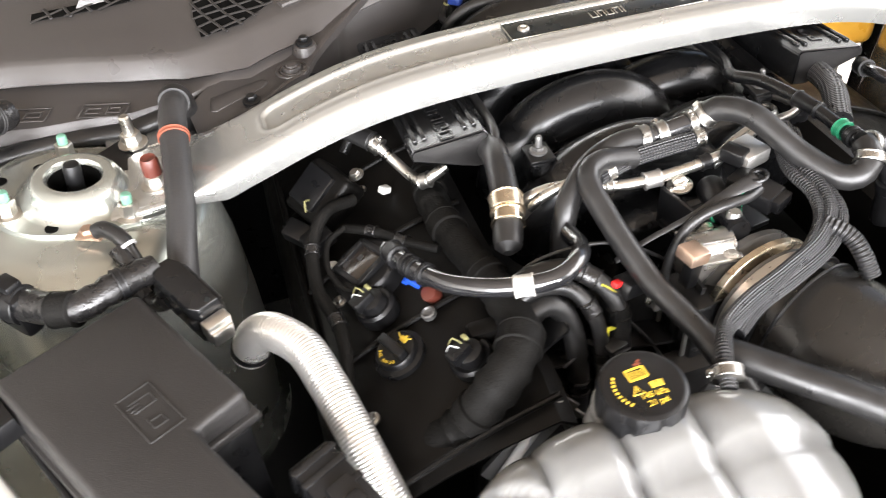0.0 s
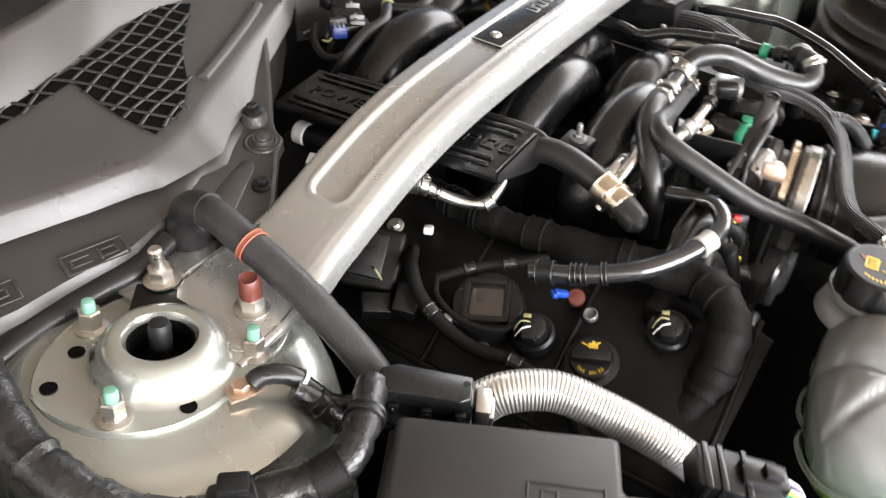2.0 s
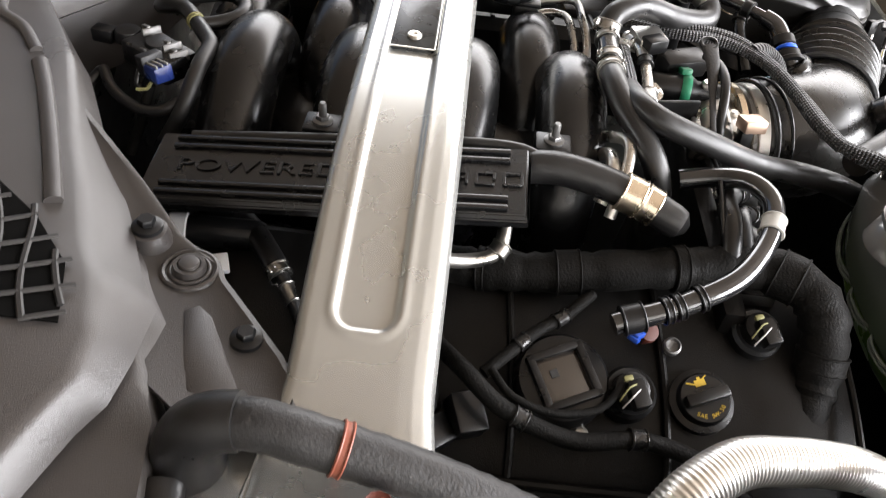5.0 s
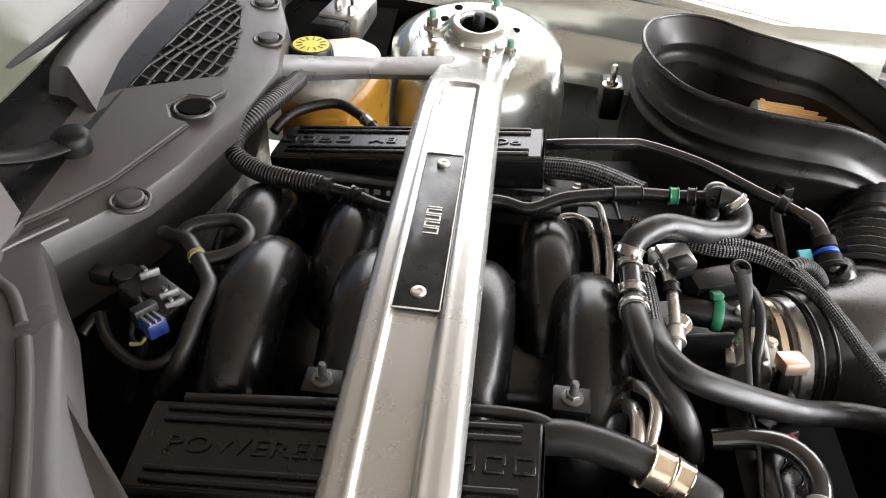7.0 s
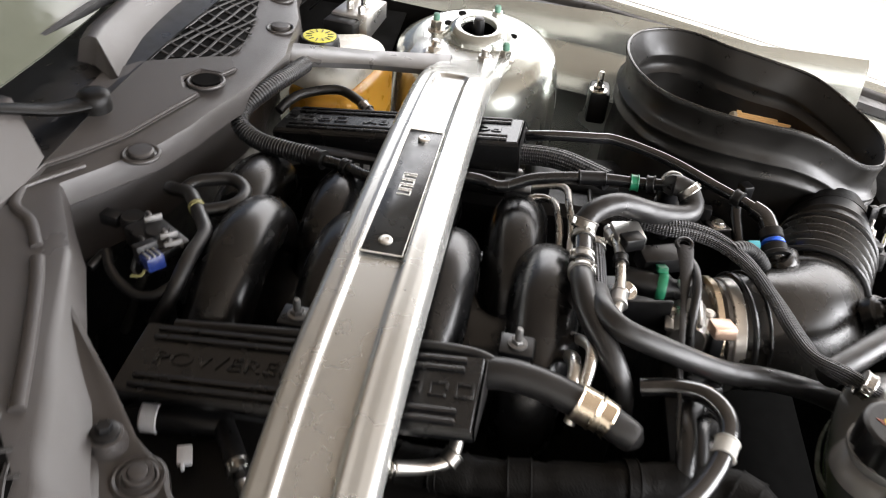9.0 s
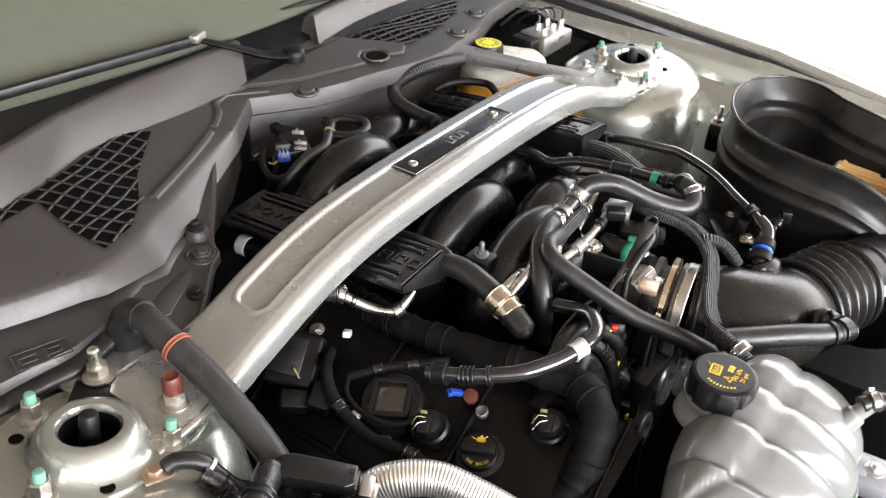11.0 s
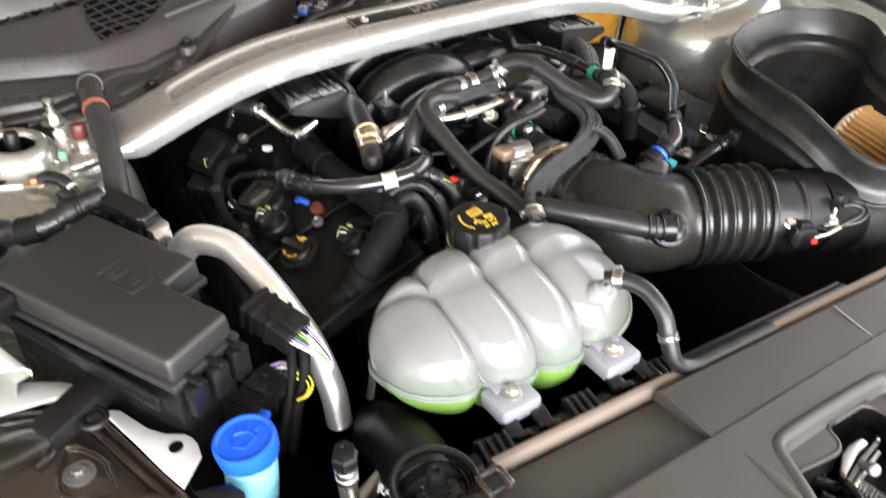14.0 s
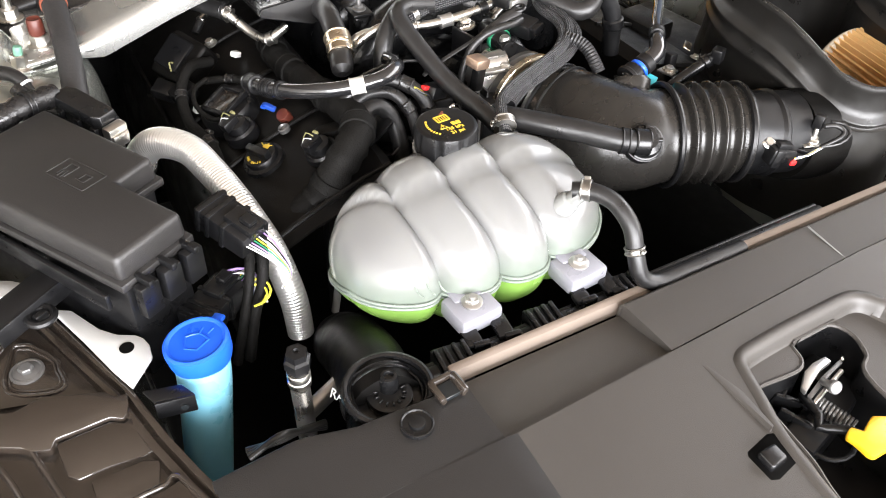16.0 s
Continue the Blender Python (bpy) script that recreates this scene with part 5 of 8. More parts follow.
# near side pipes
hose([(-0.291, -0.172, 0.822), (-0.288, -0.182, 0.825), (-0.284, -0.198, 0.829), (-0.274, -0.226, 0.836), (-0.255, -0.262, 0.848), (-0.218, -0.288, 0.856), (-0.180, -0.298, 0.862), (-0.155, -0.285, 0.862), (-0.142, -0.262, 0.853), (-0.14, -0.235, 0.845)], 0.0084,
     "shiny black crankcase pipe with clips", SHINY, clamps=((0.06, 0.0108, BLACK, 0.016), (0.15, 0.0098, BLACK, 0.005), (0.19, 0.0098, BLACK, 0.005), (0.24, 0.0098, BLACK, 0.004), (0.595, 0.0092, LABEL, 0.016)))
hose([(-0.295, 0.005, 0.846), (-0.268, -0.031, 0.842), (-0.256, -0.045, 0.832), (-0.247, -0.058, 0.824), (-0.238, -0.078, 0.821), (-0.230, -0.089, 0.824), (-0.218, -0.092, 0.832), (-0.208, -0.092, 0.838)], lambda s, l: 0.0092 if s < 0.36 else 0.0056, "bent zinc pipe pushed into a black rubber end", STEEL,
     clamps=((0.18, 0.0102, RUBBER, 0.05), (0.38, 0.0098, STEEL, 0.012), (0.50, 0.0075, STEEL, 0.006), (0.86, 0.0085, STEEL, 0.014)))
hose([(-0.318, -0.085, 0.785), (-0.300, -0.105, 0.793), (-0.282, -0.123, 0.797), (-0.267, -0.143, 0.80), (-0.241, -0.165, 0.80)], 0.0048, "thin taped wiring branch over the coils", TAPE, "wiring_loom", "wiring loom", clamps=((0.35, 0.0056, LOOM, 0.01), (0.7, 0.0056, LOOM, 0.012)))
hose([(-0.105, -0.172, 0.835), (-0.125, -0.178, 0.85), (-0.15, -0.178, 0.848), (-0.165, -0.17, 0.83)], 0.006, "bent bright steel fuel pipe", STEEL)
hose([(-0.085, -0.172, 0.842), (-0.12, -0.190, 0.862), (-0.15, -0.188, 0.85), (-0.17, -0.18, 0.82)], 0.005, "thin bright steel fuel pipe", STEEL)
hose([(0.135, -0.10, 0.845), (0.143, -0.130, 0.852), (0.143, -0.146, 0.855), (0.139, -0.157, 0.858), (0.129, -0.164, 0.858), (0.106, -0.166, 0.856), (0.081, -0.170, 0.850), (0.056, -0.172, 0.835), (0.03, -0.172, 0.81)], 0.0042, "bright bent fuel pipe beside the coolant hose", CLAMP)
hose([(0.11, -0.10, 0.84), (0.128, -0.130, 0.846), (0.125, -0.144, 0.848), (0.114, -0.152, 0.850), (0.096, -0.156, 0.848), (0.068, -0.160, 0.838), (0.04, -0.162, 0.815)], 0.0042, "bright bent fuel pipe beside the coolant hose", CLAMP)
fit = thing("wiring_plug", (-0.22, 0.15, 0.79), "black wiring plug with a pale end band beside the valve cover", "connector")
part("body", lathe([(0.011, 0.0), (0.0125, 0.003), (0.0125, 0.055), (0.010, 0.06)], axis((-0.222, 0.153, 0.80), (0.1, -1, -0.05)), 20), BLACK, fit)
part("band", lathe([(0.0118, -0.014), (0.0135, -0.012), (0.0135, 0.0), (0.012, 0.001)], axis((-0.222, 0.153, 0.80), (0.1, -1, -0.05)), 24), PALE, fit, "pale end band")
part("clip", join(box(0.016, 0.012, 0.006, pose(-0.252, 0.119, 0.797, 0, -15, 20), 0.001), box(0.004, 0.003, 0.008, pose(-0.262, 0.117, 0.795, 0, -15, 20), 0.001)), PALE, fit, "pale clip")
hose([(-0.190, 0.118, 0.79), (-0.217, 0.100, 0.80), (-0.237, 0.086, 0.80), (-0.252, 0.076, 0.799), (-0.262, 0.069, 0.797), (-0.276, 0.060, 0.793), (-0.290, 0.050, 0.78)], lambda s, l: 0.0092 if s < 0.62 else 0.0055, "short black hose pushed on a bright pipe", RUBBER, clamps=((0.66, 0.0098, STEEL, 0.012), (0.80, 0.0060, STEEL, 0.022)))
# taped looms on the near valve cover
hose([(-0.195, 0.03, 0.775), (-0.218, -0.05, 0.792), (-0.227, -0.12, 0.803), (-0.222, -0.19, 0.812), (-0.213, -0.25, 0.816), (-0.211, -0.30, 0.820), (-0.230, -0.333, 0.818), (-0.254, -0.345, 0.800), (-0.276, -0.343, 0.768), (-0.302, -0.334, 0.742), (-0.338, -0.318, 0.70)], lambda s, l: 0.0160 + 0.0025 * min(1.0, max(0.0, (s - 0.45) / 0.2)) + 0.0014 * math.sin(l * 240) * math.sin(l * 97) + 0.0008 * math.sin(l * 610),
     "thick cloth-taped wiring loom over the valve cover", TAPE, "wiring_loom", "wiring loom", clamps=((0.14, 0.0176, TAPE, 0.012), (0.22, 0.0174, TAPE, 0.006), (0.34, 0.0178, TAPE, 0.02), (0.5, 0.0182, TAPE, 0.01), (0.66, 0.0198, TAPE, 0.02), (0.8, 0.0198, TAPE, 0.014)))
for pts, r, wrap in (([(-0.215, -0.270, 0.826), (-0.190, -0.270, 0.843), (-0.158, -0.273, 0.843), (-0.134, -0.293, 0.834), (-0.124, -0.308, 0.812), (-0.122, -0.315, 0.77)], 0.0082, 0.5),
                     ([(-0.216, -0.285, 0.822), (-0.190, -0.282, 0.836), (-0.162, -0.288, 0.834), (-0.147, -0.304, 0.816), (-0.142, -0.317, 0.78), (-0.142, -0.33, 0.70)], 0.0070, 0.4),
                     ([(-0.214, -0.300, 0.816), (-0.186, -0.292, 0.826), (-0.169, -0.297, 0.814), (-0.163, -0.312, 0.78), (-0.166, -0.325, 0.72), (-0.172, -0.335, 0.64)], 0.0098, 0.55)):
    hose(pts, r, "black taped wiring branch arching down beside the coolant tank", RUBBER, "wiring_loom", "wiring loom", clamps=((wrap, r + 0.0008, LOOM, 0.014), (wrap + 0.25, r + 0.0006, TAPE, 0.01)))
plug = thing("wiring_plug", (-0.130, -0.320, 0.72), "black wiring plug with yellow lock clip beside the coolant tank", "connector")
part("body", join(box(0.017, 0.013, 0.040, pose(-0.133, -0.322, 0.765, 8, 6, 20), 0.002), box(0.013, 0.016, 0.026, pose(-0.134, -0.328, 0.737, 8, 6, 20), 0.002)), BLACK, plug)
part("collar", box(0.020, 0.015, 0.007, pose(-0.133, -0.320, 0.786, 8, 6, 20), 0.0015), RUBBER, plug)
part("lock_clip", join(box(0.009, 0.003, 0.003, pose(-0.134, -0.315, 0.802, 0, 25, 20), 0.0008), box(0.003, 0.004, 0.009, pose(-0.138, -0.315, 0.798, 0, 0, 20), 0.0008)), LIME, plug, "yellow lock clip")
part("tag", box(0.007, 0.004, 0.006, pose(-0.137, -0.338, 0.736, 0, 20, 10), 0.001), YELLOW, plug, "small yellow tag")
part("terminal", tube([(-0.1505, -0.3065, 0.783), (-0.147, -0.307, 0.780), (-0.143, -0.308, 0.776)], 0.0022, 8), STEEL, plug, "bright terminal end")
for o in (0.0, 0.003):
    part("wire", tube([(-0.139, -0.300 - o, 0.842), (-0.131, -0.304 - o, 0.836), (-0.125, -0.306 - o, 0.829 + o), (-0.122, -0.309 - o, 0.818)], 0.0011, 6), LIME if o == 0 else RUBBER, plug, "yellow wire" if o == 0 else "")
for pts in ([(-0.213, -0.268, 0.824), (-0.190, -0.262, 0.846), (-0.150, -0.264, 0.856), (-0.110, -0.266, 0.850), (-0.070, -0.270, 0.825), (-0.034, -0.278, 0.79)], [(-0.118, -0.300, 0.80), (-0.095, -0.312, 0.770), (-0.080, -0.322, 0.74), (-0.088, -0.336, 0.71), (-0.115, -0.340, 0.70)], [(-0.175, -0.290, 0.83), (-0.160, -0.304, 0.806), (-0.163, -0.316, 0.786), (-0.178, -0.320, 0.775)]):
    hose(pts, 0.0017, "thin black single wire beside the coolant tank", RUBBER, "wire", "wire")
hose([(-0.200, -0.353, 0.784), (-0.210, -0.355, 0.766), (-0.237, -0.356, 0.72), (-0.262, -0.356, 0.67), (-0.275, -0.355, 0.60)], lambda s, l: 0.0062 if s < 0.12 else 0.0046, "pale coated metal tube running down past the valve cover", BRACKET, "pipe", "pipe")
hose([(-0.30, -0.05, 0.79), (-0.33, -0.07, 0.80), (-0.352, -0.10, 0.79), (-0.36, -0.15, 0.775), (-0.35, -0.20, 0.77), (-0.355, -0.25, 0.755), (-0.37, -0.30, 0.72)], 0.0065, "black taped wiring branch round the coils", TAPE, "wiring_loom", "wiring loom", clamps=((0.3, 0.0074, LOOM, 0.01), (0.6, 0.0074, LOOM, 0.012)))


def timing_cover():
    """Ribbed cover at the front of the engine, behind the tank."""
    c = thing("timing_cover", (-0.10, -0.29, 0.55), "black ribbed timing cover on the front of the engine", "engine cover")
    part("plate", box(0.30, 0.02, 0.30, pose(-0.10, -0.276, 0.655), 0.006), COVER, c)
    part("lower_case", box(0.26, 0.03, 0.26, pose(0.04, -0.315, 0.62, 6, 0, 0), 0.01), LID, c, "dull grey lower casing")
    for x, z, r in ((-0.02, 0.70, 0.030), (0.06, 0.67, 0.042), (-0.07, 0.66, 0.024)):
        part("boss", lathe([(r, 0), (r, 0.012), (r * 0.9, 0.015), (r * 0.5, 0.015), (r * 0.45, 0.010), (r * 0.15, 0.010)], axis((x, -0.332, z), (0, -1, 0.1)), 24), ARM, c, "dull metal boss")
    for x, z, w, lean in ((-0.20, 0.792, 0.07, -40), (-0.185, 0.770, 0.09, 6), (-0.18, 0.742, 0.09, 4), (-0.15, 0.715, 0.10, -24), (-0.10, 0.765, 0.10, 12), (-0.06, 0.73, 0.10, -10)):
        part("rib", box(w, 0.030, 0.0035, pose(x, -0.300, z, 0, lean, 0), 0.001), BLACK, c)
    for x, z in ((-0.225, 0.755), (-0.135, 0.775), (-0.055, 0.775)):
        part("web", box(0.004, 0.030, 0.09, pose(x, -0.300, z, 0, 8, 0), 0.001), BLACK, c)
    for x, z in ((-0.205, 0.76), (-0.148, 0.752), (-0.08, 0.79)):
        part("bolt", hexnut((x, -0.288, z), (-0.1, -1, 0.2), 0.005, 0.012), STEEL, c, "zinc bolt")


timing_cover()
hose([(-0.318, -0.09, 0.79), (-0.338, -0.105, 0.788), (-0.345, -0.135, 0.783), (-0.336, -0.168, 0.782), (-0.318, -0.185, 0.79)], 0.0030, "thin taped wiring branch over the coils", TAPE, "wiring_loom", "wiring loom")
for pts in ([(-0.112, -0.283, 0.822), (-0.118, -0.29, 0.806), (-0.124, -0.298, 0.785), (-0.128, -0.31, 0.755), (-0.13, -0.33, 0.722)],):
    lead = thing("sensor_lead", pts[0], "black sensor lead with yellow marked wires", "cable")
    part("tube", tube(pts, 0.0042, 10), TAPE, lead)
    part("wire", tube([(-0.110, -0.286, 0.818), (-0.119, -0.292, 0.803), (-0.124, -0.296, 0.790)], 0.0014, 6), LIME, lead, "yellow wire")
    part("clip", box(0.010, 0.006, 0.008, pose(-0.124, -0.297, 0.786, 20, 0, 30), 0.0015), LIME, lead, "yellow clip")
    part("clip", box(0.006, 0.004, 0.010, pose(-0.13, -0.331, 0.725, 20, 0, 30), 0.001), LIME, lead, "yellow clip")
    part("plug", box(0.016, 0.016, 0.05, pose(-0.128, -0.315, 0.755, 12, 0, 30), 0.003), BLACK, lead)
steel_strip = thing("engine_bracket", (-0.15, -0.31, 0.62), "dull steel bracket strip bolted beside the coolant tank", "bracket")
m = frame3((-0.218, -0.340, 0.713), (-0.064, 0.009, -0.096), (-0.45, -0.85, 0.25))
part("strip", join(box(0.125, 0.020, 0.003, m, 0.001), box(0.125, 0.003, 0.012, m @ pose(0, -0.010, -0.005), 0.001)), ARM, steel_strip)
tab = part("tab", box(0.022, 0.020, 0.003, m @ pose(-0.046, 0.018, 0.0), 0.004), ARM, steel_strip)
# flat black disc for the dark inside the tab's bolt hole
part("hole", lathe([(0.0042, 0.0), (0.0042, 0.0021)], m @ pose(-0.048, 0.020, 0), 14), VOID, tab)
# near tower hose and looms
wrapped = hose([(-0.450, 0.078, 0.835), (-0.450, 0.074, 0.862), (-0.451, 0.060, 0.882), (-0.453, 0.040, 0.888), (-0.456, 0.015, 0.885), (-0.459, -0.04, 0.870), (-0.464, -0.09, 0.852), (-0.471, -0.135, 0.832), (-0.476, -0.16, 0.80)], lambda s, l: 0.0138 + 0.0004 * math.sin(l * 520), "thick grey-black foam wrapped hose with an orange band", WRAP, clamps=((0.40, 0.0146, ORANGE, 0.005),))
part("boot", tube([(-0.4515, 0.050, 0.887), (-0.4512, 0.062, 0.884), (-0.451, 0.074, 0.874), (-0.451, 0.080, 0.858), (-0.452, 0.082, 0.836)], lambda q, l: 0.0158 + 0.0062 * q ** 1.3, 20), RUBBER, wrapped, "flared rubber boot")
hose([(-0.625, 0.125, 0.872), (-0.650, 0.085, 0.884), (-0.664, 0.036, 0.884), (-0.677, -0.018, 0.873), (-0.673, -0.070, 0.857), (-0.650, -0.115, 0.840), (-0.603, -0.147, 0.839), (-0.561, -0.177, 0.8485), (-0.524, -0.170, 0.855), (-0.492, -0.152, 0.850)], lambda s, l: 0.0158 - 0.010 * max(0, s - 0.6) + 0.0011 * math.sin(l * 310) * math.sin(l * 83) + 0.0006 * math.sin(l * 530), "thick taped loom curving round the strut tower", LOOM, "wiring_loom", "wiring loom", clamps=((0.05, 0.0172, WRAP, 0.004), (0.57, 0.0172, WRAP, 0.022), (0.70, 0.0172, BLACK, 0.012), (0.82, 0.0150, TAPE, 0.024), (0.93, 0.0140, BLACK, 0.006)))
hose([(-0.525, -0.105, 0.842), (-0.518, -0.118, 0.832), (-0.512, -0.135, 0.815), (-0.502, -0.15, 0.808), (-0.49, -0.165, 0.822)], 0.009, "crumpled black taped branch by the loom housing", LOOM, "wiring_loom", "wiring loom", clamps=((0.3, 0.0098, LOOM, 0.008), (0.6, 0.0102, LOOM, 0.01)))
solo("loom_clip", join(box(0.020, 0.042, 0.044, pose(-0.615, -0.139, 0.832, 0, 0, 40), 0.006), box(0.016, 0.022, 0.010, pose(-0.613, -0.135, 0.856, 0, 0, 40), 0.003)), BLACK, "black plastic clip round the loom", "clip")
LUG = (-0.5475, -0.078, 0.8445)
ground = hose([(LUG[0] + 0.006, LUG[1] - 0.003, LUG[2] + 0.004), (-0.534, -0.084, 0.852), (-0.522, -0.096, 0.850), (-0.514, -0.108, 0.840), (-0.508, -0.122, 0.826), (-0.50, -0.130, 0.82), (-0.49, -0.140, 0.82)], lambda q, l: 0.0078 if q < 0.45 else 0.0058, "black earth cable with a bolted lug", RUBBER, "earth_cable", "cable", clamps=((0.46, 0.0080, PALE, 0.002),))
part("lug", join(box(0.026, 0.016, 0.003, pose(*LUG, 0, 0, -25), 0.001), hexnut((LUG[0] - 0.002, LUG[1] + 0.001, LUG[2] + 0.001), (0, 0, 1), 0.0068, 0.007)), COPPER, ground, "copper earth lug")

# hoses at the firewall with the blue plug
hose([(0.031, 0.246, 0.851), (0.019, 0.234, 0.858), (0.008, 0.214, 0.864), (-0.017, 0.196, 0.864), (-0.038, 0.182, 0.864), (-0.053, 0.175, 0.864), (-0.084, 0.176, 0.862), (-0.103, 0.178, 0.854), (-0.118, 0.184, 0.836), (-0.121, 0.200, 0.806)], 0.0072, "black rubber vacuum hose with yellow paint band", RUBBER, clamps=((0.30, 0.0075, STRAW, 0.005),))
hose([(0.017, 0.229, 0.856), (0.031, 0.219, 0.862), (0.038, 0.203, 0.864), (0.041, 0.180, 0.866), (0.024, 0.162, 0.866), (0.003, 0.162, 0.866), (-0.007, 0.173, 0.864), (-0.017, 0.196, 0.862)], 0.0068, "black rubber hose loop behind the manifold", RUBBER)
hose([(-0.089, 0.275, 0.831), (-0.078, 0.270, 0.836), (-0.075, 0.264, 0.841), (-0.090, 0.255, 0.838), (-0.104, 0.240, 0.834), (-0.115, 0.218, 0.831), (-0.115, 0.200, 0.834), (-0.110, 0.191, 0.839), (-0.103, 0.186, 0.841)], 0.0048, "black rubber hose loop by the firewall", RUBBER)
hose([(-0.101, 0.214, 0.848), (-0.105, 0.219, 0.831), (-0.110, 0.225, 0.811), (-0.118, 0.234, 0.786)], 0.0046, "taped wire from the blue plug", TAPE, "wiring_loom", "wiring loom")
hose([(-0.063, 0.246, 0.854), (-0.071, 0.231, 0.862), (-0.081, 0.222, 0.864), (-0.091, 0.224, 0.858), (-0.097, 0.227, 0.846), (-0.101, 0.220, 0.838)], 0.0026, "thin black wire looped round the blue plug", RUBBER, "wire", "wire")


def sensor(p):
    s = thing("pressure_sensor", p, "black pressure sensor with blue plugs and silver latches", "sensor")
    part("body", box(0.06, 0.036, 0.022, pose(-0.058, 0.232, 0.852, 0, 0, 55), 0.004), BLACK, s)
    for x, y, h in ((-0.056, 0.232, 0.866), (-0.036, 0.266, 0.862)):
        part("dome", lathe([(0.012, h - 0.010), (0.012, h - 0.003), (0.0105, h), (0.004, h + 0.0008)], pose(x, y, 0), 20), BLACK, s)
    part("plug", box(0.022, 0.017, 0.014, pose(-0.092, 0.222, 0.858, 0, 12, 50), 0.002), BLUE, s, "blue plug")
    part("plug_collar", box(0.012, 0.021, 0.018, pose(-0.083, 0.231, 0.860, 0, 12, 50), 0.002), BLACK, s)
    part("plug", box(0.020, 0.014, 0.013, pose(-0.036, 0.287, 0.855, 0, 0, 80), 0.002), BLACK, s)
    for x, y, z in ((-0.062, 0.218, 0.864), (-0.040, 0.243, 0.864), (-0.071, 0.210, 0.862)):
        part("latch", join(box(0.004, 0.017, 0.009, pose(x, y, z, 0, 18, 40), 0.001), box(0.014, 0.004, 0.006, pose(x + 0.004, y + 0.006, z + 0.001, 0, 18, 40), 0.001)), ARM, s, "silver latch")
    for k in (-1, 0, 1):
        part("plug_rib", box(0.018, 0.0016, 0.003, pose(-0.092, 0.222, 0.8655, 0, 12, 50) @ pose(0, 0.005 * k, 0), 0.0005), GREY, s)
    part("wire", tube([(-0.100, 0.226, 0.852), (-0.103, 0.229, 0.847), (-0.104, 0.238, 0.846)], 0.0016, 6), STRAW, s, "pale yellow wire")
    return s


move(sensor((-0.102, 0.219, 0.860)), -0.006, -0.015, 0.002)


# ---- brake fluid and ABS ----
def brake_reservoir():
    b = thing("brake_reservoir", (0.42, 0.19, 0.76), "translucent white brake reservoir with yellow fluid, yellow and black cap", "brake reservoir")
    part("upper_shell", prism([(0.36, 0.16), (0.50, 0.13), (0.53, 0.17), (0.50, 0.24), (0.38, 0.25), (0.35, 0.20)], 0.805, 0.848, None, 0.018, 0.04, 5), RESERVOIR, b)
    part("lower_shell", prism([(0.345, 0.15), (0.49, 0.12), (0.52, 0.16), (0.49, 0.235), (0.37, 0.245), (0.335, 0.20)], 0.72, 0.822, None, 0.012, 0.0, 3), AMBER, b, "amber fluid showing through")
    cap = part("cap", lathe([(0.0262, 0.848), (0.0262, 0.873), (0.0248, 0.8765), (0.012, 0.877)], pose(0.414, 0.211, 0), 24), BLACK, b)
    for k in range(18):
        part("grip_rib", box(0.0016, 0.003, 0.020, pose(0.414, 0.211, 0) @ pose(0, 0, 0, 0, 0, 20 * k) @ pose(0.0264, 0, 0.861), 0.0005, 1), BLACK, cap)
    part("label", lathe([(0.0225, 0.8769), (0.0225, 0.8777)], pose(0.414, 0.211, 0), 24), LIME, cap, "yellow label disc")
    bm = bmesh.new()
    for k in range(12):
        a = radians(30 * k)
        bm = join(bm, box(0.008, 0.0012, 0.0006, pose(0.414 + 0.015 * math.cos(a), 0.211 + 0.015 * math.sin(a), 0.8782, 0, 0, 30 * k), 0))
    part("print", bm, BADGE, cap)
    return b


move(brake_reservoir(), -0.028, -0.026, 0.008)


def abs_unit():
    a = thing("abs_unit", (0.62, 0.19, 0.72), "cast metal brake control block with steel pipes", "brake unit")
    # black sheet added under the block for the dark gap around it
    part("shield", sheet([[V(0.505, y, 0.77), V(0.53, y, 0.815), V(0.60, y, 0.825), V(0.66, y, 0.835)] for y in (0.135, 0.20, 0.27, 0.34)], 0.003), VOID, a, "added black sheet for the dark gap beside the brake unit")
    part("block", box(0.085, 0.06, 0.05, pose(0.605, 0.20, 0.832, 0, 0, -10), 0.004), CAST, a)
    part("connector", box(0.04, 0.05, 0.035, pose(0.56, 0.215, 0.835, 0, 0, -10), 0.004), BLACK, a)
    for k in range(5):
        x, y = 0.575 + 0.017 * k, 0.19 + 0.022 * (k % 2)
        part("fitting", lathe([(0.006, 0.855), (0.006, 0.867), (0.0035, 0.87)], pose(x, y, 0), 6), STEEL, a)
        part("pipe", tube([(x, y, 0.864), (x, y, 0.880 + 0.006 * (k % 3)), (x + 0.008 - 0.006 * k, y + 0.012, 0.890 + 0.004 * (k % 3)), (x + 0.02 - 0.014 * k, y + 0.05, 0.878), (x + 0.03 - 0.016 * k, y + 0.09, 0.84)], 0.0019, 8), ARM if k % 2 else BLACK, a)
    return a


move(abs_unit(), -0.02, -0.024)


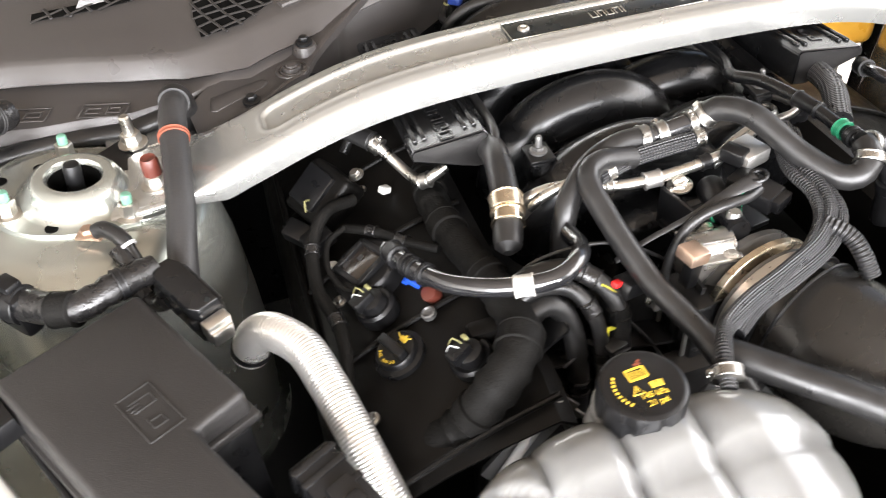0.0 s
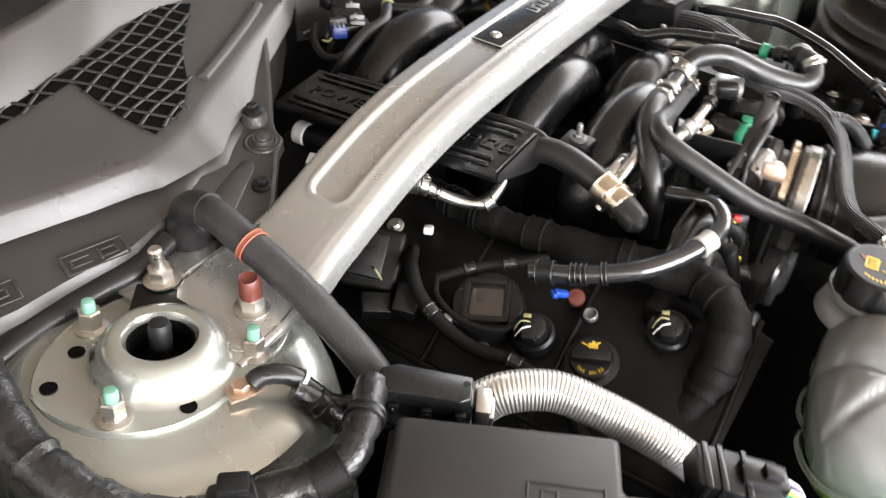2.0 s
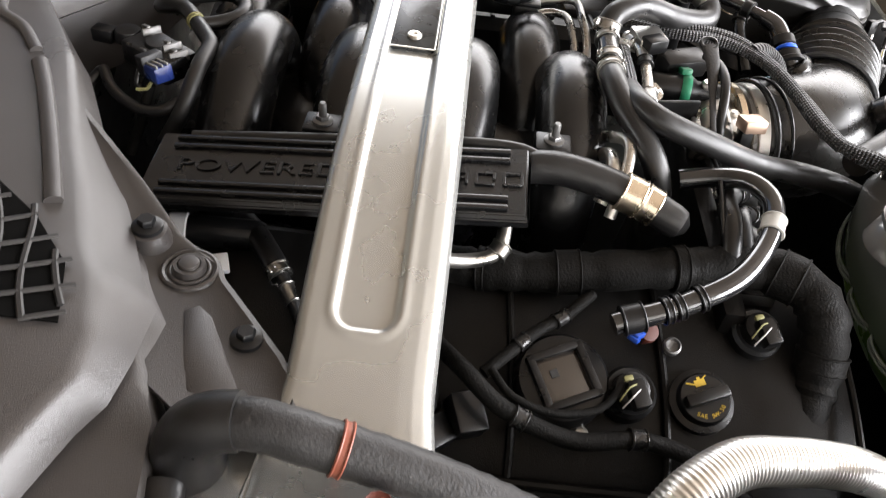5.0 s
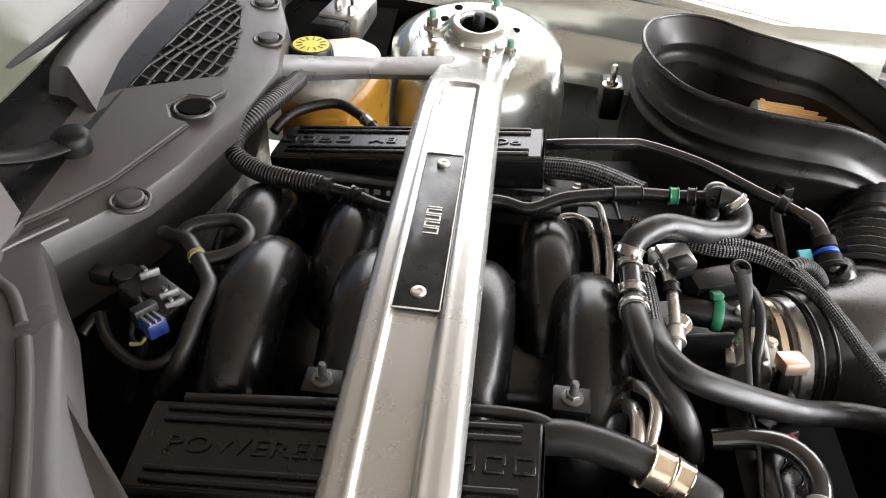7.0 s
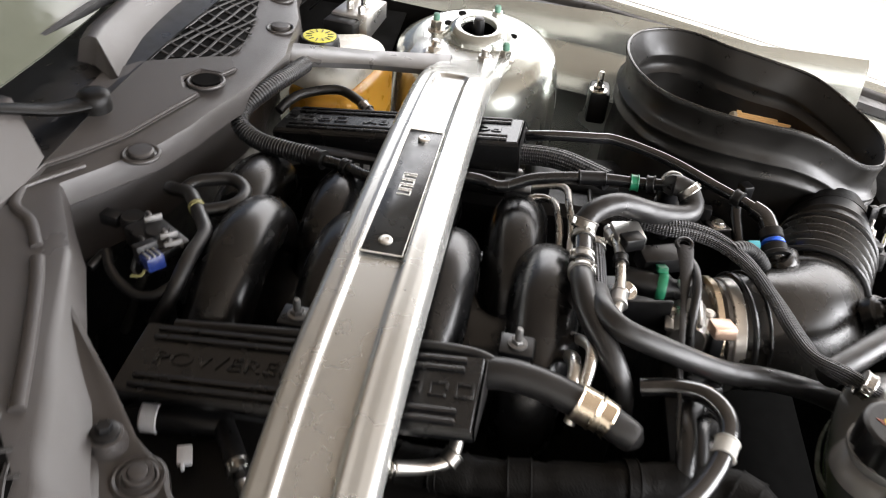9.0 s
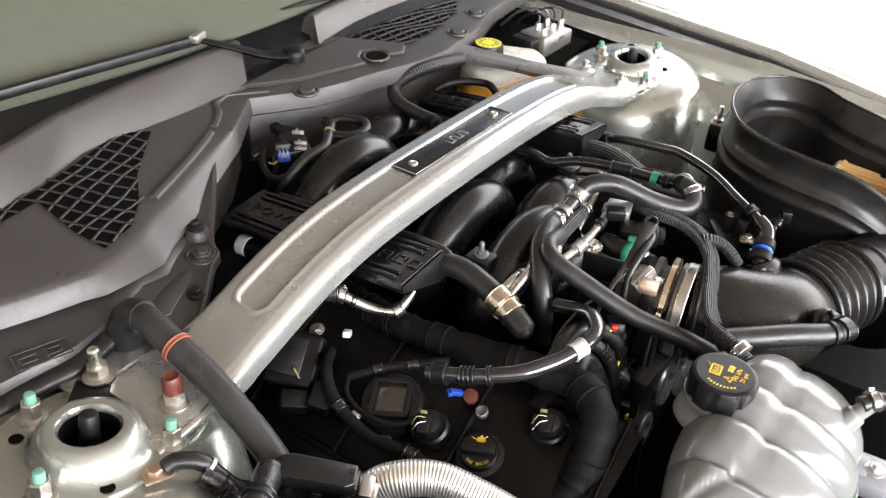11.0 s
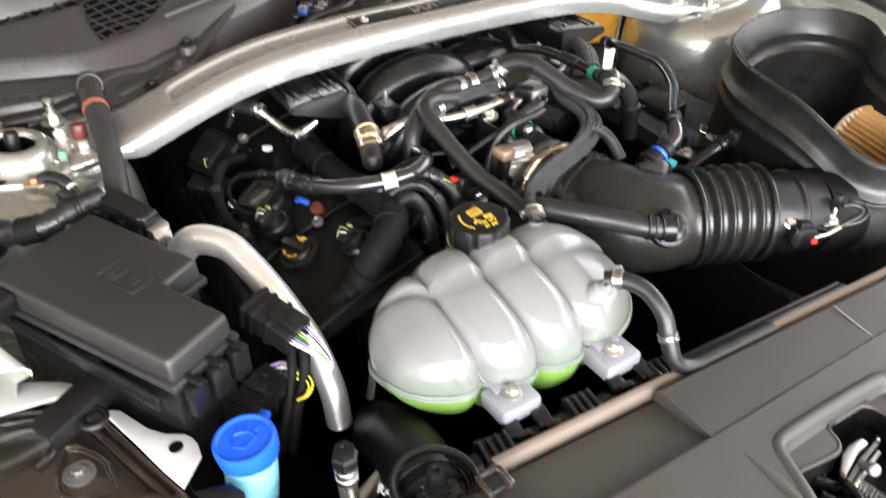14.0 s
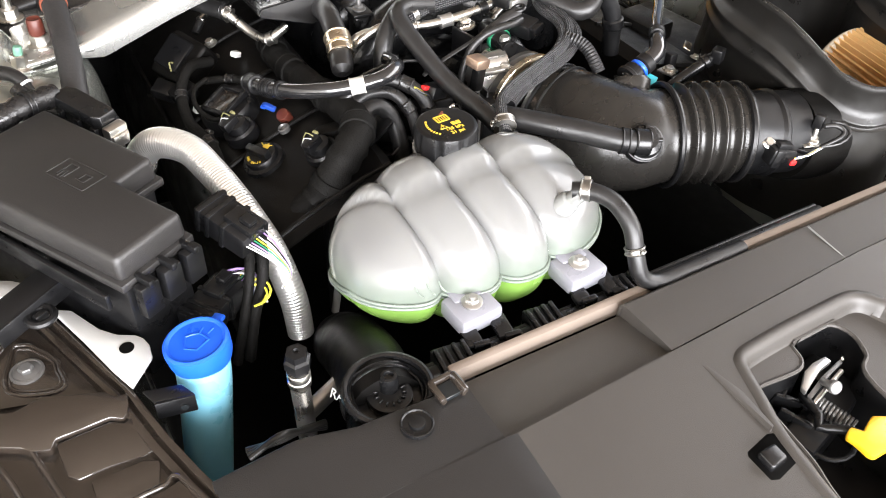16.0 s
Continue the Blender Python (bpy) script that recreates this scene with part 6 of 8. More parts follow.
# ---- intake duct and air box ----
def intake_duct():
    d = thing("intake_duct", (0.1, -0.42, 0.72), "black plastic intake duct with rubber bellows", "intake duct")
    part("elbow", tube([(0.022, -0.335, 0.788), (0.032, -0.37, 0.787), (0.045, -0.405, 0.786), (0.074, -0.431, 0.786), (0.116, -0.445, 0.786)], lambda s, l: 0.055 + 0.009 * math.sin(min(1, s * 1.15) * math.pi) ** 0.8, 44, 0.004), DUCT, d, angle=60)
    part("bellows", tube([(0.113, -0.443, 0.786), (0.152, -0.458, 0.786), (0.194, -0.475, 0.785)], lambda s, l: 0.0515 + 0.0085 * abs(math.cos(s * 5 * math.pi)) ** 3.5, 44, 0.0007), DUCT, d, "ribbed rubber bellows", angle=60)
    part("sensor_tube", tube([(0.190, -0.473, 0.785), (0.222, -0.486, 0.782), (0.262, -0.497, 0.778)], lambda s, l: 0.054 if s < 0.14 else 0.049 + 0.003 * (0.50 < s < 0.58), 40, 0.003), BLACK, d)
    part("snout", tube([(0.255, -0.495, 0.775), (0.29, -0.497, 0.768), (0.35, -0.49, 0.76)], lambda s, l: 0.0535 + 0.012 * s, 36, 0.006), COVER, d, "dull black air box snout")
    part("collar", join(ring((0.024, -0.343, 0.788), (0.28, -1, 0), 0.0575, 0.003, 44), ring((0.028, -0.356, 0.788), (0.3, -1, 0), 0.060, 0.0016, 44)), BLACK, d)
    part("end_band", ring((0.193, -0.475, 0.785), (1, -0.42, -0.05), 0.0555, 0.0042, 44), BLACK, d)
    part("end_band", ring((0.112, -0.4425, 0.786), (1, -0.35, 0), 0.0590, 0.0035, 44), BLACK, d)
    m = axis((0.041, -0.484, 0.823), (-0.30, -0.62, 0.72))
    n = part("nipple", join(lathe([(0.0215, -0.008), (0.0215, 0.004), (0.018, 0.006), (0.016, 0.012), (0.0105, 0.014), (0.0105, 0.02)], m, 28), ring(m @ V(0, 0, 0.005), m.to_3x3() @ V(0, 0, 1), 0.0185, 0.0018, 28)), SATIN, d)
    part("cross_web", join(box(0.034, 0.004, 0.01, m @ pose(0, 0, 0.012), 0.001), box(0.004, 0.034, 0.01, m @ pose(0, 0, 0.012), 0.001)), SATIN, n)
    part("port", lathe([(0.015, -0.02), (0.015, 0.0), (0.019, 0.002), (0.019, 0.006), (0.012, 0.008), (0.011, 0.016)], axis((0.094, -0.391, 0.830), (0.45, 0.25, 0.85)), 20), DUCT, d)
    part("port_cap", lathe([(0.016, -0.012), (0.017, 0.004), (0.013, 0.009), (0.005, 0.0095)], axis((0.092, -0.398, 0.836), (0.2, 0.5, 0.8)), 24, 1.35, 0.8), DUCT, d)


intake_duct()
hose([(-0.085, -0.40, 0.845), (-0.06, -0.428, 0.846), (-0.03, -0.460, 0.846), (0.0, -0.490, 0.843), (0.027, -0.505, 0.841)], 0.0122, "black breather pipe along the intake duct", RUBBER, clamps=((0.84, 0.0135, BLACK, 0.008), (0.95, 0.0138, SATIN, 0.016)))


def maf_sensor():
    s = thing("air_flow_sensor", (0.235, -0.535, 0.77), "black air flow sensor plug with red lock and wires", "sensor")
    part("gusset", prism([(0.216, -0.508), (0.262, -0.528), (0.254, -0.546), (0.238, -0.552)], 0.783, 0.789, None, 0.001), BLACK, s)
    part("web", box(0.034, 0.004, 0.022, pose(0.232, -0.524, 0.799, 0, 18, -35), 0.001), BLACK, s)
    part("plug", join(box(0.032, 0.020, 0.020, pose(0.205, -0.536, 0.788, 0, 12, -15), 0.003), box(0.012, 0.024, 0.023, pose(0.198, -0.534, 0.788, 0, 12, -15), 0.002), box(0.018, 0.010, 0.006, pose(0.208, -0.537, 0.800, 0, 12, -15), 0.001)), BLACK, s)
    part("screw", hexnut((0.196, -0.524, 0.799), (-0.2, -0.5, 0.8), 0.0055, 0.005), STEEL, s, "zinc screw")
    part("lock", box(0.008, 0.008, 0.006, pose(0.217, -0.547, 0.780, 0, 12, -15), 0.001), RED, s, "red lock tab")
    part("plate", box(0.022, 0.014, 0.0025, pose(0.249, -0.541, 0.7915, 0, 0, -20), 0.0006), STEEL, s, "zinc plate")
    part("stud", hexnut((0.253, -0.540, 0.793), (0, 0, 1), 0.0048, 0.007, stud=0.010, sr=0.003), STEEL, s, "zinc stud")
    part("stud_cap", box(0.009, 0.011, 0.018, pose(0.257, -0.537, 0.816, 0, 8, 20), 0.0015), BLACK, s)
    for k, mt in enumerate((PALE, LIME, BLUE, PALE)):
        o = V(0.0015 * k, -0.0012 * k, 0.0012 * k)
        part("wire", tube([V(0.219, -0.545, 0.782) + o, V(0.227, -0.551, 0.785) + o, V(0.237, -0.554, 0.791) + o, V(0.247, -0.558, 0.798) + o], 0.0010, 6), mt, s)
    part("sheath", tube([(0.245, -0.557, 0.797), (0.254, -0.561, 0.803), (0.263, -0.565, 0.810), (0.269, -0.562, 0.815), (0.263, -0.554, 0.819), (0.250, -0.549, 0.819)], 0.0028, 10), RUBBER, s)
    part("sheath", tube([(0.247, -0.559, 0.799), (0.260, -0.568, 0.804), (0.274, -0.568, 0.812), (0.276, -0.556, 0.818), (0.266, -0.545, 0.818)], 0.0020, 8), RUBBER, s)


maf_sensor()

RIM = [(0.385, -0.243, 0.897), (0.415, -0.234, 0.898), (0.455, -0.229, 0.899), (0.50, -0.236, 0.899), (0.538, -0.258, 0.898), (0.556, -0.295, 0.898), (0.548, -0.335, 0.898), (0.522, -0.375, 0.896), (0.502, -0.43, 0.892), (0.482, -0.49, 0.885),
       (0.43, -0.535, 0.872), (0.38, -0.562, 0.86), (0.325, -0.556, 0.85), (0.297, -0.525, 0.855), (0.290, -0.495, 0.868), (0.281, -0.465, 0.885), (0.278, -0.43, 0.896), (0.281, -0.39, 0.898), (0.296, -0.33, 0.898), (0.335, -0.272, 0.897)]


def air_box():
    a = thing("air_box", (0.45, -0.36, 0.62), "open black plastic air box with a wide flared mouth", "air box")
    pts = smooth_path(RIM + RIM[:1], 0.01)[:-1]
    c = V(0.412, -0.385, 0)

    def loop(grow, drop, flat=0.0):
        """The mouth's outline grown outwards and dropped; flat evens its height out."""
        out = []
        for p in pts:
            q = V(p.x, p.y, 0) - c
            q = q * (1 + grow / q.length)
            out.append(V(c.x + q.x, c.y + q.y, p.z + (0.88 - p.z) * flat - drop))
        return out

    outer = [loop(-0.001, 0.0), loop(0.0015, -0.001), loop(0.0028, 0.002), loop(0.0012, 0.006), loop(-0.001, 0.016), loop(-0.0015, 0.030), loop(0.001, 0.040), loop(0.006, 0.044), loop(0.0068, 0.046), loop(0.006, 0.048), loop(0.003, 0.050), loop(0.003, 0.058, 0.2), loop(0.006, 0.061, 0.25), loop(0.0066, 0.063, 0.3), loop(0.006, 0.065, 0.35), loop(0.003, 0.067, 0.4),
             loop(0.004, 0.085, 0.7), loop(0.008, 0.11, 1), loop(0.008, 0.24, 1)]
    inner = [loop(-0.001, 0.0), loop(-0.0035, 0.003), loop(-0.008, 0.016), loop(-0.020, 0.030), loop(-0.020, 0.034), loop(-0.014, 0.040, 0.2), loop(-0.016, 0.046, 0.3), loop(-0.024, 0.05, 0.4), loop(-0.022, 0.056, 0.5), loop(-0.028, 0.10, 1), loop(-0.034, 0.15, 1)]
    part("outer_wall", sheet(outer, 0, True), AIRBOX, a, angle=70)
    part("rim", tube([p + V(0, 0, 0.0006) for p in pts] + [pts[0] + V(0, 0, 0.0006)], 0.0021, 8, smooth=False, caps=False), DUCT, a)
    bm = sheet(inner, 0, True)
    bm.verts.ensure_lookup_table()
    bm.faces.new(bm.verts[-len(pts):])
    part("inner_wall", bm, AIRBOX, a, angle=55)
    f = thing("air_filter", (0.44, -0.43, 0.72), "tan pleated paper air filter with a pale rim", "air filter")
    m = axis((0.478, -0.397, 0.768), (-0.06, -1, -0.09))
    part("end_cap", lathe([(0.030, -0.008), (0.046, -0.006), (0.050, -0.002), (0.050, 0.003), (0.046, 0.005)], m, 40), FILTERRIM, f, "pale moulded end cap")
    part("core", lathe([(0.040, 0.002), (0.046, 0.124)], m, 32), FILTER, f)
    for k in range(44):
        part("pleat", prism([(-0.0020, -0.005), (0.0020, -0.005), (0.0006, 0.007), (-0.0006, 0.007)], 0.002, 0.126, m @ pose(0, 0, 0, 0, 0, k * 360 / 44) @ pose(0, 0.046, 0, -3, 0, 0), 0, 0.0), FILTER, f)


air_box()


def line_bracket():
    b = thing("line_bracket", (0.2, -0.33, 0.76), "black line bracket with a zinc plate behind the intake duct", "bracket")
    part("post", box(0.012, 0.012, 0.08, pose(0.215, -0.335, 0.775), 0.002), BLACK, b)
    part("plate", box(0.024, 0.022, 0.003, pose(0.200, -0.350, 0.800, 0, 8, 20), 0.0008), CLAMP, b, "zinc plate")
    part("bolt", hexnut((0.200, -0.350, 0.801), (0, 0, 1), 0.006, 0.006), STEEL, b, "zinc bolt")
    part("arm", box(0.05, 0.012, 0.006, pose(0.195, -0.31, 0.80, 0, 0, 35), 0.001), BLACK, b)
    part("clip", box(0.016, 0.014, 0.018, pose(0.247, -0.380, 0.826, 0, 0, 25), 0.002), BLACK, b)
    part("tag", box(0.020, 0.010, 0.0015, pose(0.226, -0.347, 0.828, 20, 0, 40), 0.0004), GOLD, b, "pale brass tag")


line_bracket()
hose([(0.165, -0.375, 0.785), (0.193, -0.372, 0.798), (0.222, -0.371, 0.808), (0.240, -0.374, 0.818), (0.247, -0.381, 0.828)], 0.0068, "short black hose behind the intake bellows", SATIN, clamps=((0.85, 0.0085, BLACK, 0.008),))


def far_stud():
    s = thing("stud_bracket", (0.49, -0.187, 0.80), "black bracket with a zinc stud on the fender apron", "bracket")
    part("bracket", box(0.05, 0.03, 0.05, pose(0.505, -0.19, 0.805), 0.006), BLACK, s)
    part("stud", hexnut((0.49, -0.187, 0.83), (0, 0, 1), 0.009, 0.008, stud=0.022, sr=0.0045), STEEL, s, "zinc stud")
    return s


move(far_stud(), -0.003, -0.017, -0.012)
# added box: darkens the gap below the vacuum line, no known part
solo("expansion_housing", join(box(0.15, 0.22, 0.10, pose(0.315, -0.235, 0.715, 0, 0, 8), 0.012, 3), box(0.05, 0.07, 0.03, pose(0.29, -0.20, 0.775, 0, 0, 8), 0.006)), COVER, "added black box filling the dark below the vacuum line", "housing")


# ---- coolant tank ----
def coolant_tank():
    t = thing("coolant_tank", (-0.178, -0.485, 0.72), "milky white coolant tank with green coolant and black cap", "coolant tank")
    A = V(-0.177, -0.484, 0.785)
    cuts = (-0.076, -0.020, 0.037)
    lobes = ((-0.135, -0.076), (-0.076, -0.020), (-0.020, 0.037), (0.037, 0.125))

    def swell(x):
        """How far the lobe stands out at x: full on its crest, nothing in the creases between."""
        for k, (a, b) in enumerate(lobes):
            if x <= b or k == 3:
                u = (x - (a + b) / 2) / ((b - a) / 2)
                if (k == 0 and u < 0) or (k == 3 and u > 0):
                    return 1.0
                return 1 - min(1.0, abs(u)) ** 3.0
        return 1.0

    def width(x):
        return 0.079 * (1 - min(1.0, abs(x / 0.1435)) ** 2.6) ** (1 / 2.3)

    stations = [-0.1435 * math.cos(math.pi * k / 150) for k in range(151)]
    for c in cuts:
        stations = [q for q in stations if abs(q - c) > 0.0006] + [c]
    stations.sort()

    def drop(y):
        return -0.036 * min(1.0, max(0.0, (y + 0.02) / 0.09))

    def skin(sign):
        rows = []
        for x in stations:
            w, s = width(x), swell(x)
            high = (1 - min(1.0, abs(x / 0.1435)) ** 2.5) ** 0.5
            row = []
            for k in range(61):
                a = math.pi * k / 60
                y = -w * math.copysign(abs(math.cos(a)) ** (0.72 if sign > 0 else 0.5), math.cos(a))
                fade = min(1.0, max(0.0, (0.068 - y) / 0.04))
                g = 0.6 + (s - 0.6) * fade
                if y > 0:
                    y *= 0.82 + 0.26 * min(1.0, 1.7 * math.sin(a)) if sign > 0 else 0.82 * (1 - 0.35 * math.sin(a))
                h = (0.068 + 0.20 * (y + 0.01) if sign > 0 else 0.052 + 0.024 * min(1.0, max(0.0, y / 0.05))) * high * math.sin(a) ** 0.86
                # a crease runs along the tank between the front lobes and the deck behind them
                deck = 0.003 + 0.020 * max(0.0, (-0.055 - x) / 0.045) ** 1.4
                dent = 0.0042 * math.exp(-((y - deck) / 0.0048) ** 2) * min(1.0, high * 1.6) if sign > 0 else 0.0
                step = 0.0035 * min(1.0, max(0.0, (y - deck) / 0.006)) * (1 - min(1.0, max(0.0, (y - 0.05) / 0.02))) if sign > 0 else 0.0
                slant = 0.014 * max(0.0, -y / 0.079) ** 1.5 * (1 - (x / 0.1435) ** 2)
                row.append(A + V(x + slant, y * (1 + 0.17 * (g - 0.6)), drop(y) * (1 - math.sin(a) if sign > 0 else 1.0) + sign * h * (1 + 0.21 * (g - 0.6)) - dent + step))
            rows.append(row)
        return sheet(rows, 0)

    part("upper_shell", skin(1), MILKY, t, angle=80)
    part("lower_shell", skin(-1), COOLANT, t, "green coolant showing through", angle=80)
    def edge(side, x):
        y = side * width(x) * (0.82 if side > 0 else 1.0)
        slant = 0.014 * max(0.0, -y / 0.079) ** 1.5 * (1 - (x / 0.1435) ** 2)
        return V(x * 1.008 + slant, y * (1 + 0.17 * (swell(x) - 0.6)) + side * 0.0012, drop(y))

    rim = [A + edge(side, x) for side, xs in ((-1, stations), (1, stations[::-1])) for x in xs]
    for lift in (0.0022, -0.0022):
        part("seam", tube([p + V(0, 0, lift) for p in rim + rim[:1]], 0.0016, 8, smooth=False, caps=False), SEAM, t)
    for k in range(3):
        part("level_mark", tube([A + V(-0.095 + 0.011 * k, -0.066 - 0.002 * k, 0.024), A + V(-0.093 + 0.011 * k, -0.068 - 0.002 * k, 0.016), A + V(-0.088 + 0.011 * k, -0.070 - 0.002 * k, 0.010)], 0.0007, 6), SEAM, t)
    part("neck", lathe([(0.038, 0.825), (0.034, 0.838), (0.029, 0.842), (0.029, 0.848), (0.0335, 0.849), (0.0335, 0.853)], pose(-0.172, -0.428, 0), 32), MILKY, t)
    for p, d in (((-0.102, -0.541, 0.835), (0.35, -0.45, 0.75)), ((-0.115, -0.448, 0.838), (0, 0.2, 1))):
        part("nozzle", lathe([(0.013, -0.01), (0.0105, 0.004), (0.008, 0.006), (0.008, 0.02)], axis(p, d), 20), TANK, t)
    coolant_cap(t)


def coolant_cap(tank):
    m = pose(-0.172, -0.428, 0)
    bm = bmesh.new()
    prof = [(0.0315, 0.853), (0.0315, 0.8735), (0.030, 0.878), (0.0275, 0.8795), (0.026, 0.8795)]
    rings = []
    for r, h in prof:
        rings.append([bm.verts.new(m @ V((r - (0.0022 if k % 9 < 2 and h < 0.876 else 0)) * math.cos(2 * math.pi * k / 72), (r - (0.0022 if k % 9 < 2 and h < 0.876 else 0)) * math.sin(2 * math.pi * k / 72), h)) for k in range(72)])
    for a, b in zip(rings, rings[1:]):
        for k in range(72):
            bm.faces.new((a[k], a[(k + 1) % 72], b[(k + 1) % 72], b[k]))
    bm.faces.new(rings[0][::-1])
    bm.faces.new(rings[-1])
    c = part("cap", bm, BLACK, tank, "black ribbed screw cap")
    def at(x, y, turn=0.0):
        return pose(-0.172 + x, -0.428 + y, 0.8796, 0, 0, turn)

    # instruction booklet sign, warning triangle, open book and the pressure
    bm = join(box(0.0125, 0.0016, 0.0008, at(-0.001, 0.0135, 4), 0), box(0.0135, 0.0016, 0.0008, at(-0.001, 0.0045, 4), 0), box(0.0016, 0.009, 0.0008, at(-0.0075, 0.009, 4), 0), box(0.0016, 0.009, 0.0008, at(0.0058, 0.0095, 4), 0))
    for dx in (-0.0048, -0.0022, 0.0004, 0.003):
        bm = join(bm, box(0.0010, 0.006, 0.0008, at(dx, 0.0085, 4), 0))
    part("sign", bm, YELLOW, c, "yellow hot surface sign")
    tri = [at(-0.0105, -0.0075) @ V(0, 0, 0), at(-0.0025, -0.0075) @ V(0, 0, 0), at(-0.0065, -0.0005) @ V(0, 0, 0), at(-0.0105, -0.0075) @ V(0, 0, 0)]
    part("sign", join(tube(tri, 0.0006, 6, smooth=False), box(0.0008, 0.003, 0.0008, at(-0.0065, -0.0042), 0)), YELLOW, c, "yellow warning triangle")
    part("sign", join(box(0.0042, 0.0052, 0.0008, at(0.0058, -0.003, 6), 0), box(0.0042, 0.0052, 0.0008, at(0.0108, -0.003, -6), 0)), YELLOW, c, "yellow open book sign")
    part("lettering", words("145 kPa", 0.0062, at(0.003, -0.0102), 0.0005), YELLOW, c, "yellow pressure lettering")
    part("lettering", words("21 psi", 0.0062, at(0.003, -0.0168), 0.0005), YELLOW, c, "yellow pressure lettering")
    bm = bmesh.new()
    for n in range(9):
        a = radians(150 + n * 9)
        bm = join(bm, box(0.0016, 0.0022, 0.0008, at(0.0205 * math.cos(a), 0.0205 * math.sin(a), math.degrees(a) + 90), 0))
    part("lettering", bm, YELLOW, c, "tiny yellow line of print")
    part("sign", join(box(0.005, 0.0022, 0.0008, at(0.003, 0.0165, 10), 0), box(0.003, 0.0018, 0.0008, at(0.005, 0.0188, 35), 0)), ORANGE, c, "red sign")


coolant_tank()
hose([(-0.100, -0.543, 0.850), (-0.088, -0.555, 0.853), (-0.076, -0.575, 0.850), (-0.071, -0.598, 0.835), (-0.072, -0.612, 0.812), (-0.068, -0.622, 0.790), (-0.050, -0.628, 0.780), (-0.02, -0.628, 0.779), (0.06, -0.628, 0.778)], 0.0085, "black rubber overflow hose from the coolant tank", RUBBER, clamps=((0.06, 0.0105, STEEL, 0.012), (0.34, 0.0098, STEEL, 0.008)))

for tx, ty in ((-0.226, -0.574), (-0.108, -0.577)):
    f = thing("tank_foot", (tx, ty, 0.765), "frosted plastic mounting foot bolted to the carrier", "mount", "tank feet")
    part("foot", join(box(0.045, 0.038, 0.02, pose(tx, ty, 0.778, 0, 0, 4), 0.004), box(0.03, 0.03, 0.01, pose(tx, ty + 0.02, 0.785), 0.003)), FOOT, f)
    part("bolt", join(hexnut((tx, ty, 0.788), (0, 0, 1), 0.007, 0.006), lathe([(0.003, 0.79), (0.003, 0.797)], pose(tx, ty, 0), 10)), CAST, f)


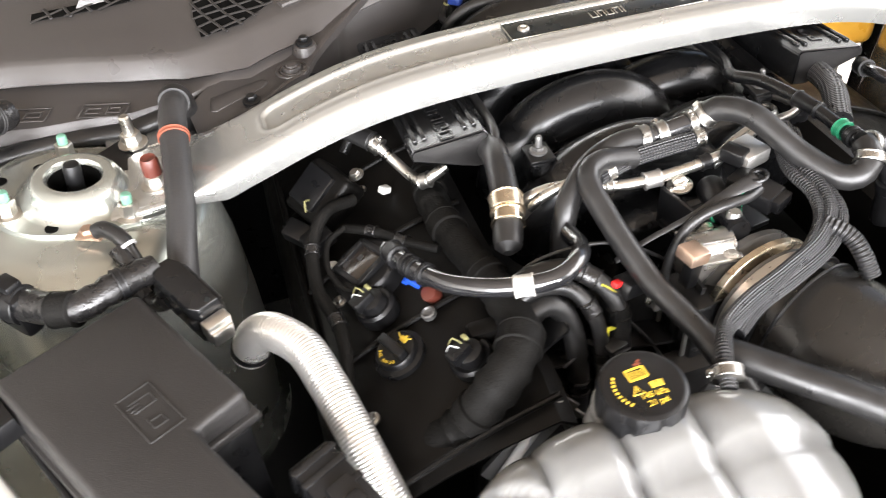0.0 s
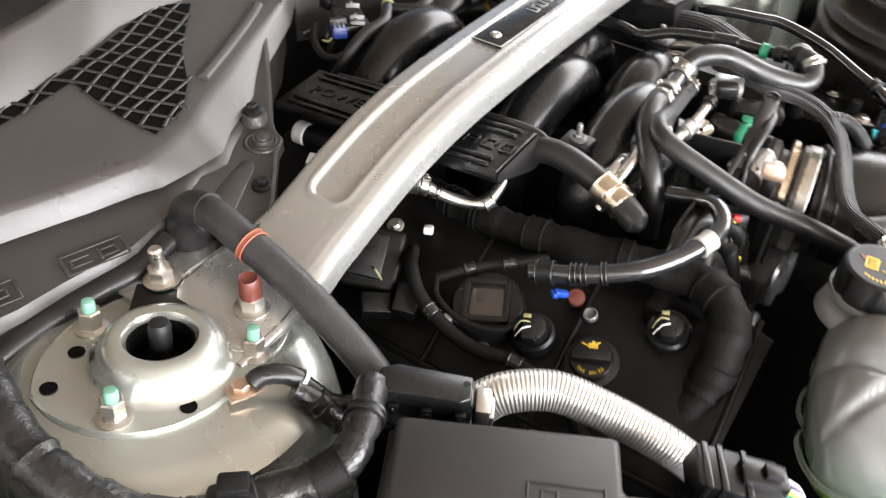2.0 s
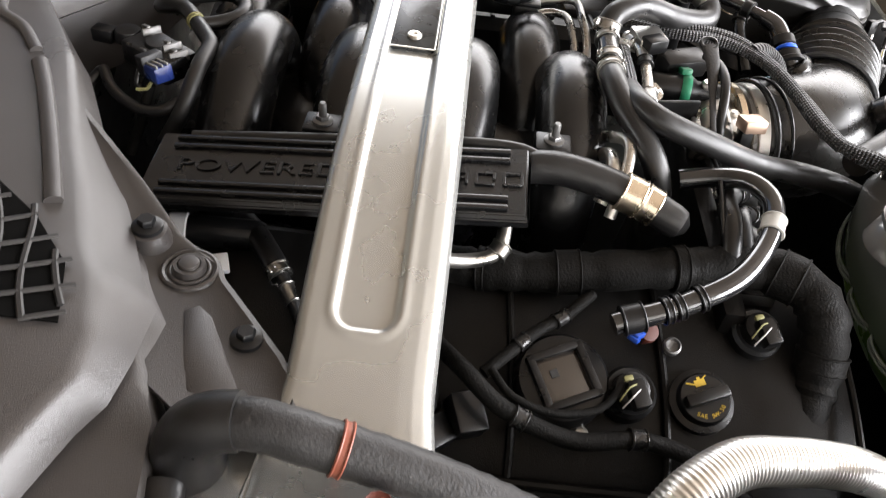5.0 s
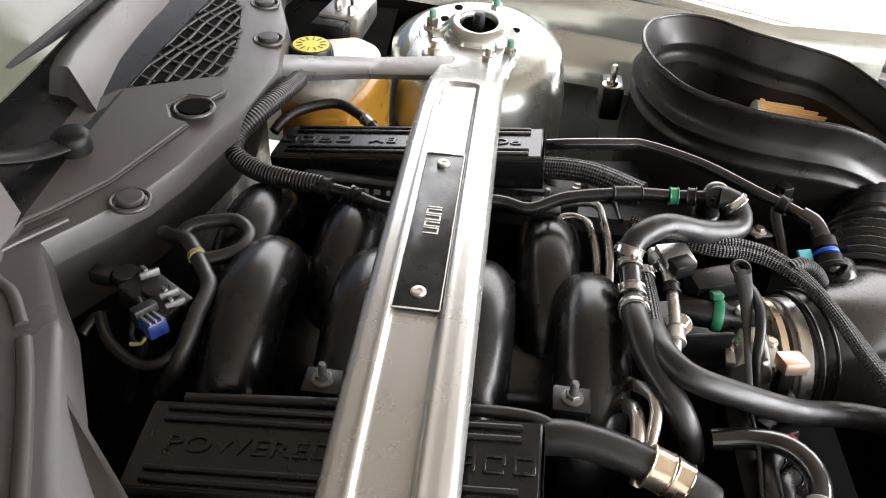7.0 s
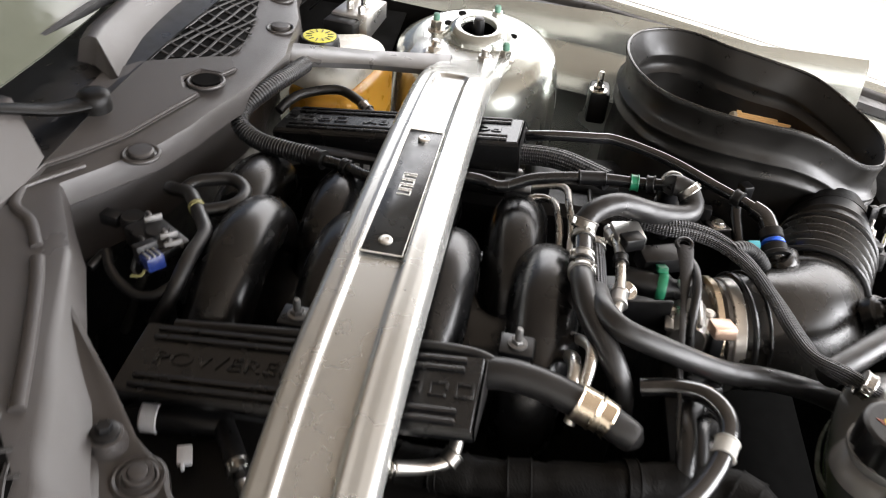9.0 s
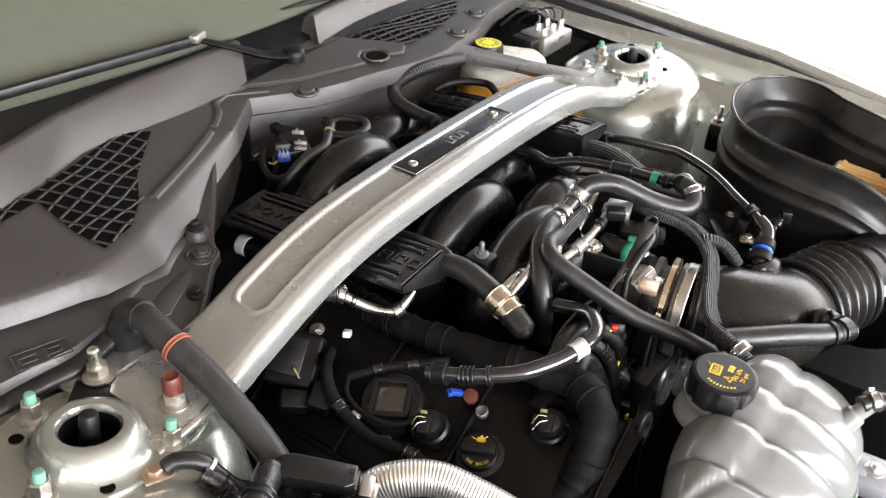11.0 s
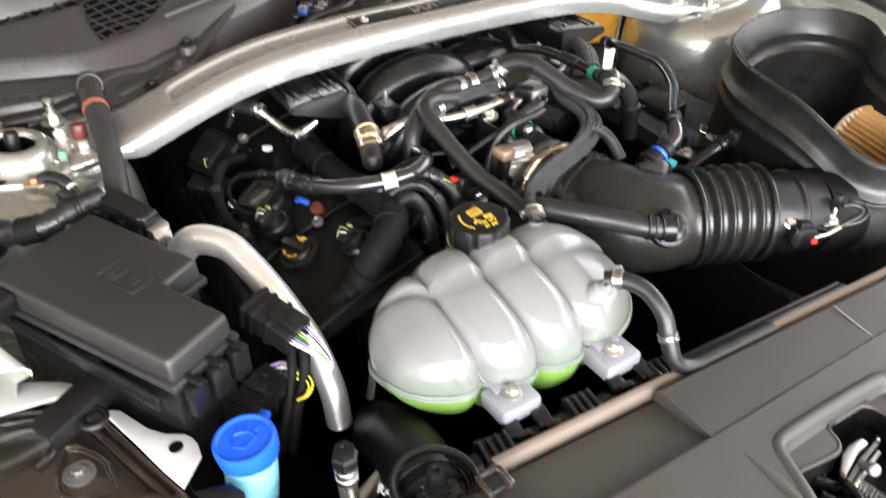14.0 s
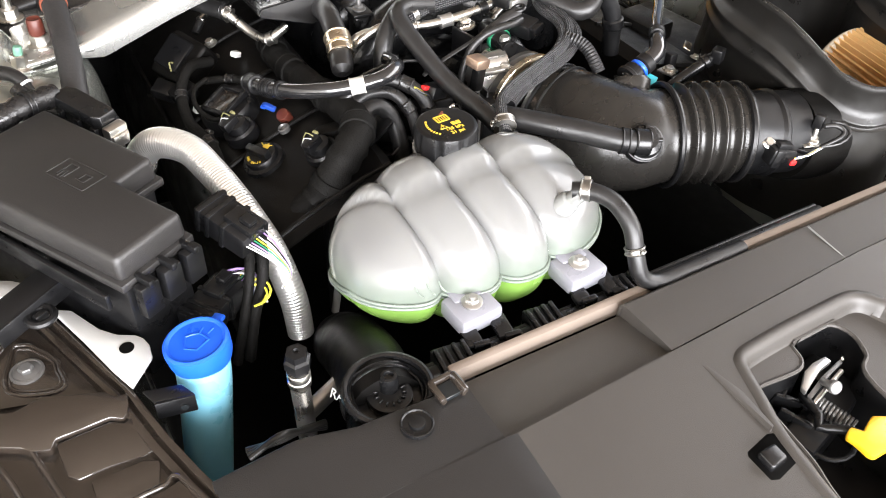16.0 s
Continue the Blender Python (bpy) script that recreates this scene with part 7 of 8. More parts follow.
# ---- fuse box and its plugs ----
def fuse_box():
    O, u, v = V(-0.508, -0.172, 0), V(0.475, -0.88, 0), V(-0.88, -0.475, 0)
    f = thing("fuse_box", (-0.53, -0.32, 0.74), "charcoal plastic fuse box lid with an embossed symbol", "fuse box")

    def P(a, b, z=0):
        q = O + u * a + v * b
        return (q.x, q.y)

    poly = [P(0, 0), P(0.158, 0), P(0.158, 0.045), P(0.242, 0.045), P(0.242, 0.122), P(0, 0.130)]
    lid = part("lid", prism(poly, 0.826, 0.853, None, 0.006, 0.025, 3), LID, f)
    part("base", prism([P(0.004, 0.004), P(0.154, 0.004), P(0.154, 0.049), P(0.238, 0.049), P(0.238, 0.118), P(0.004, 0.126)], 0.70, 0.829, None, 0.004), BLACK, f)
    part("rim", prism([P(-0.003, -0.003), P(0.161, -0.003), P(0.161, 0.042), P(0.245, 0.042), P(0.245, 0.125), P(-0.003, 0.133)], 0.819, 0.828, None, 0.002), LID, f)
    # embossed frame and symbol on the lid
    cm = Matrix.Translation((O + u * 0.120 + v * 0.059).to_tuple()[:2] + (0.8532,)) @ Matrix(((u.x, -v.x, 0, 0), (u.y, -v.y, 0, 0), (0, 0, 1, 0), (0, 0, 0, 1)))
    bm = bmesh.new()
    for x, y, w, h in ((0, 0.014, 0.05, 0.0012), (0, -0.014, 0.05, 0.0012), (-0.025, 0, 0.0012, 0.028), (0.025, 0, 0.0012, 0.028), (-0.016, 0.0, 0.0012, 0.018), (-0.006, 0.0, 0.0012, 0.018), (-0.011, 0.009, 0.01, 0.0012), (-0.013, -0.006, 0.0012, 0.01), (-0.009, -0.006, 0.0012, 0.01), (0.008, 0, 0.0012, 0.01), (0.016, 0, 0.0012, 0.01), (0.012, 0.005, 0.009, 0.0012), (0.010, -0.005, 0.012, 0.0012)):
        bm = join(bm, box(max(w, 0.0016), max(h, 0.0016), 0.0014, cm @ pose(x, y, 0), 0.0005, 2))
    part("emboss", bm, LID, lid)
    # latch rack on the front end
    for k in range(3):
        q = O + u * 0.252 + v * (0.055 + 0.026 * k)
        part("latch", join(box(0.012, 0.02, 0.035, Matrix.Translation((q.x, q.y, 0.806)) @ pose(0, 0, 0, 0, 0, -62), 0.002), box(0.02, 0.006, 0.008, Matrix.Translation((q.x, q.y, 0.826)) @ pose(0, 0, 0, 0, 0, -62), 0.002)), BLACK, f)
    # mounting tabs with clip eyes, and the latch frame along the outer side
    for a, b0, z, l in ((0.030, 0.144, 0.840, 0.104), (0.150, 0.124, 0.792, 0.082)):
        q = O + u * a + v * (b0 + 0.036)
        tm = Matrix.Translation((q.x, q.y, z)) @ Matrix(((v.x, u.x, 0, 0), (v.y, u.y, 0, 0), (0, 0, 1, 0), (0, 0, 0, 1)))
        tab = part("mounting_tab", join(box(l, 0.030, 0.008, tm @ pose(0, 0, 0, 0, 6, 0), 0.002), box(l, 0.004, 0.020, tm @ pose(0, 0.014, -0.006, 0, 6, 0), 0.001)), BLACK, f)
        part("clip_eye", join(ring(tm @ V(0.004, 0.024, -0.006), (0, 0, 1), 0.011, 0.0035, 20, 8), box(0.012, 0.006, 0.008, tm @ pose(0.004, 0.024, -0.006), 0.001)), BLACK, tab)
    q = O + u * 0.12 + v * 0.131
    part("side_rail", box(0.22, 0.006, 0.018, Matrix.Translation((q.x, q.y, 0.806)) @ pose(0, 0, 0, 0, 0, -61.7), 0.002), BLACK, f)
    return f


move(fuse_box(), 0.001, -0.010, 0.004)


def loom_cover():
    c = thing("loom_housing", (-0.455, -0.19, 0.80), "black two-part loom housing beside the fuse box", "cable housing")
    m = frame3((-0.460, -0.194, 0.842), (0.48, -0.87, -0.10), (0, 0, 1)) @ Matrix.Diagonal((0.88, 0.8, 0.9, 1))
    part("upper", prism([(-0.042, -0.012), (-0.030, -0.019), (0.034, -0.019), (0.043, -0.012), (0.043, 0.015), (-0.028, 0.017), (-0.042, 0.010)], 0.0, 0.013, m, 0.0016, 0.10, 2), SATIN, c)
    part("hole", lathe([(0.0032, 0.0122), (0.0032, 0.0134)], m @ pose(0.034, 0.004, 0), 14), BADGE, c)
    part("lower", box(0.08, 0.030, 0.03, m @ pose(0.002, 0, -0.016), 0.003), BLACK, c)
    for x in (-0.024, 0.004, 0.032):
        la = part("latch", box(0.010, 0.042, 0.012, m @ pose(x, 0, -0.008), 0.002), BLACK, c)
        part("slot", box(0.005, 0.0436, 0.004, m @ pose(x, 0, -0.007), 0.0008, 1), BADGE, la)
    part("hinge", lathe([(0.004, -0.03), (0.004, 0.03)], m @ pose(0.0, 0.019, -0.002, 0, 90, 0), 12), BLACK, c)
    part("end_sleeve", join(box(0.014, 0.030, 0.022, m @ pose(0.050, -0.001, -0.008), 0.003), box(0.006, 0.026, 0.018, m @ pose(0.058, -0.001, -0.014), 0.003)), STEEL, c, "silver end sleeve")
    return c


move(loom_cover(), -0.010, 0.011)
hose([(-0.434, -0.190, 0.755), (-0.424, -0.200, 0.785), (-0.408, -0.217, 0.802), (-0.386, -0.249, 0.806), (-0.3745, -0.2865, 0.799), (-0.366, -0.320, 0.789), (-0.358, -0.351, 0.775), (-0.348, -0.384, 0.748), (-0.342, -0.412, 0.705), (-0.341, -0.422, 0.66)], lambda s, l: 0.0176 - 0.0035 * s + 0.00032 * math.sin(l * 1960), "corrugated bright foil heat sleeve over a cable", FOIL, "heat_sleeve", "heat sleeve", seg=32, step=0.0006, clamps=((0.03, 0.0182, BLACK, 0.006),))


def plug_block(p, yaw, label, lean=0):
    c = thing("connector", p, label, "connector", "loom connectors")
    m = pose(p[0], p[1], p[2], 0, lean, yaw) @ Matrix.Diagonal((1.15, 0.80, 0.8, 1))
    part("shell", box(0.055, 0.045, 0.032, m, 0.003), BLACK, c)
    for dx in (-0.012, -0.022, 0.004):
        part("collar", box(0.005, 0.048, 0.036, m @ pose(dx, 0, 0), 0.0015), SATIN, c)
    part("latch", box(0.012, 0.014, 0.006, m @ pose(0.018, 0, 0.027), 0.0015), BLACK, c)
    part("lever", box(0.03, 0.026, 0.012, m @ pose(0.014, 0, 0.018), 0.002), SATIN, c)
    for k in range(9):
        mt = (PALE, PALE, VIOLET, GREEN, LIME, PALE, BLACK, VIOLET, PALE)[k]
        a = m @ V(0.026, -0.017 + 0.0043 * k, 0.004)
        b2 = m @ V(0.045, -0.012 + 0.003 * k, 0.002)
        c2 = m @ V(0.06, 0.004 + 0.0008 * k, -0.025)
        d2 = m @ V(0.055, 0.004 + 0.0008 * k, -0.06)
        part("wire", tube([a, b2, c2, d2], 0.0008, 6), mt, c)


plug_block((-0.388, -0.396, 0.812), -62, "black multi-pin connector with bundled coloured wires", 12)
plug_block((-0.425, -0.425, 0.745), 35, "black multi-pin connector near the washer filler", 0)
for mt, pts, word in ((VIOLET, [(-0.416, -0.404, 0.757), (-0.401, -0.407, 0.766), (-0.386, -0.412, 0.766), (-0.376, -0.419, 0.755), (-0.372, -0.427, 0.735)], "violet"),
                      (PALE, [(-0.412, -0.409, 0.757), (-0.399, -0.411, 0.763), (-0.386, -0.416, 0.763), (-0.378, -0.422, 0.752), (-0.374, -0.430, 0.73)], "white"),
                      (LIME, [(-0.392, -0.424, 0.757), (-0.383, -0.426, 0.762), (-0.374, -0.432, 0.762), (-0.373, -0.446, 0.760), (-0.382, -0.454, 0.757), (-0.392, -0.449, 0.75)], "yellow-green"),
                      (LIME, [(-0.392, -0.427, 0.754), (-0.384, -0.430, 0.759), (-0.377, -0.435, 0.758), (-0.377, -0.445, 0.756), (-0.386, -0.450, 0.75)], "yellow-green")):
    hose(pts, 0.0012, "thin loose %s wire looping beside the connector" % word, mt, "wire", "wire", seg=8)
hose([(-0.365, -0.407, 0.788), (-0.371, -0.424, 0.775), (-0.378, -0.433, 0.755), (-0.391, -0.443, 0.735), (-0.405, -0.448, 0.68)], 0.0058, "taped wiring bundle dropping below the connectors", TAPE, "wiring_loom", "wiring loom")
hose([(-0.378, -0.408, 0.785), (-0.386, -0.426, 0.77), (-0.393, -0.434, 0.752), (-0.404, -0.445, 0.73), (-0.418, -0.448, 0.68)], 0.0050, "taped wiring bundle dropping below the connectors", TAPE, "wiring_loom", "wiring loom")


# ---- washer filler ----
def washer_filler():
    w = thing("washer_filler", (-0.455, -0.52, 0.62), "pale blue washer filler neck with a blue cap", "washer filler")
    part("neck", tube([(-0.457, -0.500, 0.774), (-0.460, -0.505, 0.74), (-0.468, -0.512, 0.69), (-0.482, -0.522, 0.60)], lambda s, l: 0.0245 - 0.003 * s, 28), WASHER, w)
    m = axis((-0.458, -0.498, 0.776), (-0.10, 0.06, 1), 80) @ Matrix.Diagonal((0.94, 0.94, 1, 1))
    cap = part("cap", lathe([(0.028, -0.014), (0.030, -0.008), (0.031, 0.004), (0.0305, 0.008), (0.028, 0.0095), (0.026, 0.0085), (0.025, 0.0075), (0.01, 0.0075)], m, 40), BLUECAP, w, "bright blue cap")
    part("tab", box(0.012, 0.016, 0.005, m @ pose(0.004, 0.034, 0.0, 0, 0, -10), 0.002), BLUECAP, cap)
    bm = join(tube([m @ V(-0.012, 0.003, 0.0078), m @ V(0, 0.009, 0.0078), m @ V(0.012, 0.003, 0.0078)], 0.0008, 6), tube([m @ V(-0.012, 0.003, 0.0078), m @ V(-0.006, -0.011, 0.0078), m @ V(0.006, -0.011, 0.0078), m @ V(0.012, 0.003, 0.0078)], 0.0008, 6, smooth=False))
    for dx in (-0.008, 0.0, 0.008):
        bm = join(bm, tube([m @ V(dx, 0.010, 0.0078), m @ V(dx * 1.3, 0.017, 0.0078)], 0.0007, 6, smooth=False))
    part("symbol", bm, BLUECAP, cap)


washer_filler()


# ---- headlamp housing and bracket ----
def headlamp():
    h = thing("headlamp_housing", (-0.58, -0.52, 0.60), "glossy black headlamp housing with moulded ribs", "headlamp")
    out = [(-0.82, -0.31), (-0.62, -0.325), (-0.578, -0.340), (-0.560, -0.382), (-0.531, -0.470), (-0.518, -0.510), (-0.507, -0.561), (-0.493, -0.608), (-0.470, -0.68), (-0.455, -0.76), (-0.45, -0.88), (-0.82, -0.90)]
    part("body", prism(out, 0.62, 0.752, None, 0.004), GLOSS, h)
    ridge = [(-0.576, -0.344), (-0.564, -0.382), (-0.547, -0.432), (-0.533, -0.470), (-0.523, -0.497), (-0.520, -0.512), (-0.509, -0.561), (-0.495, -0.608), (-0.480, -0.651), (-0.465, -0.74)]
    part("lip", sheet([[V(x + 0.003, y, 0.7505), V(x + 0.0025, y, 0.7585), V(x, y, 0.7592), V(x - 0.003, y - 0.001, 0.7585), V(x - 0.0035, y - 0.001, 0.7505)] for x, y in ridge], 0), GLOSS, h)
    part("lip", sheet([[V(x - 0.0065, y - 0.003, 0.7505), V(x - 0.007, y - 0.003, 0.7565), V(x - 0.010, y - 0.004, 0.7572), V(x - 0.013, y - 0.005, 0.7562), V(x - 0.0135, y - 0.005, 0.7505)] for x, y in ridge], 0), GLOSS, h)
    part("rear_panel", prism([(-0.70, -0.345), (-0.615, -0.342), (-0.594, -0.352), (-0.582, -0.380), (-0.563, -0.430), (-0.548, -0.478), (-0.545, -0.493), (-0.585, -0.478), (-0.72, -0.44)], 0.748, 0.7548, None, 0.0015), GLOSS, h)
    # stepped block with a sharp front edge, tilted to the front
    step = prism([(-0.593, -0.482), (-0.587, -0.480), (-0.565, -0.489), (-0.540, -0.498), (-0.534, -0.506), (-0.524, -0.507), (-0.526, -0.518), (-0.529, -0.526), (-0.534, -0.530), (-0.543, -0.524), (-0.568, -0.525), (-0.586, -0.525), (-0.591, -0.533), (-0.605, -0.528), (-0.612, -0.521), (-0.655, -0.499), (-0.70, -0.49), (-0.70, -0.45), (-0.651, -0.469), (-0.611, -0.486)], 0.744, 0.7635, None, 0.0016)
    for v in step.verts:
        if v.co.z > 0.755:
            v.co.z += 0.12 * (v.co.y + 0.50)
    part("step", step, GLOSS, h)
    for pts, top in (([(-0.587, -0.528), (-0.569, -0.527), (-0.544, -0.526), (-0.534, -0.532), (-0.527, -0.529), (-0.522, -0.544), (-0.517, -0.562), (-0.520, -0.567), (-0.527, -0.569), (-0.554, -0.566), (-0.578, -0.567), (-0.585, -0.560)], 0.7575),
                     ([(-0.70, -0.50), (-0.655, -0.505), (-0.612, -0.525), (-0.604, -0.533), (-0.592, -0.536), (-0.584, -0.575), (-0.580, -0.62), (-0.70, -0.63)], 0.7565),
                     ([(-0.570, -0.575), (-0.530, -0.574), (-0.518, -0.580), (-0.524, -0.600), (-0.556, -0.603), (-0.570, -0.602)], 0.7555),
                     ([(-0.57, -0.613), (-0.522, -0.610), (-0.510, -0.607), (-0.496, -0.638), (-0.482, -0.69), (-0.475, -0.76), (-0.57, -0.78)], 0.7575)):
        slab = prism(pts, 0.744, top, None, 0.0014)
        for v in slab.verts:
            if v.co.z > 0.752:
                v.co.z += 0.10 * (v.co.y - max(q[1] for q in pts))
        part("front_panel", slab, GLOSS, h)
    recess = [(-0.593, -0.403), (-0.600, -0.401), (-0.606, -0.419), (-0.612, -0.436), (-0.612, -0.452), (-0.601, -0.463), (-0.582, -0.471), (-0.571, -0.471), (-0.567, -0.464), (-0.569, -0.450), (-0.569, -0.438), (-0.574, -0.425), (-0.581, -0.415), (-0.587, -0.406), (-0.593, -0.403)]
    part("rib", tube([(x, y, 0.7548) for x, y in recess], 0.0022, 8), GLOSS, h)
    part("rib", tube([((x + 0.589) * 0.84 - 0.589, (y + 0.437) * 0.84 - 0.437, 0.7545) for x, y in recess], 0.0014, 8), GLOSS, h)
    for pts, r in (([(-0.640, -0.335), (-0.618, -0.344), (-0.602, -0.352), (-0.595, -0.361), (-0.596, -0.376), (-0.602, -0.390), (-0.611, -0.405), (-0.625, -0.415)], 0.0022), ([(-0.646, -0.345), (-0.622, -0.352), (-0.606, -0.359), (-0.601, -0.366), (-0.602, -0.377), (-0.608, -0.389), (-0.618, -0.402)], 0.0014),
                   ([(-0.556, -0.609), (-0.536, -0.607), (-0.520, -0.606), (-0.515, -0.601), (-0.511, -0.602), (-0.507, -0.608), (-0.498, -0.631), (-0.488, -0.66)], 0.0020), ([(-0.614, -0.488), (-0.604, -0.529), (-0.591, -0.585), (-0.585, -0.64)], 0.0022), ([(-0.637, -0.511), (-0.625, -0.542), (-0.618, -0.574), (-0.615, -0.62)], 0.0020)):
        part("rib", tube([(x, y, 0.7575) for x, y in pts], r, 8), GLOSS, h)
    part("screw", join(lathe([(0.0145, 0.7535), (0.0145, 0.7562), (0.0125, 0.757), (0.0115, 0.7562), (0.009, 0.7572)], pose(-0.594, -0.437, 0), 28), hexnut((-0.594, -0.437, 0.757), (0, 0, 1), 0.0065, 0.005, False)), ARM, h, "steel adjuster screw")
    br = thing("grey_bracket", (-0.55, -0.42, 0.757), "pale grey metal headlamp bracket with a hole", "bracket")
    part("plate", prism([(-0.68, -0.295), (-0.615, -0.309), (-0.587, -0.324), (-0.575, -0.335), (-0.567, -0.360), (-0.556, -0.384), (-0.545, -0.391), (-0.528, -0.426), (-0.516, -0.440), (-0.501, -0.449), (-0.496, -0.456), (-0.4935, -0.466), (-0.495, -0.481), (-0.503, -0.490), (-0.519, -0.507), (-0.529, -0.481), (-0.543, -0.436), (-0.558, -0.392), (-0.572, -0.355), (-0.587, -0.345), (-0.68, -0.335)], 0.762, 0.7662, None, 0.0015), BRACKET, br)
    # the hole's dark is a black disc laid on the plate
    part("hole", lathe([(0.0065, 0.7660), (0.0065, 0.7670)], pose(-0.512, -0.461, 0), 20), VOID, br)

headlamp()
bb = thing("black_bracket", (-0.495, -0.535, 0.745), "small black steel bracket beside the washer neck", "bracket")
part("bracket", join(prism([(-0.513, -0.516), (-0.482, -0.524), (-0.475, -0.539), (-0.507, -0.533)], 0.764, 0.7675, None, 0.001), prism([(-0.507, -0.533), (-0.475, -0.539), (-0.476, -0.5415), (-0.508, -0.5355)], 0.748, 0.7675, None, 0.0008)), BLACK, bb)
part("hole", lathe([(0.0034, 0), (0.0034, 0.0012)], axis((-0.4855, -0.5400, 0.757), (-0.18, -1, 0)), 14), BADGE, bb)


# ---- radiator cover ----
WELL = [(-0.092, -0.95), (-0.083, -0.875), (-0.074, -0.842), (-0.070, -0.81), (-0.067, -0.787), (-0.063, -0.772), (-0.055, -0.767), (-0.03, -0.769), (-0.012, -0.7695), (-0.003, -0.765), (0.001, -0.758), (0.003, -0.749), (0.009, -0.743), (0.03, -0.742), (0.05, -0.743), (0.060, -0.750), (0.063, -0.765), (0.055, -0.785), (0.033, -0.813), (0.03, -0.95)]
TRAY = [(-0.113, -0.95), (-0.102, -0.875), (-0.097, -0.845), (-0.090, -0.81), (-0.079, -0.78), (-0.071, -0.756), (-0.065, -0.742), (-0.054, -0.735), (-0.04, -0.733), (-0.01, -0.731), (0.021, -0.730), (0.06, -0.7295), (0.085, -0.730), (0.10, -0.736), (0.110, -0.75), (0.118, -0.78), (0.13, -0.95)]


def radiator_cover():
    r = thing("radiator_cover", (0, -0.85, 0.74), "dark grey grained plastic radiator cover", "radiator cover", kind="structure")
    def back(x):
        return interp(x, [(-0.49, -0.635), (-0.42, -0.632), (-0.375, -0.645), (-0.30, -0.648), (-0.284, -0.637), (0.5, -0.634)])

    # plate beside the hose neck, falling away to the fender, its shade painted darker
    rows = []
    for x in [-0.49 + 0.0105 * k for k in range(20)] + [-0.2815]:
        yr, z = back(x), 0.7925 - 0.045 * max(0.0, -0.36 - x)
        rows.append([V(x, yr, 0.765), V(x, yr - 0.002, z - 0.006), V(x, yr - 0.006, z - 0.001), V(x, yr - 0.012, z)] + [V(x, yr - 0.012 + (-0.7155 - yr + 0.012) * k / 6, z) for k in range(1, 7)])
    part("panel", sheet(rows, 0.003), LID, r, "end panel with its shade painted darker", angle=30)
    part("panel", sheet([[V(-0.49, y, 0.785), V(-0.40, y, 0.7898), V(-0.36, y, 0.7925), V(-0.290 - 0.012 * k / 6, y, 0.7935), V(-0.280 - 0.012 * k / 6, y, 0.7932), V(-0.270 - 0.012 * k / 6, y, 0.7916)] for k, y in ((j, -0.7155 - 0.04 * j) for j in range(7))], 0.003), LID, r, "end panel with its shade painted darker")
    # sloping trough between the plates, deepest at the rear
    part("trough", sheet([[V(x, -0.637, 0.762), V(x, -0.6385, 0.770), V(x, -0.642, 0.7725), V(x, -0.66, 0.7752), V(x, -0.685, 0.7806), V(x, -0.7095 - 0.005 * min(1.0, (-0.1045 - x) / 0.17), 0.786)] for x in [-0.2815 + 0.01475 * k for k in range(13)]], 0.003), PANEL, r, angle=30)
    part("step", sheet([[V(x, -0.7065 - 0.007 * min(1.0, max(0.0, -0.1045 - x) / 0.17), 0.784), V(x, -0.7070 - 0.007 * min(1.0, max(0.0, -0.1045 - x) / 0.17), 0.7908), V(x, -0.7155, 0.7914)] for x in [-0.2815 + 0.0394 * k for k in range(21)]], 0.002), PANEL, r)
    rows = []
    for x in [-0.1045, -0.1040] + [-0.095 + 0.03 * k for k in range(21)]:
        yn = -0.7065 + 0.012 * min(1.0, max(0.0, (x + 0.1045) / 0.25))
        rows.append([V(x, -0.635, 0.763), V(x, -0.6365, 0.782), V(x, -0.641, 0.7865), V(x, -0.66, 0.7880), V(x, -0.69, 0.7898), V(x, yn, 0.7904), V(x, yn - 0.0006, 0.785)])
    part("panel", sheet(rows, 0.003), PANEL, r, angle=30)
    part("cheek", sheet([[V(-0.1045, y, z), V(-0.1052, y, low)] for y, z, low in ((-0.6415, 0.7863, 0.771), (-0.66, 0.7878, 0.774), (-0.69, 0.7896, 0.781), (-0.7065, 0.7902, 0.785))], 0.001), PANEL, r)
    tray = smooth_path([(x, y, 0.0) for x, y in TRAY], 0.006)
    well = smooth_path([(x, y, 0.0) for x, y in WELL], 0.005)

    def inset(path, dist, z):
        """The outline moved to its inner side and laid at z."""
        out = []
        for k, p in enumerate(path):
            d = (path[min(k + 1, len(path) - 1)] - path[max(k - 1, 0)]).normalized()
            out.append(V(p.x + d.y * dist, p.y - d.x * dist, z))
        return out

    plate = [(-0.279, -0.7155), (-0.1045, -0.7085), (0.145, -0.6965), (0.507, -0.6965), (0.507, -0.96)] + [(p.x, p.y) for p in tray[::-1]] + [(-0.288, -0.96)]
    part("panel", prism(plate, 0.7875, 0.7914), PANEL, r)
    part("latch_rim", sheet([inset(tray, d, z) for d, z in ((-0.003, 0.7905), (-0.0015, 0.7918), (0.0015, 0.7935), (0.005, 0.7938), (0.008, 0.7925), (0.0105, 0.789), (0.012, 0.784), (0.0135, 0.7795), (0.016, 0.777))], 0.002), PANEL, r, angle=60)
    floor_loop = inset(tray, 0.0145, 0.0)
    def even(path, n):
        """n points evenly spaced along the outline."""
        run = [0.0]
        for a, b in zip(path, path[1:]):
            run.append(run[-1] + (b - a).length)
        return [V(float(np.interp(run[-1] * k / (n - 1), run, [p.x for p in path])), float(np.interp(run[-1] * k / (n - 1), run, [p.y for p in path])), 0.7785) for k in range(n)]

    part("tray", sheet([even(floor_loop, 120), even(well, 120)], 0.003), PANEL, r)
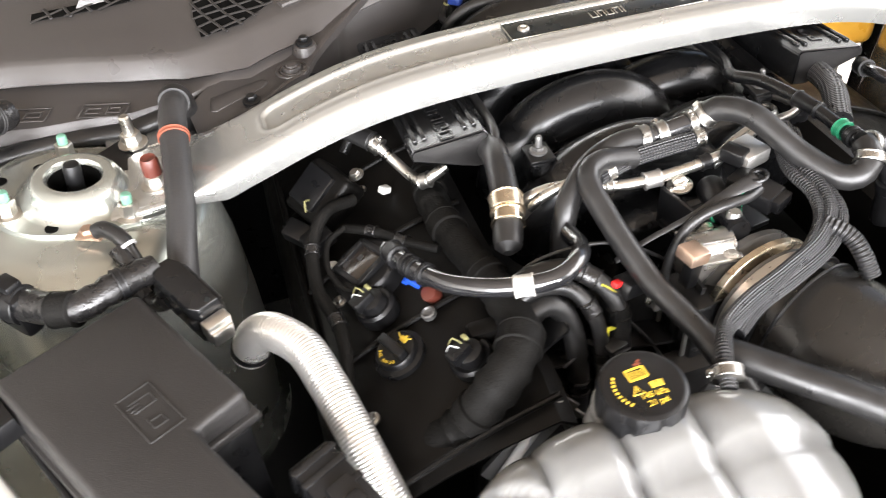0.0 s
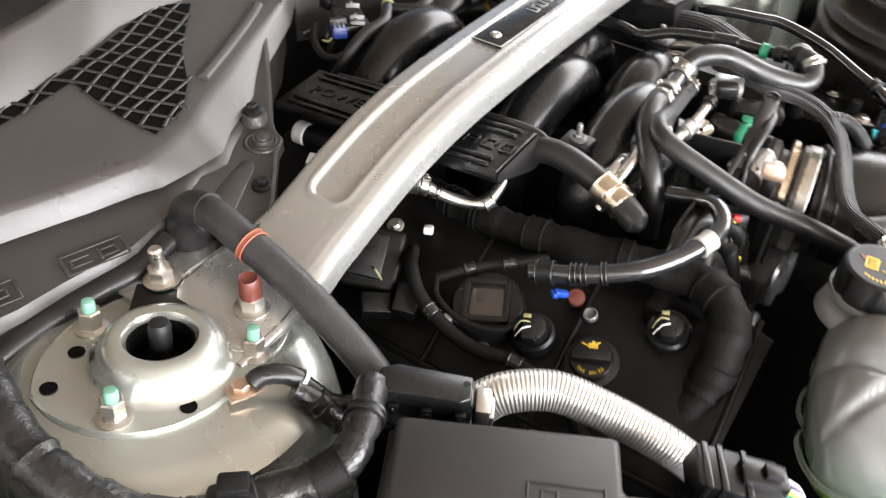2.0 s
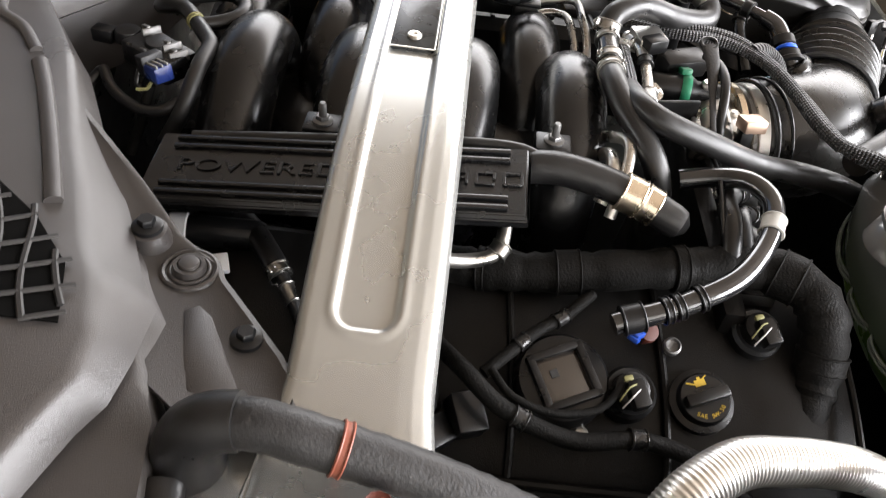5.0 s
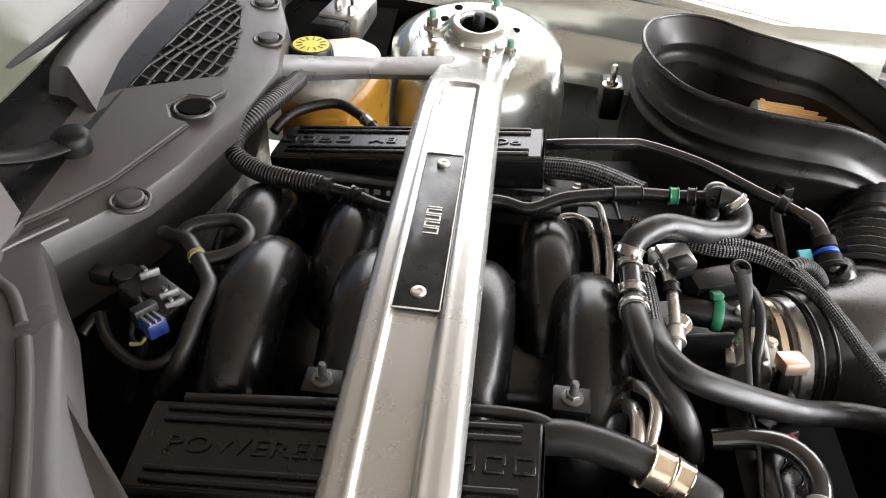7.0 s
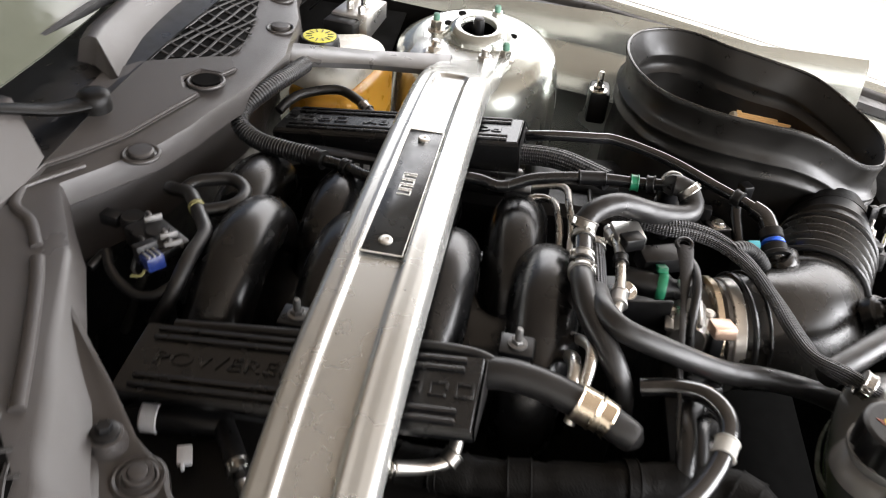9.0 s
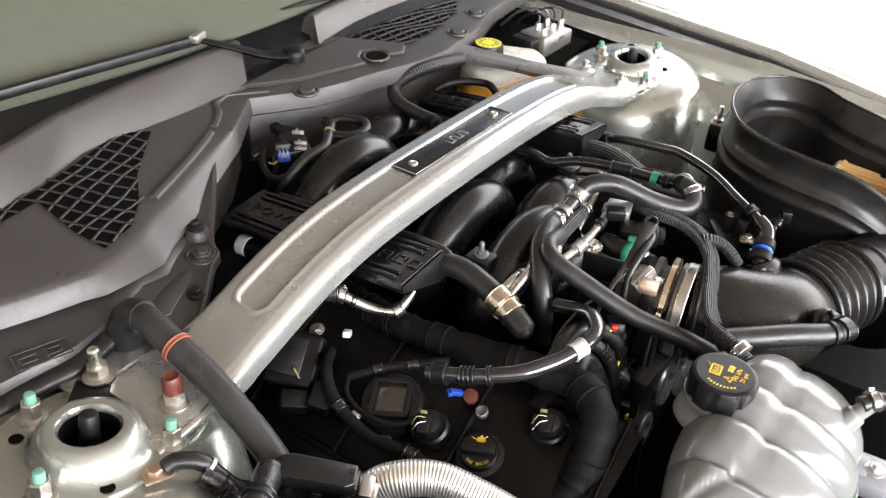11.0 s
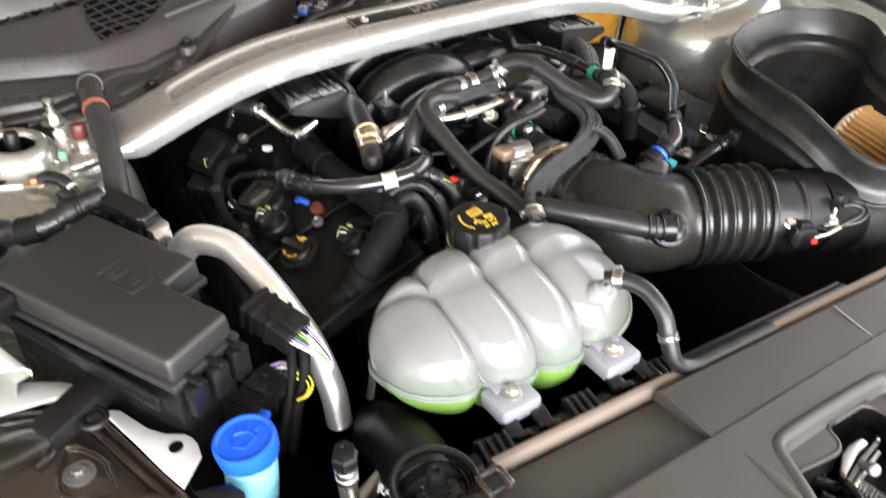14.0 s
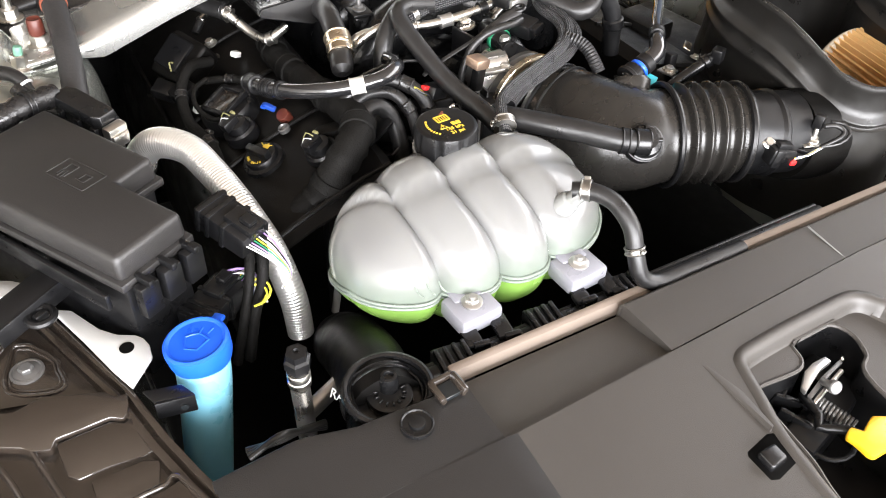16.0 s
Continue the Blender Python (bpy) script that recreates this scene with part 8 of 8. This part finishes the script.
    part("nose", sheet([[V(x, -0.955, 0.788), V(x, -1.05, 0.755), V(x, -1.12, 0.71), V(x, -1.14, 0.6)] for x in (-0.49, -0.2, 0.0, 0.2, 0.507)], 0.003), PANEL, r)
    part("push_pin", join(lathe([(0.0135, 0.793), (0.0135, 0.7968), (0.0125, 0.7972), (0.0115, 0.7962), (0.0068, 0.7962), (0.0065, 0.7985), (0.005, 0.799)], pose(-0.336, -0.673, 0), 28)), SATIN, r, "black push pin")
    cl = part("clip", join(box(0.006, 0.022, 0.010, pose(-0.309, -0.657, 0.799, 0, -14, 4), 0.0025), box(0.006, 0.022, 0.010, pose(-0.289, -0.656, 0.799, 0, 14, 4), 0.0025), box(0.022, 0.005, 0.008, pose(-0.299, -0.646, 0.799, 0, 0, 4), 0.002)), GLOSS, r, "glossy black spring clip")
    part("slot", box(0.014, 0.015, 0.004, pose(-0.299, -0.657, 0.7965, 0, 0, 4), 0.0005, 1), BADGE, cl)
    # black slab level with the cover takes the place of a shaded recess
    sq = part("stop", prism([(-0.127, -0.818), (-0.124, -0.814), (-0.098, -0.809), (-0.092, -0.811), (-0.087, -0.833), (-0.090, -0.839), (-0.120, -0.845), (-0.127, -0.842)], 0.786, 0.7915, None, 0.001), VOID, r, "flush black slab for the shaded recess")
    part("buffer", prism([(-0.0105, -0.008), (0.0095, -0.0085), (0.0105, 0.0075), (-0.009, 0.009)], 0.0, 0.009, pose(-0.113, -0.828, 0.790, 6, 4, 8), 0.0025, 0.1, 3), SATIN, sq)
    # wedge-shaped fold that rises towards the latch rim
    part("fold", sheet([[V(-0.0940, -0.7335, 0.7912), V(-0.0938, -0.7337, 0.7915), V(-0.0925, -0.7340, 0.7915), V(-0.0905, -0.7345, 0.7914)], [V(-0.0949, -0.770, 0.7912), V(-0.0945, -0.770, 0.7926), V(-0.0920, -0.7695, 0.7934), V(-0.0840, -0.7690, 0.7916)], [V(-0.0950, -0.8095, 0.7912), V(-0.0944, -0.8095, 0.7936), V(-0.0915, -0.8085, 0.7948), V(-0.0880, -0.8070, 0.7930)]], 0.002), PANEL, r, angle=25)
    part("seam", box(0.25, 0.0018, 0.002, pose(0.020, -0.7022, 0.7895, 0, 0, 2.75), 0.0004, 1), BADGE, r, "dark seam")
    part("seam", box(0.0012, 0.058, 0.002, pose(0.130, -0.672, 0.7892, 0, 0, -6), 0.0004, 1), GREY, r, "pale seam")
    part("mould_mark", words("A", 0.034, pose(0.249, -0.664, 0.7906, 0, 0, -8), 0.0004), BADGE, r, "dark moulded letter")
    # the latch well: raised rim, walls and dark floor
    part("inner_lip", tube(inset(well, -0.0005, 0.7775), 0.0022, 8, smooth=False), PANEL, r)
    part("well", sheet([inset(well, 0.0, 0.777), inset(well, 0.001, 0.765), inset(well, 0.002, 0.70)], 0.002), BLACK, r, "black latch well")
    part("well_floor", prism(WELL, 0.695, 0.70), BLACK, r)


radiator_cover()


def hood_latch():
    h = thing("hood_latch", (0.0, -0.80, 0.70), "zinc hood latch with spring and yellow pull tab", "hood latch")
    part("carrier", join(box(0.10, 0.03, 0.05, pose(0.0, -0.80, 0.725, 0, 0, 15), 0.004), box(0.03, 0.05, 0.04, pose(0.045, -0.77, 0.72, 0, 0, 15), 0.004)), BLACK, h)
    part("hook", prism([(-0.021, -0.782), (-0.005, -0.771), (0.009, -0.7675), (0.025, -0.7675), (0.026, -0.774), (0.010, -0.776), (-0.006, -0.782), (-0.022, -0.788)], 0.768, 0.774, None, 0.0012), CAST, h, "pale zinc hook")
    part("striker_plate", prism([(-0.017, -0.788), (0.011, -0.779), (0.044, -0.772), (0.041, -0.777), (0.013, -0.783), (-0.016, -0.792)], 0.762, 0.766, None, 0.0008), ARM, h, "zinc plate")
    part("striker_plate", prism([(-0.022, -0.790), (0.006, -0.781), (0.026, -0.777), (0.024, -0.781), (0.004, -0.786), (-0.022, -0.796)], 0.756, 0.759, None, 0.0006), BLACK, h)
    part("pin", join(lathe([(0.0035, -0.012), (0.0035, 0.001), (0.0062, 0.002), (0.0062, 0.006), (0.0052, 0.007)], axis((0.004, -0.793, 0.773), (-0.25, -0.8, 0.5)), 20)), ARM, h, "zinc pin")
    part("rod", tube([(-0.020, -0.797, 0.763), (0.005, -0.790, 0.765), (0.032, -0.783, 0.766)], 0.0022, 10), STEEL, h)
    a, b = V(-0.006, -0.794, 0.755), V(0.001, -0.827, 0.755)
    d = (b - a).normalized()
    s1 = d.cross(V(0, 0, 1)).normalized()
    s2 = d.cross(s1)
    part("spring", tube([a + (b - a) * s + (s1 * math.cos(s * 63) + s2 * math.sin(s * 63)) * 0.0068 for s in (k / 200 for k in range(201))], 0.0014, 6, smooth=False), ARM, h, "coiled steel spring")
    part("pull_tab", prism([(-0.026, -0.834), (-0.020, -0.832), (-0.014, -0.840), (-0.001, -0.835), (0.005, -0.833), (0.015, -0.839), (0.021, -0.846), (-0.001, -0.863), (-0.015, -0.862), (-0.026, -0.862), (-0.029, -0.858), (-0.029, -0.845), (-0.031, -0.837)], 0.771, 0.778, None, 0.002), TABY, h, "yellow pull tab")
    part("arm", tube([(-0.012, -0.782, 0.757), (-0.018, -0.792, 0.762), (-0.021, -0.806, 0.762), (-0.029, -0.814, 0.76), (-0.020, -0.822, 0.762), (-0.012, -0.832, 0.766), (-0.014, -0.842, 0.772)], 0.0040, 10), BLACK, h)
    part("cable", tube([(-0.05, -0.805, 0.74), (-0.040, -0.822, 0.742), (-0.030, -0.838, 0.744), (-0.014, -0.842, 0.748), (0.0, -0.832, 0.752)], 0.0022, 8), BLACK, h)
    part("lever", join(box(0.034, 0.006, 0.014, pose(-0.022, -0.778, 0.748, 0, 20, -35), 0.002), box(0.03, 0.005, 0.012, pose(-0.033, -0.795, 0.75, 0, 10, -60), 0.002), box(0.022, 0.004, 0.012, pose(-0.020, -0.770, 0.752, 0, 0, 30), 0.001)), SATIN, h)
    part("guide", prism([(0.056, -0.729), (0.073, -0.731), (0.077, -0.748), (0.069, -0.753), (0.057, -0.749)], 0.742, 0.75, None, 0.002), ARM, h, "zinc guide")
    part("cable", tube([(0.070, -0.752, 0.748), (0.066, -0.762, 0.75), (0.056, -0.768, 0.755), (0.048, -0.772, 0.762)], 0.0014, 8), STEEL, h)


hood_latch()


# ---- radiator hose and small parts by the cover ----
hose([(-0.30, -0.44, 0.64), (-0.315, -0.50, 0.70), (-0.325, -0.56, 0.74), (-0.335, -0.60, 0.755), (-0.338, -0.625, 0.76)], 0.034, "wide black radiator hose with a pale moulded mark", COVER, seg=28, clamps=((0.93, 0.0352, BLACK, 0.006),))


def bleed_cap():
    b = thing("radiator_neck", (-0.337, -0.627, 0.75), "black radiator neck ring with a brass bleeder", "radiator neck")
    part("ring", join(ring((-0.337, -0.625, 0.786), (0, 0, 1), 0.036, 0.0035, 40), lathe([(0.037, 0.75), (0.036, 0.784), (0.031, 0.785), (0.030, 0.774)], pose(-0.337, -0.625, 0), 40), ring((-0.337, -0.625, 0.779), (0, 0, 1), 0.029, 0.0016, 36)), SATIN, b)
    disc = part("disc", lathe([(0.019, 0.774), (0.019, 0.780), (0.017, 0.781)], pose(-0.336, -0.626, 0), 28), BLACK, b)
    for k in range(14):
        a = 2 * math.pi * k / 14
        part("tooth", box(0.004, 0.002, 0.003, pose(-0.336 + 0.012 * math.cos(a), -0.626 + 0.012 * math.sin(a), 0.782, 0, 0, math.degrees(a)), 0.0006, 1), BLACK, disc)
    part("bleeder", lathe([(0.0085, 0.780), (0.0082, 0.792), (0.007, 0.796), (0.0045, 0.7965), (0.0035, 0.794), (0.002, 0.794)], pose(-0.334, -0.620, 0), 20), SATIN, b, "dark bleeder")

    part("lettering", words("RAD", 0.012, frame3((-0.3705, -0.605, 0.772), (0.45, -0.88, 0.1), (-0.75, -0.35, 0.55)), 0.0003), WHITE, b, "white lettering")

bleed_cap()


def service_port():
    s = thing("service_port", (-0.405, -0.59, 0.70), "aluminium line with a black service cap", "service port")
    part("line", join(tube([(-0.396, -0.583, 0.68), (-0.396, -0.580, 0.74), (-0.395, -0.574, 0.765)], 0.0085, 16), tube([(-0.396, -0.580, 0.735), (-0.37, -0.568, 0.735), (-0.345, -0.556, 0.735)], 0.008, 12)), CAST, s)
    part("ring", lathe([(0.0098, 0.768), (0.0102, 0.769), (0.0102, 0.774), (0.0092, 0.775), (0.0092, 0.778), (0.0102, 0.779), (0.0102, 0.783), (0.0095, 0.784)], pose(-0.394, -0.571, 0), 24), STEEL, s, "steel ring")
    part("cap", lathe([(0.0105, 0.782), (0.0105, 0.788), (0.0120, 0.789), (0.0120, 0.797), (0.0095, 0.799), (0.0095, 0.806), (0.003, 0.807), (0.002, 0.805)], pose(-0.393, -0.569, 0), 6), BLACK, s, "black hexagon cap")


service_port()
for k in range(3):
    hose([(-0.455, -0.605 - 0.004 * k, 0.755), (-0.43, -0.612, 0.76 + 0.003 * k), (-0.41, -0.605, 0.752), (-0.385, -0.60, 0.742 - 0.003 * k)], 0.003, "thin black wire by the service port", RUBBER, "wire", "wire")

# carrier lugs below the tank
for x, y, w in ((-0.268, -0.612, 0.030), (-0.170, -0.610, 0.028), (-0.07, -0.612, 0.028)):
    lug = thing("carrier_lug", (x, y, 0.76), "black plastic carrier lug with paired ridges", "lug", "carrier lugs")
    part("plate", prism([(x - w / 2, y - 0.012), (x + w / 2, y - 0.016), (x + w / 2 + 0.003, y + 0.014), (x - w / 2 + 0.002, y + 0.018)], 0.752, 0.773, None, 0.002), BLACK, lug)
    for d in (-0.4, -0.1, 0.2, 0.5):
        part("ridge", box(0.0045, 0.028, 0.006, pose(x + d * w, y - 0.001, 0.7745, 0, 0, -6), 0.0015), SATIN, lug)
for x, y in ((-0.240, -0.594), (-0.209, -0.597), (-0.121, -0.594), (-0.088, -0.598)):
    solo("carrier_hook", join(box(0.016, 0.034, 0.007, pose(x, y, 0.772, 0, 0, -8), 0.002), box(0.016, 0.006, 0.013, pose(x + 0.003, y - 0.017, 0.770, 0, 0, -8), 0.0015)), SATIN, "black stepped hook on the radiator carrier", "hook", "carrier hooks")
solo("carrier_rail", join(box(0.50, 0.012, 0.02, pose(-0.05, -0.612, 0.758), 0.003), box(0.50, 0.004, 0.03, pose(-0.05, -0.603, 0.75), 0.001)), BLACK, "black plastic rail of the radiator carrier", "rail")
solo("carrier_strip", box(0.62, 0.010, 0.02, pose(0.03, -0.626, 0.770), 0.003), FOAM, "grey brown foam strip along the radiator", "strip")

# coil side boxes on the near side
pad = thing("black_module", (-0.315, -0.02, 0.74), "black plastic module beside the near tower", "module")
part("case", box(0.062, 0.056, 0.04, pose(-0.325, -0.020, 0.779, 12, -38, 20), 0.006, 3), COVER, pad)
part("lid", box(0.044, 0.038, 0.008, pose(-0.337, -0.022, 0.797, 12, -38, 20), 0.003), BLACK, pad)
part("socket", box(0.022, 0.03, 0.018, pose(-0.362, -0.052, 0.765, 10, -20, 40), 0.003), BLACK, pad)
part("bolt", hexnut((-0.288, -0.020, 0.797), (-0.36, 0, 0.93), 0.006, 0.007), STEEL, pad, "zinc bolt")
part("plug", box(0.03, 0.024, 0.02, pose(-0.345, -0.075, 0.77, 10, -20, 20), 0.003), BLACK, pad)
part("wire", tube([(-0.344, -0.036, 0.792), (-0.349, -0.042, 0.796), (-0.350, -0.050, 0.788)], 0.0013, 8), STRAW, pad, "yellow wire")
solo("white_connector", box(0.012, 0.010, 0.008, pose(-0.264, -0.043, 0.788, 0, 20, 30), 0.002), WHITE, "small white connector on the coil loom", "connector")
con = thing("blue_connector", (-0.275, -0.198, 0.79), "small blue connector with brown cap under the crankcase pipe", "connector")
part("plug", join(box(0.015, 0.007, 0.006, pose(-0.2755, -0.198, 0.798, 0, 20, -40), 0.0015), box(0.006, 0.009, 0.004, pose(-0.281, -0.194, 0.799, 0, 20, -40), 0.001)), BLUECON, con)
part("cap", lathe([(0.008, -0.010), (0.0085, 0), (0.0075, 0.003), (0.004, 0.0035)], axis((-0.264, -0.209, 0.790), (-0.5, -0.2, 0.8)), 18), REDCAP, con, "brown cap")
solo("white_connector", box(0.012, 0.010, 0.008, pose(-0.340, -0.118, 0.768, 0, 20, 10), 0.002), WHITE, "small white connector beside the solenoid", "connector")
